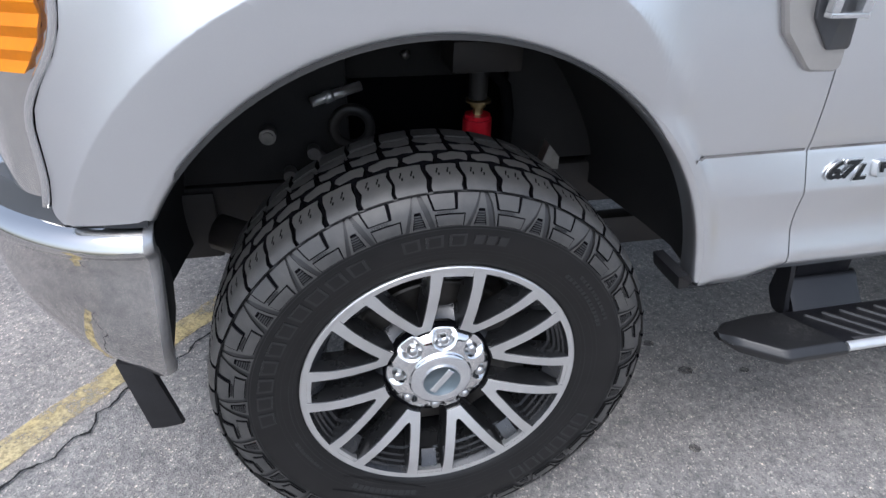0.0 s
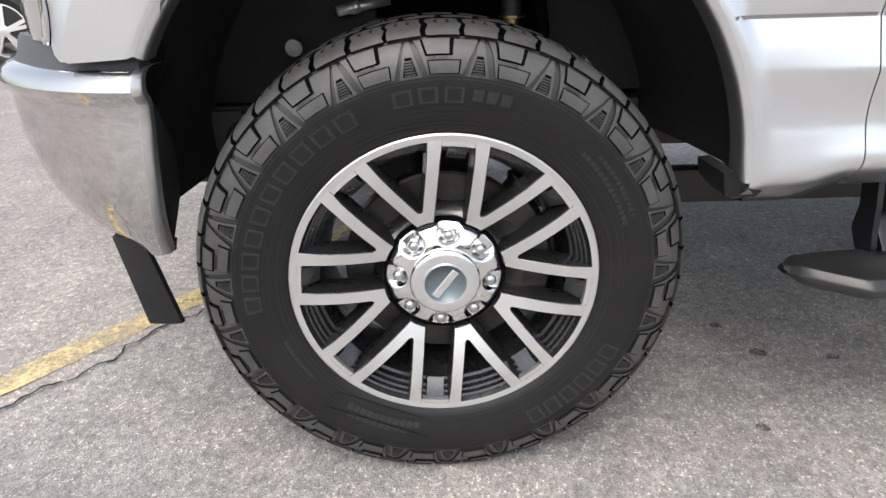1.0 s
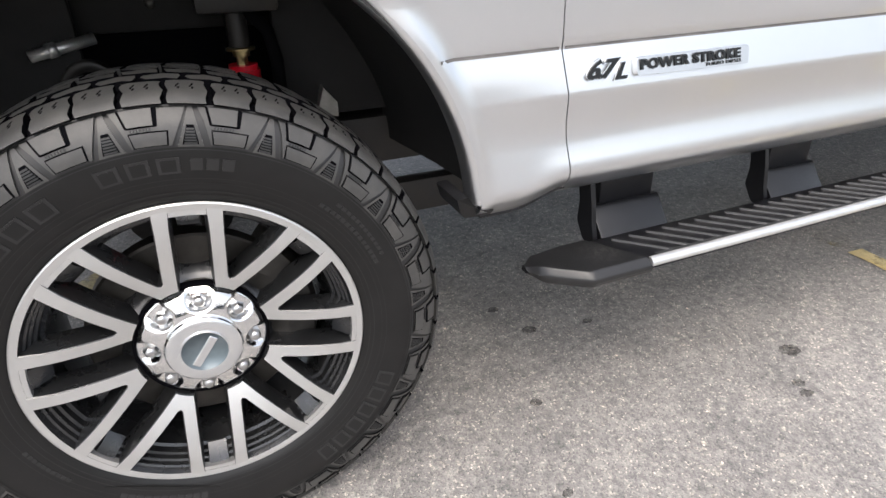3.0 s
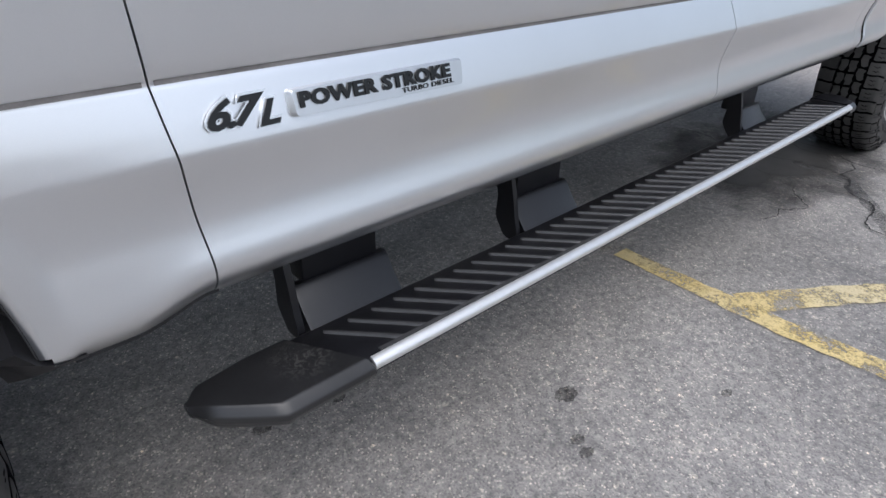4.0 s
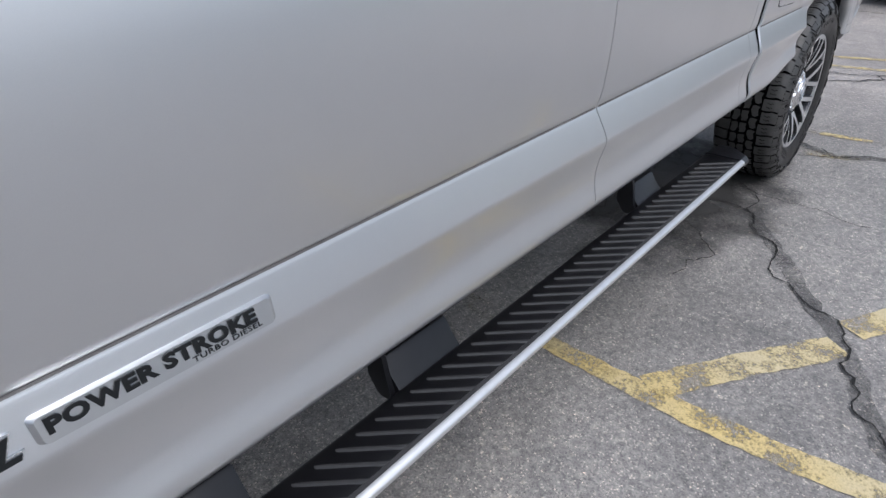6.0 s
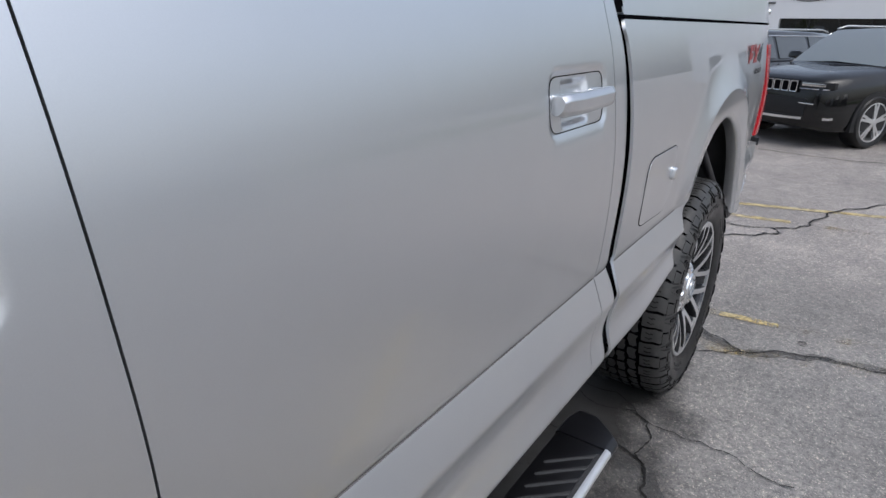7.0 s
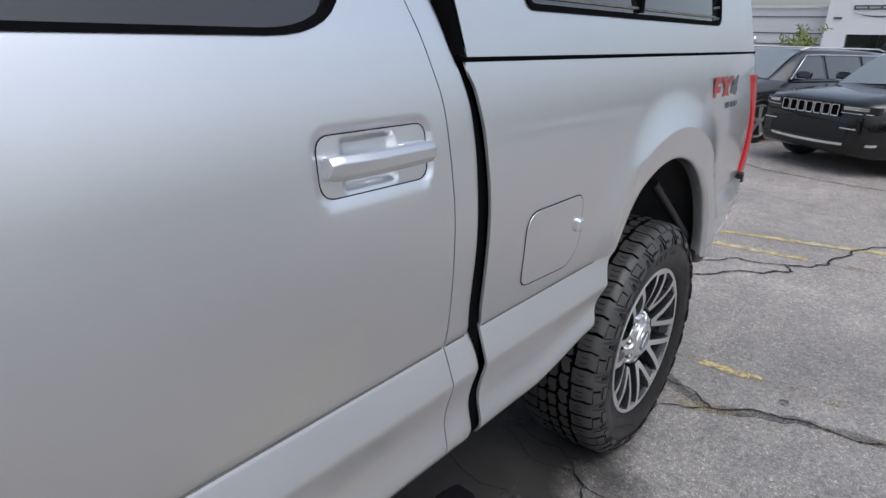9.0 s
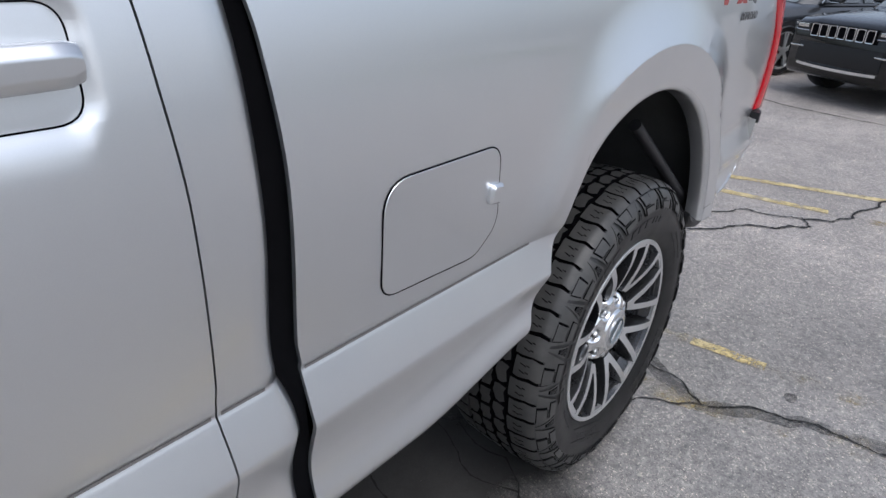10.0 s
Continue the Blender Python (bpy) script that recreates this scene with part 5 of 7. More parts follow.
def air_dam(bm):
    rings = []
    for t in span(0, 1, 0.1):
        z = 0.500 - 0.195 * t
        rings.append([(-0.588 + 0.016 * t, 0.082 + 0.020 * t, z), (-0.560 + 0.014 * t, 0.070 + 0.034 * t, z - 0.004 * t), (-0.530 + 0.014 * t, 0.066 + 0.048 * t, z - 0.010 * t),
                      (-0.527 + 0.014 * t, 0.076 + 0.048 * t, z - 0.010 * t), (-0.559 + 0.014 * t, 0.082 + 0.034 * t, z - 0.004 * t), (-0.586 + 0.016 * t, 0.096 + 0.020 * t, z)])
    loft(bm, rings, True, True)
both("air_dam", air_dam, PLASTIC, "black rubber air deflector under the bumper", sharp=35)


def bumper_inner(bm):
    # the folded black plate behind the bumper's end
    rings = []
    ends = [(x, y, z) for x, y, z in BUMPER_END[4:]] + [(BUMPER_END[-1][0] - 0.004, BUMPER_END[-1][1] + 0.006, 0.446)]
    for x, y, z in ends:
        deep = 0.055 + 0.150 * (1 - smoothstep(0.62, 0.77, z)) * smoothstep(0.44, 0.56, z)
        rings.append([(x - 0.018, y + 0.037, z), (x - 0.003, y + 0.036, z), (x + 0.002, y + 0.044, z), (x + 0.001, y + 0.012 + deep * 0.6, z), (x - 0.030, y + deep, z), (x - 0.075, y + deep, z)])
    loft(bm, rings, True, True)
both("bumper_bracket", bumper_inner, LINER, "black plate behind the bumper end", sharp=40)

# ---- headlamp ----
def lamp_y(x):
    return 0.035 + 1.05 * (-0.36 - min(x, -0.36)) ** 2 + 6.0 * max(0, -0.60 - x) ** 2


def lamp_case(bm):
    rings = []
    for z, x in reversed(FENDER_EDGE):
        rings.append([(x - 0.004 - 0.26 * t, lamp_y(x - 0.26 * t) - 0.008 * math.sin(math.pi * min(1, t * 1.6)) + 0.004, z) for t in span(0, 1, 0.05)])
    loft(bm, rings, False, False)


EDGE_X = curve_of([(z, x) for x, z in reversed(FENDER_FRONT[:-3])])
FENDER_EDGE = [(z, EDGE_X(z)) for z in span(1.30, 0.826, 0.011)]
both("headlamp", lamp_case, LAMP_GLASS, "chromed headlamp housing", sharp=40)


def amber(bm):
    rows = []
    zs = span(1.022, 1.30, 0.0075)
    edge = curve_of([(1.02, -0.566), (1.03, -0.560), (1.05, -0.545), (1.08, -0.528), (1.10, -0.522), (1.30, -0.516)])
    for i, z in enumerate(zs):
        x0 = edge(z)
        bulge = 0.006 + 0.0034 * (i % 4 == 0) - 0.0030 * (i % 4 == 2)
        rows.append([(x0 - 0.10 * t, lamp_y(x0 - 0.10 * t) - bulge - 0.006, z) for t in span(0, 1, 0.125)])
    loft(bm, rows, False, False)
    skirt(bm, 0.012)
both("side_marker", amber, AMBER, "ribbed amber side marker lens", sharp=20)


def lamp_trim(bm):
    tube(bm, [(x - 0.0075, flank(x, z) + 0.001, z) for z, x in FENDER_EDGE], 0.0058, 10)
both("headlamp_trim", lamp_trim, CHROME, "chrome trim round the headlamp")


def lamp_seal(bm):
    tube(bm, [(x - 0.0022, flank(x, z) + 0.0045, z) for z, x in FENDER_EDGE], 0.0030, 8)
both("headlamp_seal", lamp_seal, SEAL)

# ---- fender vent behind the front wheel ----
def vent_y(x, z):
    return flank(x, z) - 0.004


vent_out = rounded([(0.532, 1.060), (0.596, 1.000), (0.655, 0.999), (0.640, 1.20), (0.512, 1.20), (0.512, 1.115)], 0.012, 5)
bm = bmesh.new()
plate(bm, vent_out, vent_y, -0.010, 0.012, 0.005)
vent = part("fender_vent", bm, mat("warm_satin_chrome", (0.44, 0.425, 0.405), 0.34, 0.7, 0.3, 0.06, var=0.1, var_scale=20), truck, "satin silver fender vent with a dark inset", sharp=30)
bm = bmesh.new()
plate(bm, rounded([(0.572, 1.085), (0.612, 1.036), (0.652, 1.037), (0.642, 1.19), (0.556, 1.19)], 0.006, 4), vent_y, -0.0135, -0.004, 0.001)
part("vent_inset", bm, DECAL_GREY, vent, "dark grey inset")
bm = bmesh.new()
box(bm, 0.575, 0.645, -0.028, -0.012, 1.088, 1.096, 0.002)
box(bm, 0.575, 0.590, -0.028, -0.012, 1.096, 1.135, 0.002)
box(bm, 0.628, 0.645, -0.028, -0.012, 1.096, 1.135, 0.002)
part("vent_letter", bm, BADGE_SILVER, vent, "plain raised silver shape", sharp=40)

# ---- badges on the front door ----
BY = lambda x, z: flank(x, z) - 0.0015
slope = 0.024
def slanted(pts, x0, z0):
    return [(x0 + u, z0 + v + slope * u) for u, v in pts]
emblem = new("engine_badge")
emblem.parent = truck
tagged(emblem, "black and silver displacement badge in slanted digits")
tilt = pose(0, 0, 0, 0, -math.degrees(slope), 0)
lean = pose(0, 0, 0, -15, 0, 0)
yb = flank(0.76, 0.80) - 0.0040
for nm, bold, back, material, lab in (("badge_outline", 0.0036, 0.0, BADGE_SILVER, "satin silver outline"), ("badge_number", 0.0016, -0.0026, BADGE_DARK, "black digits")):
    lettering(nm, "6.7", 0.043, 0.0018, material, emblem, pose(0.716, yb + back, 0.798) @ tilt @ lean, shear=0.40, bold=bold * 0.85, width=1.28, spacing=0.86, label=lab)
    lettering(nm, "L", 0.039, 0.0018, material, emblem, pose(0.780, yb + back, 0.793) @ tilt @ lean, shear=0.40, bold=bold * 0.85, width=1.28)
name_plate = new("name_badge")
name_plate.parent = truck
tagged(name_plate, "long silver badge with raised black capitals")
bm = bmesh.new()
plate(bm, rounded(slanted([(0.0, -0.013), (0.283, -0.021), (0.286, 0.013), (-0.001, 0.018)], 0.822, 0.808), 0.006, 4), BY, -0.0075, 0.003, 0.0055)
part("badge_plate", bm, BADGE_PLATE, name_plate, "satin silver backing", sharp=40)
sag = pose(0, 0, 0, 0, -math.degrees(slope) + 0.8, 0)
lettering("raised_word", "POWER STROKE", 0.0245, 0.0012, BADGE_DARK, name_plate, pose(0.833, flank(0.96, 0.8075) - 0.0107, 0.8062) @ sag @ pose(0, 0, 0, -14, 0, 0), bold=0.0012, width=1.28, spacing=1.07, label="raised black capitals")
lettering("small_word", "TURBO DIESEL", 0.0095, 0.0008, BADGE_DARK, name_plate, pose(0.988, flank(1.04, 0.802) - 0.0107, 0.7985) @ sag @ pose(0, 0, 0, -12, 0, 0), width=1.45, spacing=1.06, label="small raised black capitals")

# ---- decal on the bed side ----
decal = new("bed_decal")
decal.parent = truck
tagged(decal, "red and charcoal lettered decal on the bed side")
for name_, char, x, material, wide in (("decal_letter", "F", 4.385, BADGE_RED, 1.30), ("decal_letter", "X", 4.480, BADGE_RED, 1.22), ("decal_digit", "4", 4.590, DECAL_GREY, 1.30)):
    lettering(name_, char, 0.115, 0.0006, material, decal, pose(x, flank(x + 0.04, 1.28) - 0.002, 1.243), bold=0.006, width=wide, shear=0.08)
lettering("decal_word", "OFF ROAD", 0.028, 0.0005, DECAL_GREY, decal, pose(4.53, flank(4.6, 1.22) - 0.002, 1.216), bold=0.0008, width=1.05)

# ---- running board ----
def dusty(m, centre, radius, dust):
    """Dust trodden into a dark surface round one spot, in blotches."""
    n, l = m.node_tree.nodes, m.node_tree.links
    b = n["Principled BSDF"]
    tc, sub, ln, t = n.new("ShaderNodeTexCoord"), n.new("ShaderNodeVectorMath"), n.new("ShaderNodeVectorMath"), n.new("ShaderNodeTexNoise")
    sub.operation, ln.operation = "SUBTRACT", "LENGTH"
    sub.inputs[1].default_value = centre
    l.new(tc.outputs["Object"], sub.inputs[0])
    l.new(sub.outputs[0], ln.inputs[0])
    near, blot_, mul, mix = n.new("ShaderNodeMapRange"), n.new("ShaderNodeMapRange"), n.new("ShaderNodeMath"), n.new("ShaderNodeMix")
    near.inputs["From Min"].default_value, near.inputs["From Max"].default_value = radius, radius * 0.4
    l.new(ln.outputs["Value"], near.inputs["Value"])
    t.inputs["Scale"].default_value, t.inputs["Detail"].default_value, t.inputs["Distortion"].default_value = 75.0, 5, 1.6
    l.new(tc.outputs["Object"], t.inputs["Vector"])
    blot_.inputs["From Min"].default_value, blot_.inputs["From Max"].default_value = 0.50, 0.62
    l.new(t.outputs["Fac"], blot_.inputs["Value"])
    mul.operation = "MULTIPLY"
    l.new(near.outputs[0], mul.inputs[0])
    l.new(blot_.outputs[0], mul.inputs[1])
    mix.data_type = "RGBA"
    mix.inputs["A"].default_value, mix.inputs["B"].default_value = b.inputs["Base Color"].default_value, (*dust, 1)
    src = b.inputs["Base Color"].links[0].from_socket if b.inputs["Base Color"].links else None
    if src:
        l.new(src, mix.inputs["A"])
    l.new(mul.outputs[0], mix.inputs["Factor"])
    l.new(mix.outputs["Result"], b.inputs["Base Color"])
    return m


CAP_PLASTIC = dusty(mat("step_cap_plastic", (0.017, 0.017, 0.018), 0.36, coat=0.2, coat_rough=0.2, var=0.4, var_scale=10, rough_var=0.12, bump=0.3, bump_scale=900, bump_dist=0.0005), (0.805, 0.02, 0.42), 0.060, (0.050, 0.049, 0.047))
STEP_Z = curve_of([(0.6, 0.4200), (3.1, 0.4420)])
board = new("running_board")
board.parent = truck
tagged(board, "black running board with ribbed tread and a bright edge strip")
bm = bmesh.new()
loft(bm, [[(x, y, STEP_Z(x) + dz) for y, dz in ((-0.052, -0.002), (-0.040, 0.000), (0.070, 0.000), (0.080, -0.006), (0.080, -0.024), (0.070, -0.028), (-0.044, -0.028), (-0.054, -0.022))] for x in span(0.800, 2.985, 0.2)], True, True)
part("deck", bm, STEP_PAINT, board, "black powder-coated deck", sharp=40)


def end_cap(sgn, x_in, x_mid, x_tip):
    bm = bmesh.new()
    rings = []
    for t in span(0, 0.8, 0.05) + [0.84, 0.88, 0.91, 0.94, 0.96, 0.98, 1.0]:
        x = x_in + (x_tip - x_in) * t
        v = max(0.0, (x - x_mid) / (x_tip - x_mid))
        out = -0.0605 + 0.078 * v ** 1.05
        inn = 0.082 - 0.012 * smoothstep(0.45, 1.0, t)
        blunt = smoothstep(0.86, 1.0, t) ** 2
        out, inn = out + 0.012 * blunt, inn - 0.012 * blunt
        top = STEP_Z(x) + 0.004 - 0.010 * blunt
        bot = STEP_Z(x) - 0.031 + 0.010 * blunt
        skew = 0.60 * (1 - t) ** 2 if sgn < 0 else 0.0
        rings.append([(x - skew * (a + 0.0605), a, b) for a, b in rounded([(out + 0.004, bot), (out, bot + 0.012), (out, top - 0.014), (out + 0.014, top), (inn - 0.006, top), (inn, top - 0.008), (inn, bot)], 0.009, 4)])
    loft(bm, rings, True, True)
    return bm


part("end_cap", end_cap(-1, 0.884, 0.735, 0.636), CAP_PLASTIC, board, "black moulded end cap scuffed by shoes", sharp=45)
part("end_cap", end_cap(1, 2.975, 3.030, 3.095), STEP_PAINT, board, "black moulded end cap", sharp=45)
bm = bmesh.new()
loft(bm, [[(x, y, STEP_Z(x) + dz) for y, dz in ((-0.0605, -0.0125), (-0.0625, -0.008), (-0.060, -0.001), (-0.052, 0.0040), (-0.046, 0.0040), (-0.046, -0.0125))] for x in span(0.882, 2.976, 0.15)], True, True)
part("edge_strip", bm, ALU, board, "bright aluminium edge strip", sharp=50)
bm = bmesh.new()
loft(bm, [[(x, y, STEP_Z(x) + dz) for y, dz in ((-0.046, 0.001), (-0.046, 0.0032), (-0.036, 0.0032), (-0.034, 0.001))] for x in span(0.905, 2.95, 0.3)], True, True)
part("tread_rail", bm, RIB_TRIM, board, "", sharp=40)
bm = bmesh.new()
x0 = 0.0
pts = [(-0.036, -0.009), (-0.036, 0.008), (-0.016, 0.006), (0.040, 0.006), (0.052, 0.003), (0.056, -0.001), (0.052, -0.005), (0.040, -0.006), (-0.016, -0.006)]
lo = [(x - 0.97 * (y - 0.050), y, 0.0) for y, x in pts]
hi = [(x * 0.55 - 0.97 * (y * 0.985 - 0.050), y * 0.985, 0.0044) for y, x in pts]
loft(bm, [lo, hi], True, True)
rib = None
n_rib = 43
for k in range(n_rib):
    x = 0.868 + (2.860 - 0.868) * k / (n_rib - 1)
    if rib is None:
        rib = part("rib", bm, RIB_TRIM, board, "grey raised tread rib", smooth=False, where=pose(x, 0, STEP_Z(x) - 0.0002))
    else:
        again("rib", rib, board, pose(x, 0, STEP_Z(x) - 0.0002))


def step_bracket(x0, x1):
    b = bmesh.new()
    arm = [(0.066, 0.400), (0.080, 0.424), (0.104, 0.452), (0.118, 0.474), (0.126, 0.480), (0.140, 0.478), (0.128, 0.456), (0.096, 0.400)]
    loft(b, [[(x0 + 0.010, y, z) for y, z in arm], [(x0 + 0.016, y - 0.002, z) for y, z in arm], [(x1 - 0.006, y - 0.002, z) for y, z in arm], [(x1, y, z) for y, z in arm]], True, True)
    ob = part("step_bracket", b, STEP_PAINT, truck, "black folded steel bracket of the running board", sharp=35)
    b = bmesh.new()
    box(b, x0 + 0.034, x1 - 0.014, 0.130, 0.185, 0.470, 0.62, 0.006)
    part("neck", b, STEP_PAINT, ob, sharp=35)
    b = bmesh.new()
    hook = [(0.165, 0.610), (0.138, 0.590), (0.116, 0.550), (0.103, 0.500), (0.094, 0.450), (0.080, 0.404), (0.120, 0.398), (0.150, 0.440), (0.146, 0.490), (0.158, 0.540), (0.190, 0.580), (0.200, 0.610)]
    hook = rounded(hook, 0.022, 3)
    loft(b, [[(x0 - 0.008, y, z) for y, z in hook], [(x0 + 0.004, y, z) for y, z in hook]], True, True)
    part("side_plate", b, STEP_PAINT, ob, sharp=35)
    for x in (x0 + 0.052, x1 - 0.030):
        b = bmesh.new()
        loft(b, [[(x + 0.017 * math.cos(a) * q, 0.098 + 0.042 * (1 - q), 0.418 + 0.040 * (1 - q) + 0.004 * math.sin(a)) for a in [2 * math.pi * k / 10 for k in range(10)]] for q in (1.0, 0.75, 0.4, 0.1)], True, True)
        part("gusset", b, STEP_PAINT, ob)


for bx0, bx1 in BRACKETS:
    step_bracket(bx0, bx1)

# ---- tail lamp, rear bumper, flap ----
def tail_lamp(bm):
    rings = []
    for z in span(0.908, 1.318, 0.02):
        b, back = 4.925 - tail_lean(z) + 0.050 * smoothstep(1.32, 1.12, z) + 0.02 * math.sin((z - 0.92) * 6), 5.060 - tail_lean(z)
        y = flank(4.95, z)
        sec = rounded([(b, y - 0.004), (back - 0.016, y - 0.008), (back, y + 0.03), (back, y + 0.11), (b, y + 0.10)], 0.010, 3)
        rings.append([(x, yy, z) for x, yy in sec])
    loft(bm, rings, True, True)
both("tail_lamp", tail_lamp, RED_LENS, "tall red tail lamp lens", sharp=40)


def rear_bumper(bm):
    rings = []
    for t in span(0, 1, 0.1):
        x = 4.960 + 0.215 * t
        y = 0.016 + 0.27 * t ** 2.2
        rings.append([(x, y + 0.03, 0.885), (x, y, 0.880), (x, y + 0.004, 0.80), (x, y + 0.02, 0.74), (x, y + 0.05, 0.72), (x, y + 0.10, 0.72), (x, y + 0.10, 0.885)])
    loft(bm, rings, True, True)
both("rear_bumper", rear_bumper, CHROME_BUMPER, "chromed rear bumper", sharp=40)


def bumper_pad(bm):
    rings = []
    for t in span(0, 1, 0.1):
        x = 4.962 + 0.215 * t
        y = 0.011 + 0.27 * t ** 2.2
        rings.append([(x, y + 0.05, 0.905), (x, y - 0.002, 0.902), (x, y - 0.002, 0.868), (x, y + 0.05, 0.868)])
    loft(bm, rings, True, True)
both("bumper_pad", bumper_pad, PLASTIC, "black plastic bumper step pad", sharp=40)


def rear_flap(bm):
    rings = []
    for x, z, h in ((4.470, 0.674, 0.010), (4.490, 0.652, 0.016), (4.520, 0.632, 0.020), (4.560, 0.620, 0.021), (4.600, 0.618, 0.019), (4.640, 0.626, 0.014), (4.668, 0.640, 0.007)):
        rings.append([(x, y, z + dz * h) for y, dz in ((0.014, 0.6), (0.012, 0.0), (0.018, -0.7), (0.034, -1.0), (0.240, -0.8), (0.250, 0.6), (0.030, 1.0))])
    loft(bm, rings, True, True)
both("rear_arch_foot", rear_flap, PLASTIC, "black plastic liner foot behind the rear wheel", sharp=40)
bm = bmesh.new()
box(bm, 5.0, 5.05, 0.12, WIDE - 0.12, 0.80, 1.40, 0.01)
part("tailgate", bm, SILVER, truck, "", sharp=40)
bm = bmesh.new()
box(bm, 5.10, 5.19, 0.30, WIDE - 0.30, 0.72, 0.885, 0.02)
part("rear_bumper", bm, CHROME_BUMPER, truck, sharp=40)


# ---- upper cab ----
def up_y(z, x=2.5):
    return flank(x, min(z, 1.50)) + 0.32 * max(0, z - 1.50)


WINDOWS = [([(2.02, 1.443), (2.820, 1.443), (2.690, 1.868), (2.04, 1.868)], [0.02, 0.135, 0.05, 0.03]),
           ([(0.72, 1.443), (1.94, 1.443), (1.92, 1.868), (1.33, 1.868)], [0.02, 0.02, 0.03, 0.08])]


def window_frame(which):
    """The painted door frame round a side window, from the pane's edge out to the frame's own edge."""
    line = rounded(*WINDOWS[which], 12)
    def build(bm):
        cx, cz = (2.4, 1.65) if which == 0 else (1.45, 1.65)
        edge = [(1.9800, 1.441), (SEAM_3(1.441) - 0.0012, 1.441), (SEAM_3(1.47) - 0.0012, 1.47), (SEAM_3(1.50) - 0.0012, 1.500), (SEAM_3(1.56) - 0.0012, 1.56), (2.795, 1.620), (2.740, 1.75), (2.700, 1.93), (1.9800, 1.93)] if which == 0 else [(0.56, 1.441), (1.9790, 1.441), (1.9790, 1.93), (1.33, 1.93)]
        inner, mid, outer = [], [], []
        for x, z in line:
            dx, dz = x - cx, z - cz
            far = 9.0
            for (ax, az), (bx, bz) in zip(edge, edge[1:] + edge[:1]):
                ex, ez = bx - ax, bz - az
                det = dx * ez - dz * ex
                if abs(det) > 1e-9:
                    t = ((ax - cx) * ez - (az - cz) * ex) / det
                    u = ((ax - cx) * dz - (az - cz) * dx) / det
                    if t > 1.0 and -0.001 <= u <= 1.001:
                        far = min(far, t)
            far = 1.03 if far > 8 else far
            inner.append((x, up_y(z, x), z))
            px, pz = cx + dx * far, cz + dz * far
            mid.append(((x + px) / 2, up_y((z + pz) / 2, (x + px) / 2), (z + pz) / 2))
            outer.append((px, up_y(pz, px), pz))
        for ax, az in edge:
            k = min(range(len(outer)), key=lambda i: (outer[i][0] - ax) ** 2 + (outer[i][2] - az) ** 2)
            outer[k] = (ax, up_y(az, ax), az)
        loft(bm, [inner, mid, outer], True, False)
        skirt(bm, 0.03)
    return build


both("window_frame", window_frame(0), SILVER)
both("window_frame", window_frame(1), SILVER)


def roof_rail(bm):
    loft(bm, [[(x, up_y(1.93) + dy, z) for dy, z in ((0.0, 1.925), (0.012, 1.945), (0.05, 1.960))] for x in (1.30, 2.0, 2.78)], False, False)
both("roof_rail", roof_rail, SILVER)


def panes(which):
    def build(bm):
        plate(bm, rounded(*WINDOWS[which], 12), lambda x, z: up_y(z, x) + 0.012, 0.0, 0.004)
    return build


both("side_window", panes(0), GLASS, "dark tinted side window", sharp=30)
both("side_window", panes(1), GLASS, "dark tinted side window", sharp=30)


def window_seal(bm):
    ribbon(bm, rounded(*WINDOWS[0], 12), lambda x, z: up_y(z, x), -0.003, 0.009, 0.02)
both("window_seal", window_seal, SEAL, "black rubber window seal", sharp=40)
bm = bmesh.new()
loft(bm, [[(x, y, z) for y, z in ((0.20, 1.930), (0.30, 1.965), (0.60, 1.985), (1.015, 1.99), (1.43, 1.985), (1.73, 1.965), (1.83, 1.930))] for x in (1.32, 1.45, 2.0, 2.6, 2.77)], False, False)
part("cab_roof", bm, SILVER, truck)
bm = bmesh.new()
loft(bm, [[(0.58, 0.12, 1.44), (0.56, 1.015, 1.46), (0.58, WIDE - 0.12, 1.44)], [(1.33, 0.24, 1.93), (1.30, 1.015, 1.985), (1.33, WIDE - 0.24, 1.93)]], False, False)
part("windscreen", bm, GLASS, truck, "dark windscreen")
bm = bmesh.new()
loft(bm, [[(2.93, 0.09, 1.45), (2.93, WIDE - 0.09, 1.45)], [(2.76, 0.24, 1.94), (2.76, WIDE - 0.24, 1.94)]], False, False)
part("rear_window", bm, GLASS, truck, "dark rear cab window")
bm = bmesh.new()
loft(bm, [[(0.66, y, z) for y, z in ((0.10, 1.405), (0.16, 1.43), (0.5, 1.455), (1.015, 1.465), (1.53, 1.455), (1.87, 1.43), (1.93, 1.405))],
          [(0.0, y, z) for y, z in ((0.07, 1.395), (0.16, 1.42), (0.5, 1.45), (1.015, 1.46), (1.53, 1.45), (1.87, 1.42), (1.96, 1.395))],
          [(-0.5, y, z) for y, z in ((0.10, 1.36), (0.20, 1.39), (0.5, 1.42), (1.015, 1.43), (1.53, 1.42), (1.83, 1.39), (1.93, 1.36))],
          [(-0.80, y, z) for y, z in ((0.33, 1.28), (0.40, 1.30), (0.6, 1.33), (1.015, 1.34), (1.43, 1.33), (1.63, 1.30), (1.70, 1.28))]], False, False)
part("hood", bm, SILVER, truck)
bm = bmesh.new()
box(bm, -0.86, -0.78, 0.52, WIDE - 0.52, 0.82, 1.30, 0.02)
for k in range(5):
    box(bm, -0.885, -0.855, 0.54, WIDE - 0.54, 0.87 + 0.085 * k, 0.92 + 0.085 * k, 0.01)
part("grille", bm, CHROME, truck, "chrome barred grille", sharp=40)
bm = bmesh.new()
box(bm, -0.80, 0.64, 0.60, WIDE - 0.60, 0.62, 1.36)
part("engine_bay", bm, GAP, truck, smooth=False)

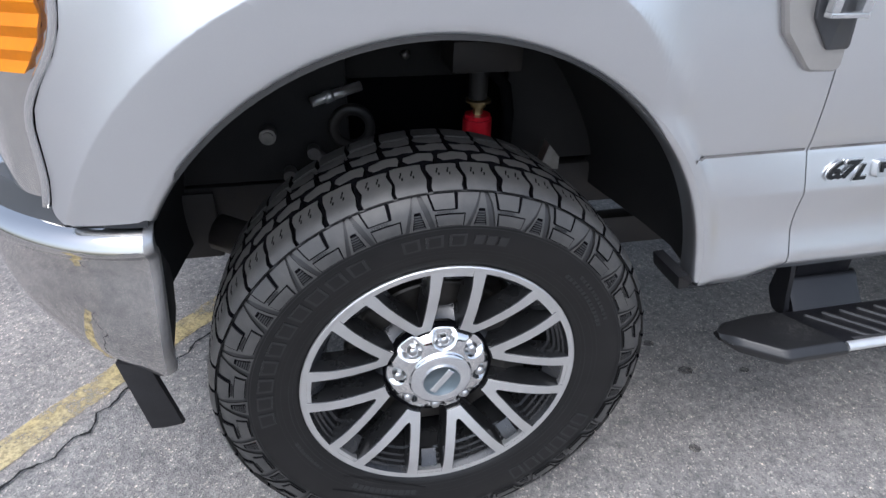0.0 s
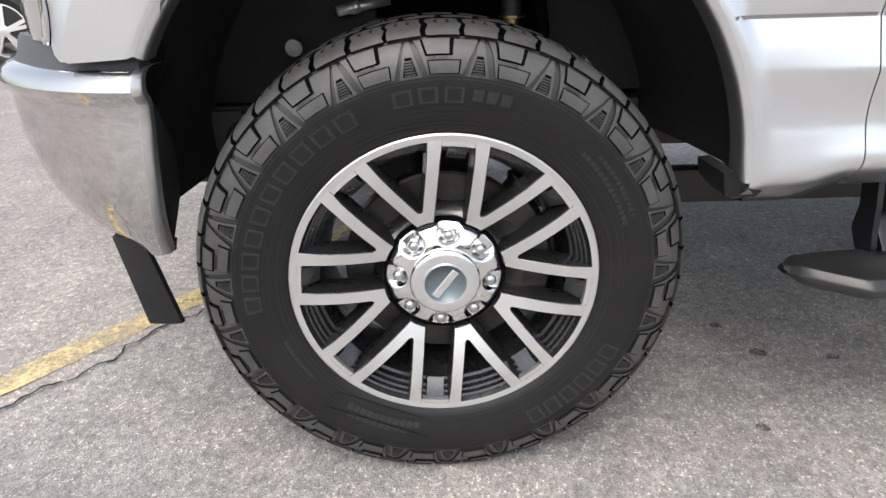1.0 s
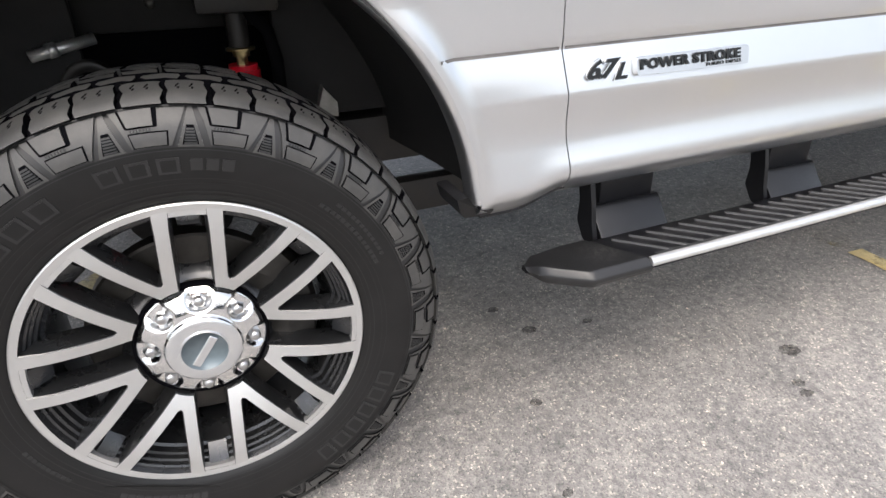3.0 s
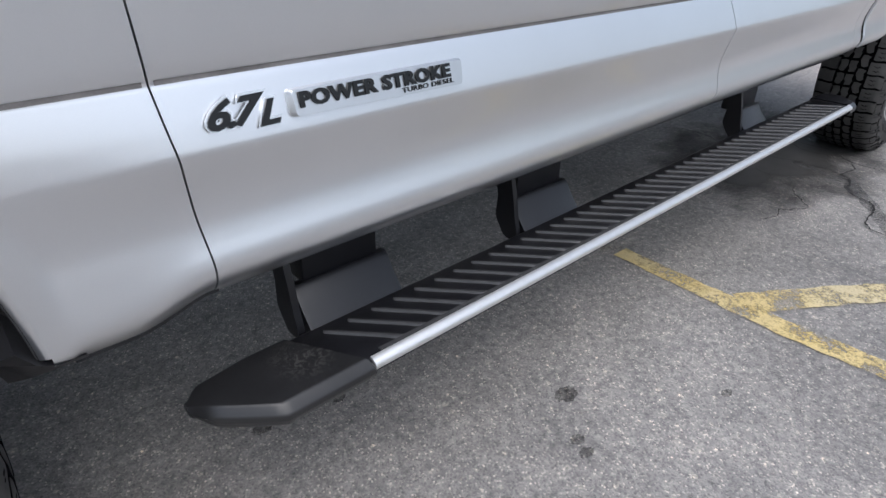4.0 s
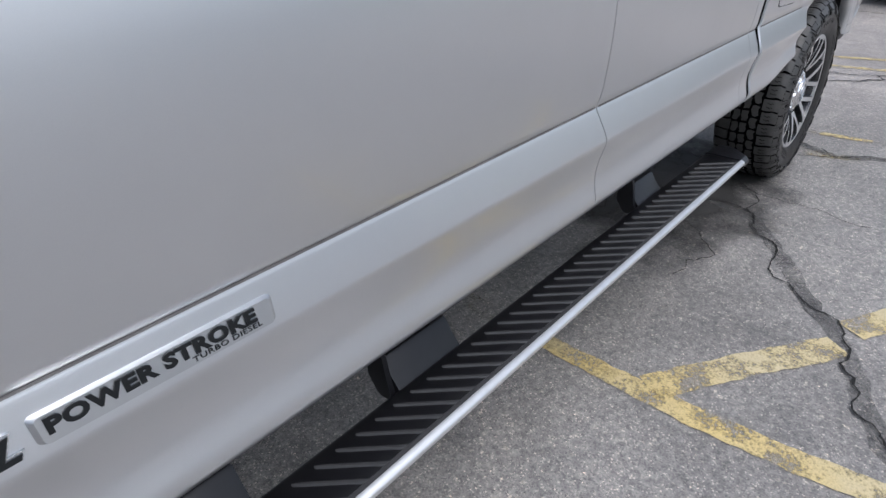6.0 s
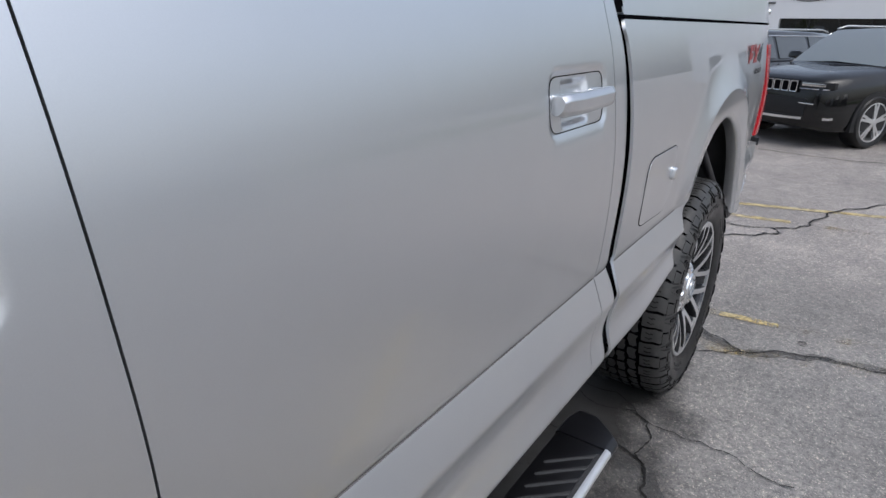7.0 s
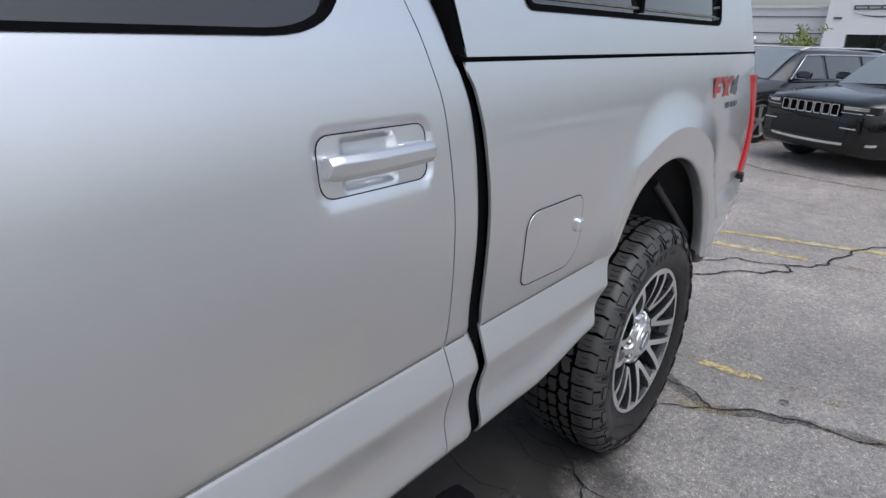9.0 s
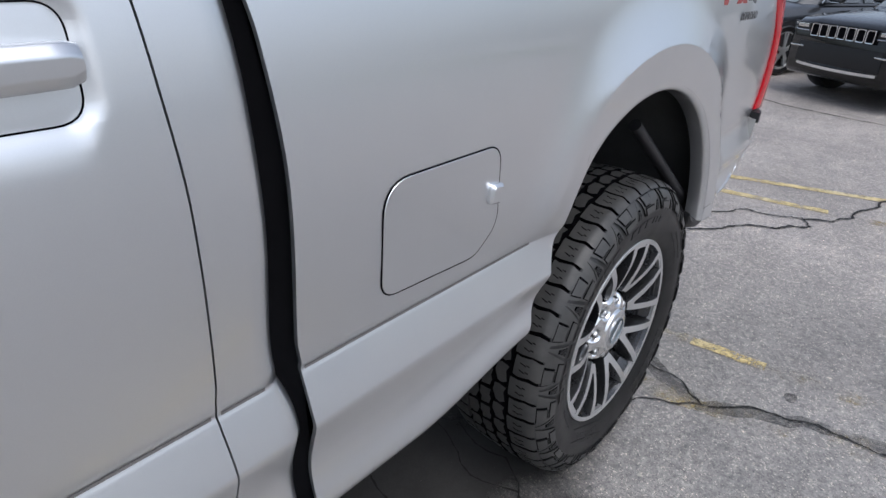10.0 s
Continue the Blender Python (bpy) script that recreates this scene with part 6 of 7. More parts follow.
# ---- bed cap ----
cap = new("bed_cap")
cap.parent = truck
tagged(cap, "silver fibreglass bed cap with dark side windows")
CAP_END = curve_of([(1.42, 4.940), (1.50, 4.912), (1.60, 4.875), (1.75, 4.805), (1.95, 4.67)])
CAP_START = curve_of([(1.40, 3.044), (1.42, 3.040), (1.50, 3.020), (1.60, 2.985), (1.75, 2.92), (1.95, 2.85)])


def cap_y(z):
    return 0.050 + 0.16 * max(0, z - 1.41) + 0.10 * max(0, z - 1.80)


def cap_side(far):
    bm = bmesh.new()
    zs = sorted(set(span(1.4085, 1.95, 0.05) + span(1.48, 1.54, 0.01) + span(1.80, 1.86, 0.01)))
    us = span(0, 1, 0.01)
    def inside(x, z):
        return 3.255 < x < 4.46 and 1.505 < z < 1.835
    grid = [[bm.verts.new((CAP_START(z) + (CAP_END(z) - CAP_START(z)) * u, cap_y(z) + 0.22 * max(0, u - 0.93) ** 1.3, z)) for u in us] for z in zs]
    for a, b in zip(grid, grid[1:]):
        for i in range(len(us) - 1):
            c = (a[i].co + b[i + 1].co) / 2
            if not inside(c.x, c.z):
                bm.faces.new((a[i], a[i + 1], b[i + 1], b[i]))
    skirt(bm, 0.035)
    return part("cap_side", mirrored(bm, WIDE) if far else bm, SILVER, cap, sharp=60)


cap_near = cap_side(False)
cap_side(True)
bm = bmesh.new()
win = rounded([(3.245, 1.500), (4.465, 1.500), (4.475, 1.84), (3.225, 1.84)], [0.03, 0.03, 0.04, 0.04], 6)
plate(bm, win, lambda x, z: cap_y(z) + 0.010, 0.0, 0.005)
part("cap_window", bm, GLASS, cap, "dark tinted sliding window", sharp=30)
bm = bmesh.new()
ribbon(bm, win, lambda x, z: cap_y(z), -0.004, 0.013, 0.03)
box(bm, 3.795, 3.812, cap_y(1.51) - 0.001, cap_y(1.6) + 0.02, 1.51, 1.60)
part("cap_window_frame", bm, SEAL, cap, "black window frame", sharp=40)
bm = bmesh.new()
box(bm, 3.27, 4.44, cap_y(1.54) + 0.002, cap_y(1.54) + 0.009, 1.518, 1.524)
part("cap_window_rail", bm, STEEL, cap, "grey slider rail", smooth=False)
bm = bmesh.new()
loft(bm, [[(x, y, z) for y, z in ((cap_y(1.95), 1.95), (0.22, 1.985), (0.6, 2.01), (1.43, 2.01), (1.81, 1.985), (WIDE - cap_y(1.95), 1.95))] for x in (2.80, 3.2, 4.0, 4.70)], False, False)
part("cap_roof", bm, SILVER, cap)
bm = bmesh.new()
loft(bm, [[(CAP_START(z), cap_y(z), z), (CAP_START(z), WIDE - cap_y(z), z)] for z in (1.42, 1.6, 1.95)], False, False)
part("cap_front", bm, SEAL, cap, "dark front wall of the cap")
bm = bmesh.new()
loft(bm, [[(CAP_END(z), cap_y(z) + 0.012, z), (CAP_END(z), WIDE - cap_y(z) - 0.012, z)] for z in (1.42, 1.6, 1.95)], False, False)
part("cap_door", bm, GLASS, cap, "dark rear window of the cap")
bm = bmesh.new()
loft(bm, [[(x, flank(x, 1.400) + dy, z) for dy, z in ((-0.001, 1.4005), (-0.001, 1.4080), (0.03, 1.4080), (0.03, 1.4005))] for x in span(3.03, 4.99, 0.1)], True, True)
part("cap_gasket", bm, GAP, cap, "thin dark gasket under the cap", smooth=False)
bm = bmesh.new()
rings = []
for z in span(1.412, 1.62, 0.02):
    x = CAP_START(z)
    rings.append([(x - 0.020, cap_y(z) + 0.035, z), (x - 0.006, cap_y(z) + 0.006, z), (x + 0.004, cap_y(z) + 0.001, z), (x + 0.004, cap_y(z) + 0.06, z), (x - 0.020, cap_y(z) + 0.06, z)])
loft(bm, rings, True, True)
part("cap_seal", bm, SEAL, cap, "black bulb seal against the cab", sharp=50)
bm = bmesh.new()
tube(bm, [(4.955, cap_y(1.455) + 0.02, 1.455), (4.955, cap_y(1.455) + 0.004, 1.455)], 0.012, 14)
part("cap_lock", bm, CHROME, cap, "small round lock")

# ---- ground ----
bm = bmesh.new()
xs = sorted(set([-400, -120, -40, -14] + [float(v) for v in range(-8, 17, 1)] + [24, 45, 120, 400]))
ys = sorted(set([-400, -120, -40, -14] + [float(v) for v in range(-6, 9, 1)] + [16, 45, 120, 400]))
grid = [[bm.verts.new((x, y, 0.0)) for x in xs] for y in ys]
for a, b in zip(grid, grid[1:]):
    for i in range(len(xs) - 1):
        bm.faces.new((a[i], a[i + 1], b[i + 1], b[i]))
tagged(part("ground", bm, ASPHALT), "grey weathered asphalt of a car park with pale grit", "ground", kind="structure")


def strip(bm, pts, width, z, ragged=0.0, seed=1, fine=0.03):
    """A flat band on the ground along points, with ragged edges."""
    rnd = random.Random(seed)
    line = []
    for (x0, y0), (x1, y1) in zip(pts, pts[1:]):
        k = max(1, int(math.hypot(x1 - x0, y1 - y0) / fine))
        line += [(x0 + (x1 - x0) * i / k, y0 + (y1 - y0) * i / k) for i in range(k)]
    line.append(pts[-1])
    left, right = [], []
    for i, (x, y) in enumerate(line):
        a, b = line[max(0, i - 1)], line[min(len(line) - 1, i + 1)]
        tx, ty = b[0] - a[0], b[1] - a[1]
        ln = math.hypot(tx, ty) or 1
        w0, w1 = width / 2 + rnd.uniform(-ragged, ragged), width / 2 + rnd.uniform(-ragged, ragged)
        left.append(bm.verts.new((x - ty / ln * w0, y + tx / ln * w0, z)))
        right.append(bm.verts.new((x + ty / ln * w1, y - tx / ln * w1, z)))
    for i in range(len(line) - 1):
        bm.faces.new((left[i], left[i + 1], right[i + 1], right[i]))


def jagged(pts, amount, seed):
    """Breaks a line into small crooked steps."""
    rnd = random.Random(seed)
    for _ in range(3):
        out = [pts[0]]
        for (x0, y0), (x1, y1) in zip(pts, pts[1:]):
            ln = math.hypot(x1 - x0, y1 - y0)
            if ln > 0.04:
                o = rnd.uniform(-amount, amount) * ln
                out.append(((x0 + x1) / 2 - (y1 - y0) / ln * o, (y0 + y1) / 2 + (x1 - x0) / ln * o))
            out.append((x1, y1))
        pts = out
    return pts


def painted_line(pts, width, m, label, seed, z=0.004):
    bm = bmesh.new()
    strip(bm, pts, width, z, 0.004, seed)
    tagged(part("painted_line", bm, m, smooth=False), label, "road marking", kind="structure")


worn_label = "worn yellow parking line painted on the asphalt"
painted_line([(-1.55, -0.20), (-1.09, 0.325), (-0.735, 0.745), (-0.40, 1.14), (0.3, 1.97)], 0.088, YELLOW_PALE, "bleached yellow parking line beside a joint", 3)
painted_line([(2.175, 0.75), (2.148, 0.27)], 0.085, YELLOW_FADED, "faded yellow parking line", 44)
painted_line([(2.148, 0.27), (2.138, -0.057)], 0.075, YELLOW_PALE, "pale worn yellow parking line", 45)
painted_line([(2.139, -0.055), (2.135, -0.28), (2.150, -0.55), (2.190, -0.80), (2.26, -1.6)], 0.085, YELLOW, worn_label, 4)
painted_line([(2.160, -0.150), (2.45, -0.335), (2.73, -0.530)], 0.10, YELLOW, worn_label, 5, 0.0055)
painted_line([(2.845, -0.540), (3.05, -0.655), (3.9, -1.20)], 0.10, YELLOW, worn_label, 6)
painted_line([(4.885, 0.30), (4.900, -0.05), (4.915, -0.24), (4.95, -0.75), (5.02, -1.6)], 0.075, YELLOW_FADED, "faded yellow parking line", 7)
painted_line([(4.893, 0.02), (4.912, -0.25)], 0.055, YELLOW, worn_label, 8, 0.0055)
painted_line([(4.47, 0.20), (4.55, -0.20), (4.73, -0.75)], 0.10, YELLOW_FADED, "faded yellow parking line", 9)
painted_line([(6.92, 1.40), (7.13, 0.59), (7.42, -0.49), (7.75, -1.7)], 0.075, YELLOW_PALE, worn_label, 10)
painted_line([(6.62, 1.20), (6.775, 0.56), (6.87, -0.08)], 0.075, YELLOW_PALE, worn_label, 11)
painted_line([(6.89, -0.24), (6.88, -0.45), (6.93, -0.8)], 0.085, YELLOW_FADED, "faded yellow parking line", 12)


def crack(pts, width, seed, tar=0.0, amount=0.16):
    line = jagged(pts, amount, seed)
    if tar:
        bm = bmesh.new()
        strip(bm, pts, tar, 0.0026, 0.012, seed, 0.05)
        tagged(part("crack_sealer", bm, TAR, smooth=False), "dark band of old sealer beside a crack", "sealer", kind="structure")
    bm = bmesh.new()
    strip(bm, line, width, 0.0068, width * 0.42, seed, 0.012)
    tagged(part("crack", bm, CRACK, smooth=False), "thin dark crack in the asphalt", "crack", kind="structure")


crack([(-1.5, -0.28), (-1.03, 0.238), (-0.90, 0.368), (-0.77, 0.58), (-0.69, 0.657), (-0.45, 0.96), (0.2, 1.7)], 0.0065, 21, amount=0.24)
crack([(3.564, 0.224), (3.472, -0.04), (3.242, -0.20), (2.894, -0.425), (2.765, -0.537), (2.535, -0.626), (2.344, -0.721), (2.0, -1.0)], 0.0065, 22, 0.06, 0.2)
crack([(3.90, 0.40), (3.762, 0.037), (3.56, 0.02), (3.472, -0.04)], 0.005, 23)
crack([(3.52, 0.9), (3.564, 0.224)], 0.005, 24)
crack([(4.70, 0.16), (4.614, 0.042), (4.53, -0.146), (4.68, -0.429), (4.754, -0.747), (4.95, -1.5)], 0.008, 25, 0.06)
crack([(4.53, -0.146), (4.45, -0.02), (4.30, 0.06)], 0.006, 26)
crack([(5.6, 0.80), (5.985, 0.45), (6.35, 0.08), (6.52, -0.05), (6.62, 0.01), (7.155, -0.287), (7.59, -0.478), (8.3, -0.9)], 0.015, 27)
crack([(6.2, 0.75), (6.55, 0.30), (6.64, 0.01)], 0.012, 28)
crack([(10.9, 3.2), (10.16, 1.116), (9.82, -0.28), (9.5, -1.6)], 0.020, 29)
crack([(3.30, 0.30), (3.22, 0.10), (3.05, -0.02), (2.8, 0.05)], 0.004, 30)
crack([(3.85, 0.45), (3.80, 0.10), (3.76, -0.15), (3.70, -0.45)], 0.004, 31)


def blot(x, y, r, seed, stretch=1.0):
    rnd = random.Random(seed)
    bm = bmesh.new()
    n = 22
    vs = [bm.verts.new((x + r * stretch * math.cos(2 * math.pi * k / n) * rnd.uniform(0.75, 1.15), y + r * math.sin(2 * math.pi * k / n) * rnd.uniform(0.75, 1.15), 0.0022)) for k in range(n)]
    bm.faces.new(vs)
    tagged(part("oil_and_shade_mark", bm, OIL, smooth=False), "small dark oil stain on the asphalt", "stain", kind="structure")


for i, (x, y, r) in enumerate(((0.840, 0.332, 0.018), (0.79, 0.47, 0.014), (1.446, -0.043, 0.024), (1.350, -0.150, 0.014), (1.335, -0.185, 0.014), (0.70, 0.06, 0.013), (1.02, 0.30, 0.012),
                               (0.34, -0.30, 0.012), (0.62, -0.20, 0.010), (4.79, -0.365, 0.022), (1.75, -0.30, 0.012), (-1.0, 0.02, 0.012))):
    blot(x, y, r, 40 + i, 1.4)

# the truck's shade by the rear wheel, painted broad and dark over an old stain
STAIN_SHADE = mat("stain_and_truck_shade", (0.045, 0.043, 0.041), 0.7, 0, var=0.3, var_scale=8, grain=0.3, grain_scale=240)
dn, dl = STAIN_SHADE.node_tree.nodes, STAIN_SHADE.node_tree.links
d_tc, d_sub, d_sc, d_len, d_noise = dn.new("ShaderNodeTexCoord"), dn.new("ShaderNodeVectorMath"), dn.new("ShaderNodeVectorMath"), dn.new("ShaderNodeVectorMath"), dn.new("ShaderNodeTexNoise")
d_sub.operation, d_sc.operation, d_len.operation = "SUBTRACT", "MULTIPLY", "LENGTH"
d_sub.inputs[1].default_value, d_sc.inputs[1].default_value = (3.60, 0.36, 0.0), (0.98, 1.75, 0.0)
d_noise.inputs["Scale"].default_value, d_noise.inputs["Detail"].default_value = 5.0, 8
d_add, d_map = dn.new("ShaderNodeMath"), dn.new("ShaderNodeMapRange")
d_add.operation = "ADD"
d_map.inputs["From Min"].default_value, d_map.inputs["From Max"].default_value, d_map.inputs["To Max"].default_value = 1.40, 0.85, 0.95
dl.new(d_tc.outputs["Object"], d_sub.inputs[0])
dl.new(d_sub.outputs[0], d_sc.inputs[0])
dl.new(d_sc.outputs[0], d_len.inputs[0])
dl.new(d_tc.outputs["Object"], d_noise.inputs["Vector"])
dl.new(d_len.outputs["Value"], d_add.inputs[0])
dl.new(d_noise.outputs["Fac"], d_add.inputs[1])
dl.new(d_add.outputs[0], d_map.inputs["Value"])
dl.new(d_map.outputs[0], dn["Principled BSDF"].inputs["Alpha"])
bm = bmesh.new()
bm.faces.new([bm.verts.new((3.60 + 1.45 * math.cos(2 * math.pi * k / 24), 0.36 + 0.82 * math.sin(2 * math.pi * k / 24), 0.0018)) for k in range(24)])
tagged(part("oil_and_shade_mark", bm, STAIN_SHADE, smooth=False), "broad dark patch on the asphalt: painted shade of the truck over an old stain", "stain", kind="structure")

# loose grit
rnd = random.Random(77)
verts, faces = [], []
for i in range(2600):
    x, y = rnd.uniform(-1.6, 5.5), rnd.uniform(-1.3, 0.5)
    s = rnd.uniform(0.0009, 0.0030)
    b = len(verts)
    for k in range(4):
        a = k * math.pi / 2 + rnd.uniform(-0.4, 0.4)
        verts.append((x + s * math.cos(a) * rnd.uniform(0.7, 1.3), y + s * math.sin(a) * rnd.uniform(0.7, 1.3), 0.0))
    verts.append((x, y, s * rnd.uniform(0.6, 1.1)))
    faces += [(b + k, b + (k + 1) % 4, b + 4) for k in range(4)]
me = bpy.data.meshes.new("grit")
me.from_pydata(verts, [], faces)
me.materials.append(mat("pale_grit", (0.30, 0.285, 0.265), 0.9, var=0.6, var_scale=90))
tagged(new("grit", me), "loose pale grit scattered over the asphalt", "grit", kind="stuff")

# ---- parked cars ----
CAR_BLACK = mat("black_car_paint", (0.003, 0.0033, 0.0036), 0.25, 0.0, 0.85, 0.02, spec=0.15, var=0.2, var_scale=3)
CAR_GREY = mat("dark_grey_car_paint", (0.026, 0.029, 0.034), 0.28, 0.5, 1.0, 0.02, var=0.2, var_scale=3)
CAR_GLASS = mat("car_glass", (0.20, 0.225, 0.23), 0.04, 0.0, 1.0, 0.0, spec=0.8)
CAR_SIDE_GLASS = mat("tinted_car_glass", (0.045, 0.052, 0.054), 0.04, 0.0, 1.0, 0.0, spec=0.6)
CAR_TRIM = mat("car_black_trim", (0.012, 0.012, 0.013), 0.5, var=0.2)


def car_wheel(car, x, y, r, out):
    w = new("wheel")
    w.parent = car
    w.matrix_basis = pose(x, y, r, 0, 0, 0 if out < 0 else 180)
    b = bmesh.new()
    lathe(b, [(r * 0.72, 0.0), (r * 0.76, 0.012), (r * 0.92, 0.014), (r * 0.985, -0.01), (r, -0.04), (r, -0.20), (r * 0.97, -0.23), (r * 0.72, -0.23)], 48)
    part("tyre", b, RUBBER, w, sharp=40)
    b = bmesh.new()
    lathe(b, [(r * 0.74, 0.004), (r * 0.70, 0.006), (r * 0.67, -0.02), (r * 0.60, -0.15), (0.001, -0.15)], 40)
    for k in range(5):
        a = 2 * math.pi * k / 5 + 0.3
        for da in (-0.12, 0.12):
            c, s = math.cos(a + da), math.sin(a + da)
            px, pz = -s * 0.018, c * 0.018
            q = [(0.05 * c + px, -0.015, 0.05 * s + pz), (0.05 * c - px, -0.015, 0.05 * s - pz), (r * 0.70 * c - px, 0.0, r * 0.70 * s - pz), (r * 0.70 * c + px, 0.0, r * 0.70 * s + pz)]
            loft(b, [q, [(u, v + 0.035, t) for u, v, t in q]], True, True)
    lathe(b, [(0.06, -0.03), (0.06, 0.012), (0.045, 0.018), (0.001, 0.018)], 20)
    part("rim", b, [MACHINED], w, sharp=40)


def suv(label, paint, height, where, group):
    """A parked sport utility car: x towards its tail, front at x = 0, y across, standing on z = 0."""
    car = thing("parked_suv", label, "car", where, group)
    H, W = height, 0.96
    b = bmesh.new()
    belt = H * 0.665
    def sec(x, hw, lo, hi, crown, tuck=0.04):
        half = [(hw - tuck, lo), (hw, lo + 0.12), (hw + 0.005, lo + 0.35 * (hi - lo)), (hw, hi - 0.16), (hw - 0.03, hi - 0.04), (hw - 0.10, hi + crown * 0.4), (hw * 0.55, hi + crown)]
        return [(x, -y, z) for y, z in half] + [(x, y, z) for y, z in reversed(half)]
    st = [(0.00, 0.74, 0.36, belt - 0.20, 0.01), (0.03, 0.80, 0.30, belt - 0.155, 0.015), (0.14, 0.88, 0.26, belt - 0.12, 0.03), (0.45, 0.945, 0.25, belt - 0.085, 0.045), (0.9, 0.955, 0.25, belt - 0.05, 0.05),
          (1.25, W, 0.25, belt - 0.01, 0.05), (1.7, W, 0.25, belt, 0.02), (2.6, W, 0.25, belt + 0.01, 0.0), (3.6, W, 0.25, belt + 0.015, 0.0), (4.5, 0.95, 0.28, belt + 0.02, 0.0), (4.85, 0.91, 0.34, belt, 0.0), (4.95, 0.84, 0.42, belt - 0.06, 0.0)]
    loft(b, [sec(*s) for s in st], True, True)
    part("body", b, paint, car, sharp=45)
    b = bmesh.new()
    def gh(x, hw0, hw1, lo, hi):
        return [(x, -hw0, lo), (x, -hw1 - 0.02, hi - 0.06), (x, -hw1 + 0.06, hi), (x, 0, hi + 0.025), (x, hw1 - 0.06, hi), (x, hw1 + 0.02, hi - 0.06), (x, hw0, lo)]
    roof = [(1.18, 0.80, 0.79, belt - 0.02, belt), (1.70, 0.90, 0.74, belt, belt + 0.62 * (H - belt)), (2.05, 0.92, 0.71, belt, H - 0.02), (2.6, 0.925, 0.71, belt, H), (3.8, 0.925, 0.71, belt, H - 0.01), (4.5, 0.90, 0.69, belt, H - 0.05), (4.85, 0.86, 0.70, belt, belt + 0.3 * (H - belt))]
    loft(b, [gh(*r) for r in roof], False, False)
    part("cabin", b, paint, car, sharp=45)
    b = bmesh.new()
    k = 0.62 * (H - belt)
    loft(b, [[(1.235, -0.74, belt + 0.035), (1.225, 0, belt + 0.07), (1.235, 0.74, belt + 0.035)], [(1.665, -0.69, belt + k + 0.012), (1.64, 0, belt + k + 0.05), (1.665, 0.69, belt + k + 0.012)], [(1.985, -0.64, H - 0.025), (1.965, 0, H + 0.010), (1.985, 0.64, H - 0.025)]], False, False)
    part("windscreen", b, CAR_GLASS, car, "pale reflecting windscreen")
    for s in (-1, 1):
        for x0, x1, t0, t1 in ((1.62, 2.42, 0.45, 0.0), (2.52, 3.42, 0.0, 0.0), (3.52, 4.45, 0.0, 0.28)):
            b = bmesh.new()
            lo, hi = belt + 0.04, H - 0.10
            yl, yh = 0.918, 0.752
            p = [(x0, s * (yl + 0.006), lo), (x1, s * (yl + 0.006), lo), (x1 - t1, s * (yh + 0.006), hi), (x0 + t0, s * (yh + 0.006), hi)]
            loft(b, [p, [(u, v - s * 0.02, t) for u, v, t in p]], True, True)
            part("side_window", b, CAR_SIDE_GLASS, car, smooth=False)
        b = bmesh.new()
        tube(b, [(1.55, s * 0.935, belt + 0.03), (2.02, s * 0.775, H - 0.085), (2.4, s * 0.762, H - 0.075), (4.1, s * 0.762, H - 0.085), (4.5, s * 0.86, belt + 0.05)], 0.010, 6)
        part("window_trim", b, CHROME, car)
        b = bmesh.new()
        tube(b, [(2.0, s * 0.66, H - 0.01), (2.2, s * 0.66, H + 0.035), (4.1, s * 0.66, H + 0.03), (4.3, s * 0.66, H - 0.01)], 0.016, 8)
        part("roof_rail", b, ALU, car)
        b = bmesh.new()
        shell = rounded([(-0.06, -0.065), (0.06, -0.065), (0.055, 0.065), (-0.035, 0.065)], 0.035, 4)
        loft(b, [[(1.68 + u * k, s * y, belt + 0.115 + v * k) for u, v in shell] for y, k in ((0.93, 0.45), (0.965, 0.80), (1.0, 0.97), (1.10, 1.0), (1.155, 0.88), (1.185, 0.55))], True, True)
        mirror = part("mirror", b, paint, car, sharp=50)
        b = bmesh.new()
        box(b, 1.618, 1.70, min(s * 0.97, s * 1.15), max(s * 0.97, s * 1.15), belt + 0.046, belt + 0.058, 0.004)
        part("mirror_trim", b, CHROME, mirror, sharp=40)
        # wheel opening and wheels
        for wx in (0.93, 3.93):
            b = bmesh.new()
            pts = [(0.43 * math.cos(a), 0.43 * math.sin(a)) for a in [math.pi * k / 16 for k in range(17)]]
            loft(b, [[(wx + u, s * 0.972, 0.36 + v) for u, v in pts] + [(wx - 0.43, s * 0.972, 0.25), (wx + 0.43, s * 0.972, 0.25)], [(wx + u, s * 0.90, 0.36 + v) for u, v in pts] + [(wx - 0.43, s * 0.90, 0.25), (wx + 0.43, s * 0.90, 0.25)]], True, True)
            part("wheel_arch", b, CAR_TRIM, car, smooth=False)
            car_wheel(car, wx, s * 0.975, 0.37, s)
        b = bmesh.new()
        box(b, 1.40, 3.45, s * 0.93 - 0.05, s * 0.93 + 0.05, 0.22, 0.36, 0.02)
        part("sill", b, CAR_TRIM, car, sharp=40)
        # lamps: a slim dark lens that wraps the corner, with two bright reflectors and a chrome blade under it
        zt = belt - 0.150
        def nose(y):
            """How far the nose has swept back at y."""
            return -0.026 + 0.020 * max(0.0, (y - 0.48) / 0.22) + 0.62 * max(0.0, y - 0.70) ** 1.1
        ys_l = span(0.49, 0.90, 0.03)
        def slat(name, lo, hi, out, m, y0, y1, label=""):
            b = bmesh.new()
            rings = []
            for y in ys_l:
                if y0 <= y <= y1:
                    x = nose(y) - out
                    rings.append([(x, s * y, zt + lo), (x - 0.004, s * y, zt + (lo + hi) / 2), (x, s * y, zt + hi), (x + 0.05, s * y, zt + hi), (x + 0.05, s * y, zt + lo)])
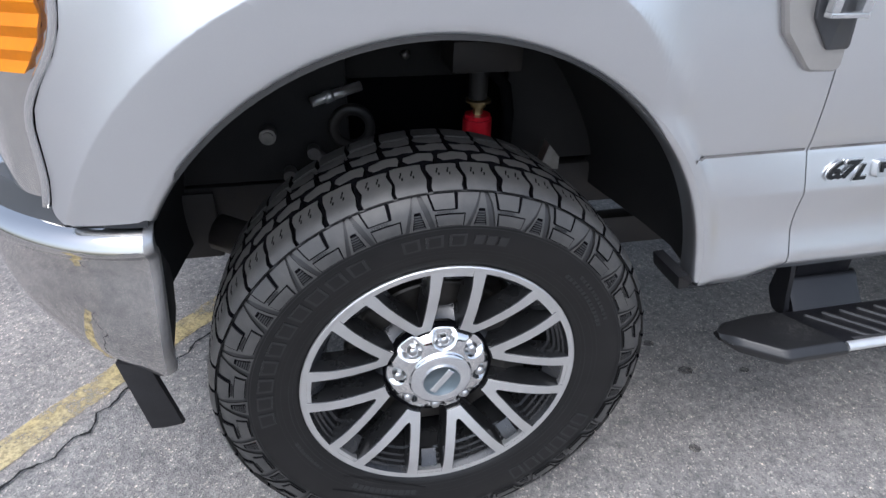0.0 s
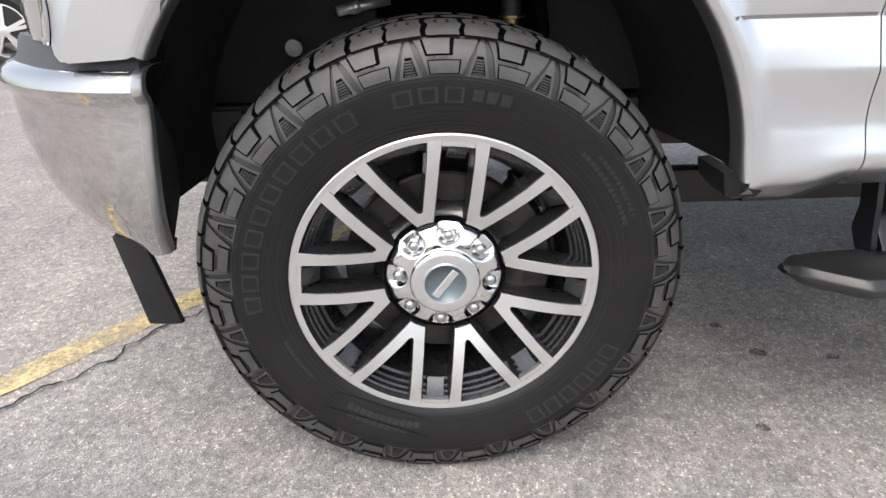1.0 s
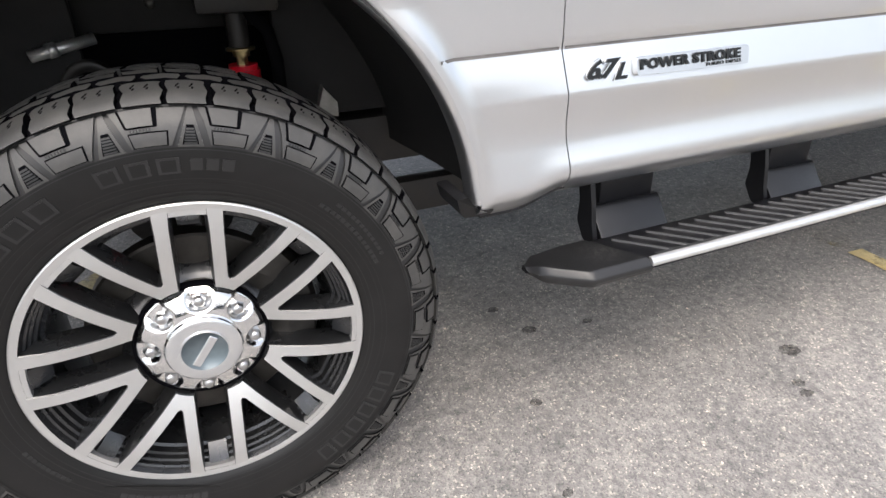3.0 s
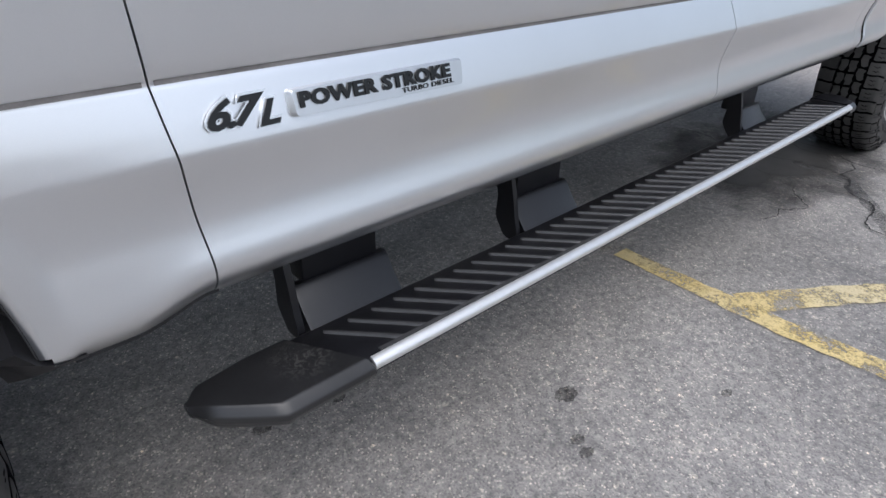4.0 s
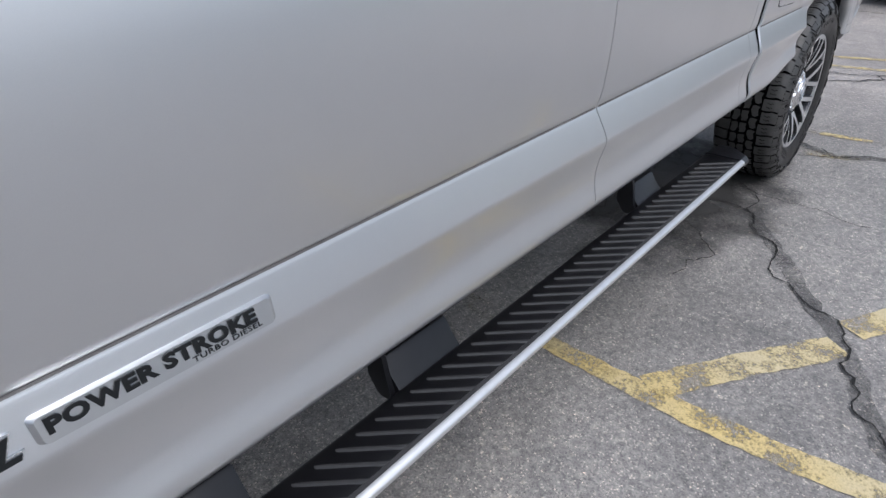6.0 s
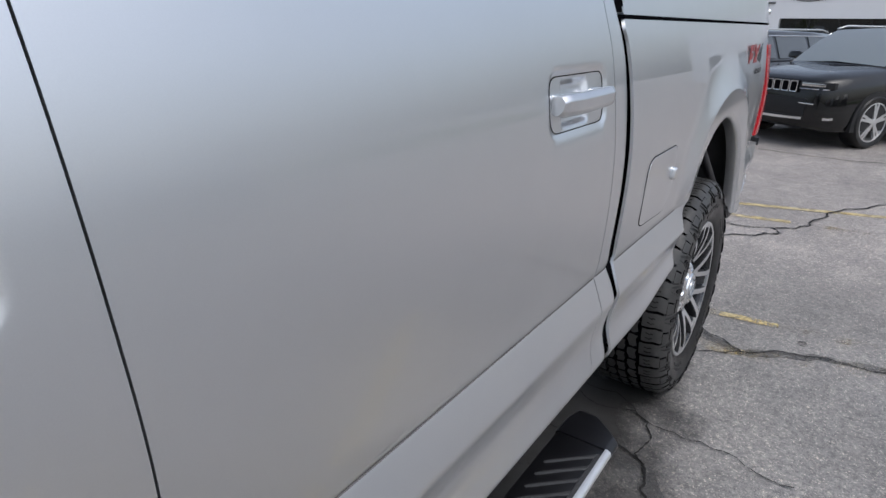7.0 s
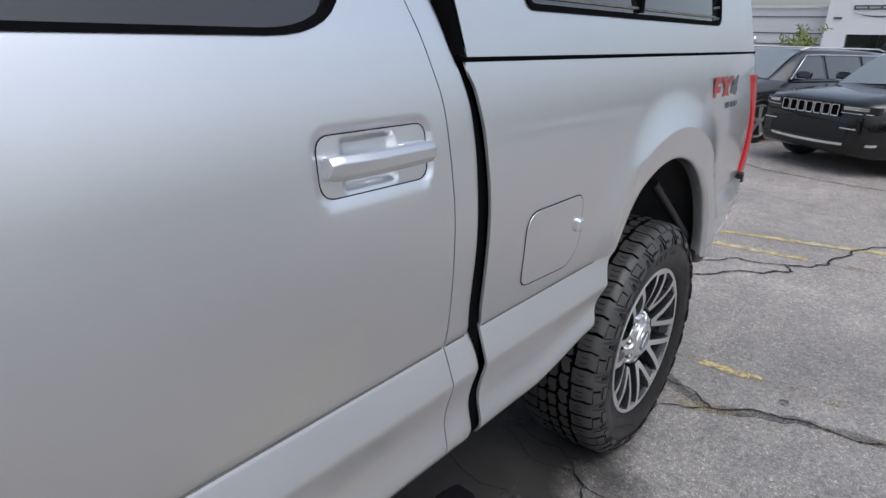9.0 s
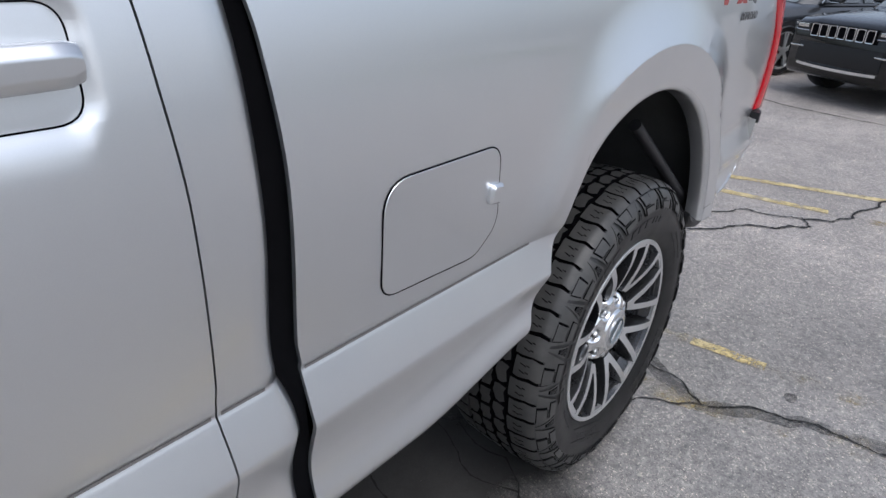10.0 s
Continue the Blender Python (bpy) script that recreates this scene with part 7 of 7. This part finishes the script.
            loft(b, rings, True, True)
            part(name, b, m, car, label, sharp=40)
        slat("headlamp_frame", -0.088, -0.006, 0.0, CAR_TRIM, 0.48, 0.92)
        slat("headlamp", -0.060, -0.016, 0.006, LAMP_GLASS, 0.51, 0.83)
        slat("lamp_blade", -0.100, -0.090, 0.004, CHROME, 0.48, 0.86)
        b = bmesh.new()
        box(b, -0.03, 0.06, min(s * 0.52, s * 0.74), max(s * 0.52, s * 0.74), zt - 0.300, zt - 0.280, 0.008)
        part("fog_lamp", b, LAMP_GLASS, car, sharp=40)
    # grille of seven upright slots
    zg = belt - 0.235
    # near-black backing paints the shade inside the slots
    b = bmesh.new()
    box(b, -0.020, 0.03, -0.485, 0.485, zg - 0.074, zg + 0.090, 0.02)
    part("grille", b, SEAL, car, sharp=40)
    for j in range(7):
        b = bmesh.new()
        y = -0.399 + 0.133 * j
        o = rounded([(y - 0.060, zg - 0.066), (y + 0.060, zg - 0.066), (y + 0.060, zg + 0.082), (y - 0.060, zg + 0.082)], 0.024, 4)
        vr = [[(-0.022, u, v) for u, v in o], [(-0.036, u, v) for u, v in o], [(-0.034, y + (u - y) * 0.80, zg + 0.008 + (v - zg - 0.008) * 0.88) for u, v in o], [(-0.022, y + (u - y) * 0.78, zg + 0.008 + (v - zg - 0.008) * 0.86) for u, v in o]]
        loft(b, vr, True, False)
        part("grille_slot", b, CHROME, car, sharp=40)
    b = bmesh.new()
    loft(b, [[(-0.045 + 0.16 * (abs(y) / 0.90) ** 3, y, 0.405 + dz + 0.03 * (abs(y) / 0.90) ** 2) for dz in (-0.016, 0.016)] + [(0.05 + 0.16 * (abs(y) / 0.90) ** 3, y, 0.405 + dz + 0.03 * (abs(y) / 0.90) ** 2) for dz in (0.016, -0.016)] for y in span(-0.90, 0.90, 0.06)], True, True)
    part("bumper_strip", b, CHROME, car, "chrome bumper strip", sharp=40)
    b = bmesh.new()
    box(b, -0.015, 0.05, -0.62, 0.62, 0.44, zg - 0.14, 0.02)
    part("lower_intake", b, CAR_TRIM, car, sharp=40)
    b = bmesh.new()
    box(b, 4.90, 5.0, -0.80, 0.80, 0.40, 0.62, 0.03)
    part("rear_bumper", b, CAR_TRIM, car, sharp=40)
    return car


suv("black sport utility car with a seven-slot chrome grille, parked", CAR_BLACK, 1.60, pose(10.62, 0.70, 0, 0, 0, -33.5) @ Matrix.Scale(0.876, 4), "parked cars")
grey = suv("dark grey sport utility car parked beside a black one", CAR_GREY, 1.50, pose(11.745, 2.724, 0, 0, 0, -26.0) @ Matrix.Scale(0.897, 4), "parked cars")
suv("dark sport utility car parked beyond the truck's bonnet", CAR_GREY, 1.72, pose(-3.37, 6.95, 0, 0, 0, 180), "parked cars")
CAR_WHITE = mat("white_car_paint", (0.75, 0.76, 0.77), 0.3, 0.0, 1.0, 0.02, var=0.04, var_scale=3)
CAR_RED = mat("red_car_paint", (0.30, 0.012, 0.014), 0.3, 0.1, 1.0, 0.02, var=0.1, var_scale=3)
for x, paint, what in ((-6.4, CAR_GREY, "dark grey"), (-3.3, CAR_WHITE, "white"), (-0.2, CAR_RED, "dark red"), (2.9, CAR_WHITE, "white"), (6.0, CAR_BLACK, "black"), (9.1, CAR_GREY, "dark grey")):
    suv(what + " sport utility car in the row across the aisle", paint, 1.70, pose(x, -10.5, 0, 0, 0, 270), "parked cars")
GRASS = mat("mown_grass", (0.07, 0.11, 0.025), 0.9, 0, var=0.4, var_scale=0.6, col2=(0.11, 0.13, 0.04), grain=0.3, grain_scale=40, bump=0.6, bump_scale=60, bump_dist=0.02)
bm = bmesh.new()
loft(bm, [[(x, -16.2, 0.0), (x, -16.4, 0.12), (x, -19.0, 0.35), (x, -26.0, 0.45), (x, -26.3, 0.0)] for x in span(-40, 40, 4)], True, True)
tagged(part("verge", bm, GRASS), "mown grass verge beyond the parked cars", "grass", kind="structure")

# ---- dealership building in the distance ----
WALL = mat("grey_metal_cladding", (0.60, 0.61, 0.625), 0.55, 0.1, var=0.08, var_scale=0.4, rough_var=0.1, grain=0.04, grain_scale=6)
PORTAL = mat("pale_composite_panel", (0.74, 0.75, 0.765), 0.45, 0.1, var=0.05, var_scale=0.5)
house = thing("dealership_building", "low grey showroom with a pale entrance portal and dark glazing", "building", pose(44, 8, 0))
bm = bmesh.new()
box(bm, 0, 14, -2.0, 26, 0, 3.36)
part("wall", bm, WALL, house, "grey ribbed cladding", smooth=False)
for z in (1.35, 1.95, 2.85):
    bm = bmesh.new()
    box(bm, -0.05, 0.01, -2.0, 26, z, z + 0.05)
    part("cladding_joint", bm, DECAL_GREY, house, smooth=False)
bm = bmesh.new()
box(bm, -0.12, 14.1, -2.1, 26.1, 3.36, 3.50)
part("parapet", bm, WALL, house, smooth=False)
portal = new("portal")
portal.parent = house
bm = bmesh.new()
box(bm, -1.2, 6, -17.5, -9.4, 1.95, 4.05)
box(bm, -1.2, 6, -9.4, -2.0, 1.95, 3.92)
box(bm, -1.2, -0.4, -3.1, -2.0, 0, 1.95)
box(bm, -1.2, -0.4, -10.0, -9.0, 0, 1.95)
box(bm, -1.2, -0.4, -17.5, -16.5, 0, 1.95)
part("frame", bm, PORTAL, portal, "pale panel frame", smooth=False)
for y0, y1 in ((-9.0, -3.1), (-16.5, -10.0)):
    bm = bmesh.new()
    box(bm, -0.7, -0.6, y0, y1, 0, 1.95)
    part("pane", bm, GLASS, portal, "dark shop glazing", smooth=False)
    for k in (1, 2, 3):
        bm = bmesh.new()
        y = y0 + (y1 - y0) * k / 4
        box(bm, -0.76, -0.70, y - 0.04, y + 0.04, 0, 1.95)
        part("mullion", bm, CAR_TRIM, portal, smooth=False)
sign = new("sign")
sign.parent = house
for k in range(8):
    bm = bmesh.new()
    y = -3.2 - 0.30 * k
    box(bm, -1.27, -1.2, y - 0.30, y, 3.20, 3.26, 0.01, 1)
    if k % 2 == 0:
        box(bm, -1.27, -1.2, y - 0.07, y, 3.26, 3.40, 0.01, 1)
    box(bm, -1.27, -1.2, y - 0.30, y - 0.02, 3.36, 3.42, 0.01, 1)
    part("sign_bar", bm, DECAL_GREY, sign, "dark grey plain sign shape" if not k else "", smooth=False)
bm = bmesh.new()
loft(bm, [[(-1.24, -3.2 - 2.4 * t, 3.04 - 0.22 * math.sin(math.pi * t) + dz * math.sin(math.pi * t)) for dz in (0.0, 0.07)] for t in span(0.02, 0.98, 0.06)], False, False)
part("sign_wing", bm, DECAL_GREY, sign)
bm = bmesh.new()
box(bm, -1.27, -1.2, -2.75, -2.35, 2.72, 2.82, 0.02)
part("sign_mark", bm, DECAL_GREY, sign, smooth=False)
bm = bmesh.new()
box(bm, -1.27, -1.2, -8.3, -6.9, 3.62, 3.76, 0.02)
part("sign_mark", bm, DECAL_GREY, sign, smooth=False)

# a young tree before the wall
LEAF = mat("young_leaf", (0.16, 0.20, 0.04), 0.55, 0, var=0.4, var_scale=3, col2=(0.20, 0.22, 0.05))
BARK = mat("bark", (0.12, 0.09, 0.06), 0.9, var=0.3, var_scale=12, bump=0.5, bump_scale=40)
tree = thing("young_tree", "small young tree with sparse yellow-green leaves beside the showroom", "tree", pose(31.0, 4.65, 0))
rnd = random.Random(12)
bm = bmesh.new()
tube(bm, [(0, 0, 0), (0.03, 0.02, 0.6), (0, 0, 1.2)], 0.05, 8, 0.03)
limbs = []
for k in range(13):
    a = rnd.uniform(0, 2 * math.pi)
    h = rnd.uniform(0.5, 1.2)
    tip = Vector((math.cos(a) * rnd.uniform(0.15, 1.0), math.sin(a) * rnd.uniform(0.2, 1.15), h + rnd.uniform(0.5, 1.2)))
    base = Vector((0, 0, h))
    tube(bm, [base, base.lerp(tip, 0.5) + Vector((0, 0, -0.05)), tip], 0.018, 6, 0.005)
    limbs.append((base, tip))
part("trunk", bm, BARK, tree)
verts, faces = [], []
for base, tip in limbs:
    for k in range(80):
        t = rnd.uniform(0.25, 1.05)
        p = base.lerp(tip, t) + Vector((rnd.gauss(0, 0.06), rnd.gauss(0, 0.06), rnd.gauss(0, 0.05)))
        d = Vector((rnd.gauss(0, 1), rnd.gauss(0, 1), rnd.gauss(0.6, 0.7))).normalized()
        w = d.orthogonal().normalized()
        s = rnd.uniform(0.09, 0.19)
        b = len(verts)
        verts += [tuple(p), tuple(p + d * s * 0.5 + w * s * 0.22), tuple(p + d * s), tuple(p + d * s * 0.5 - w * s * 0.22)]
        faces.append((b, b + 1, b + 2, b + 3))
me = bpy.data.meshes.new("crown")
me.from_pydata(verts, [], faces)
me.materials.append(LEAF)
crown = new("crown", me)
crown.parent = tree
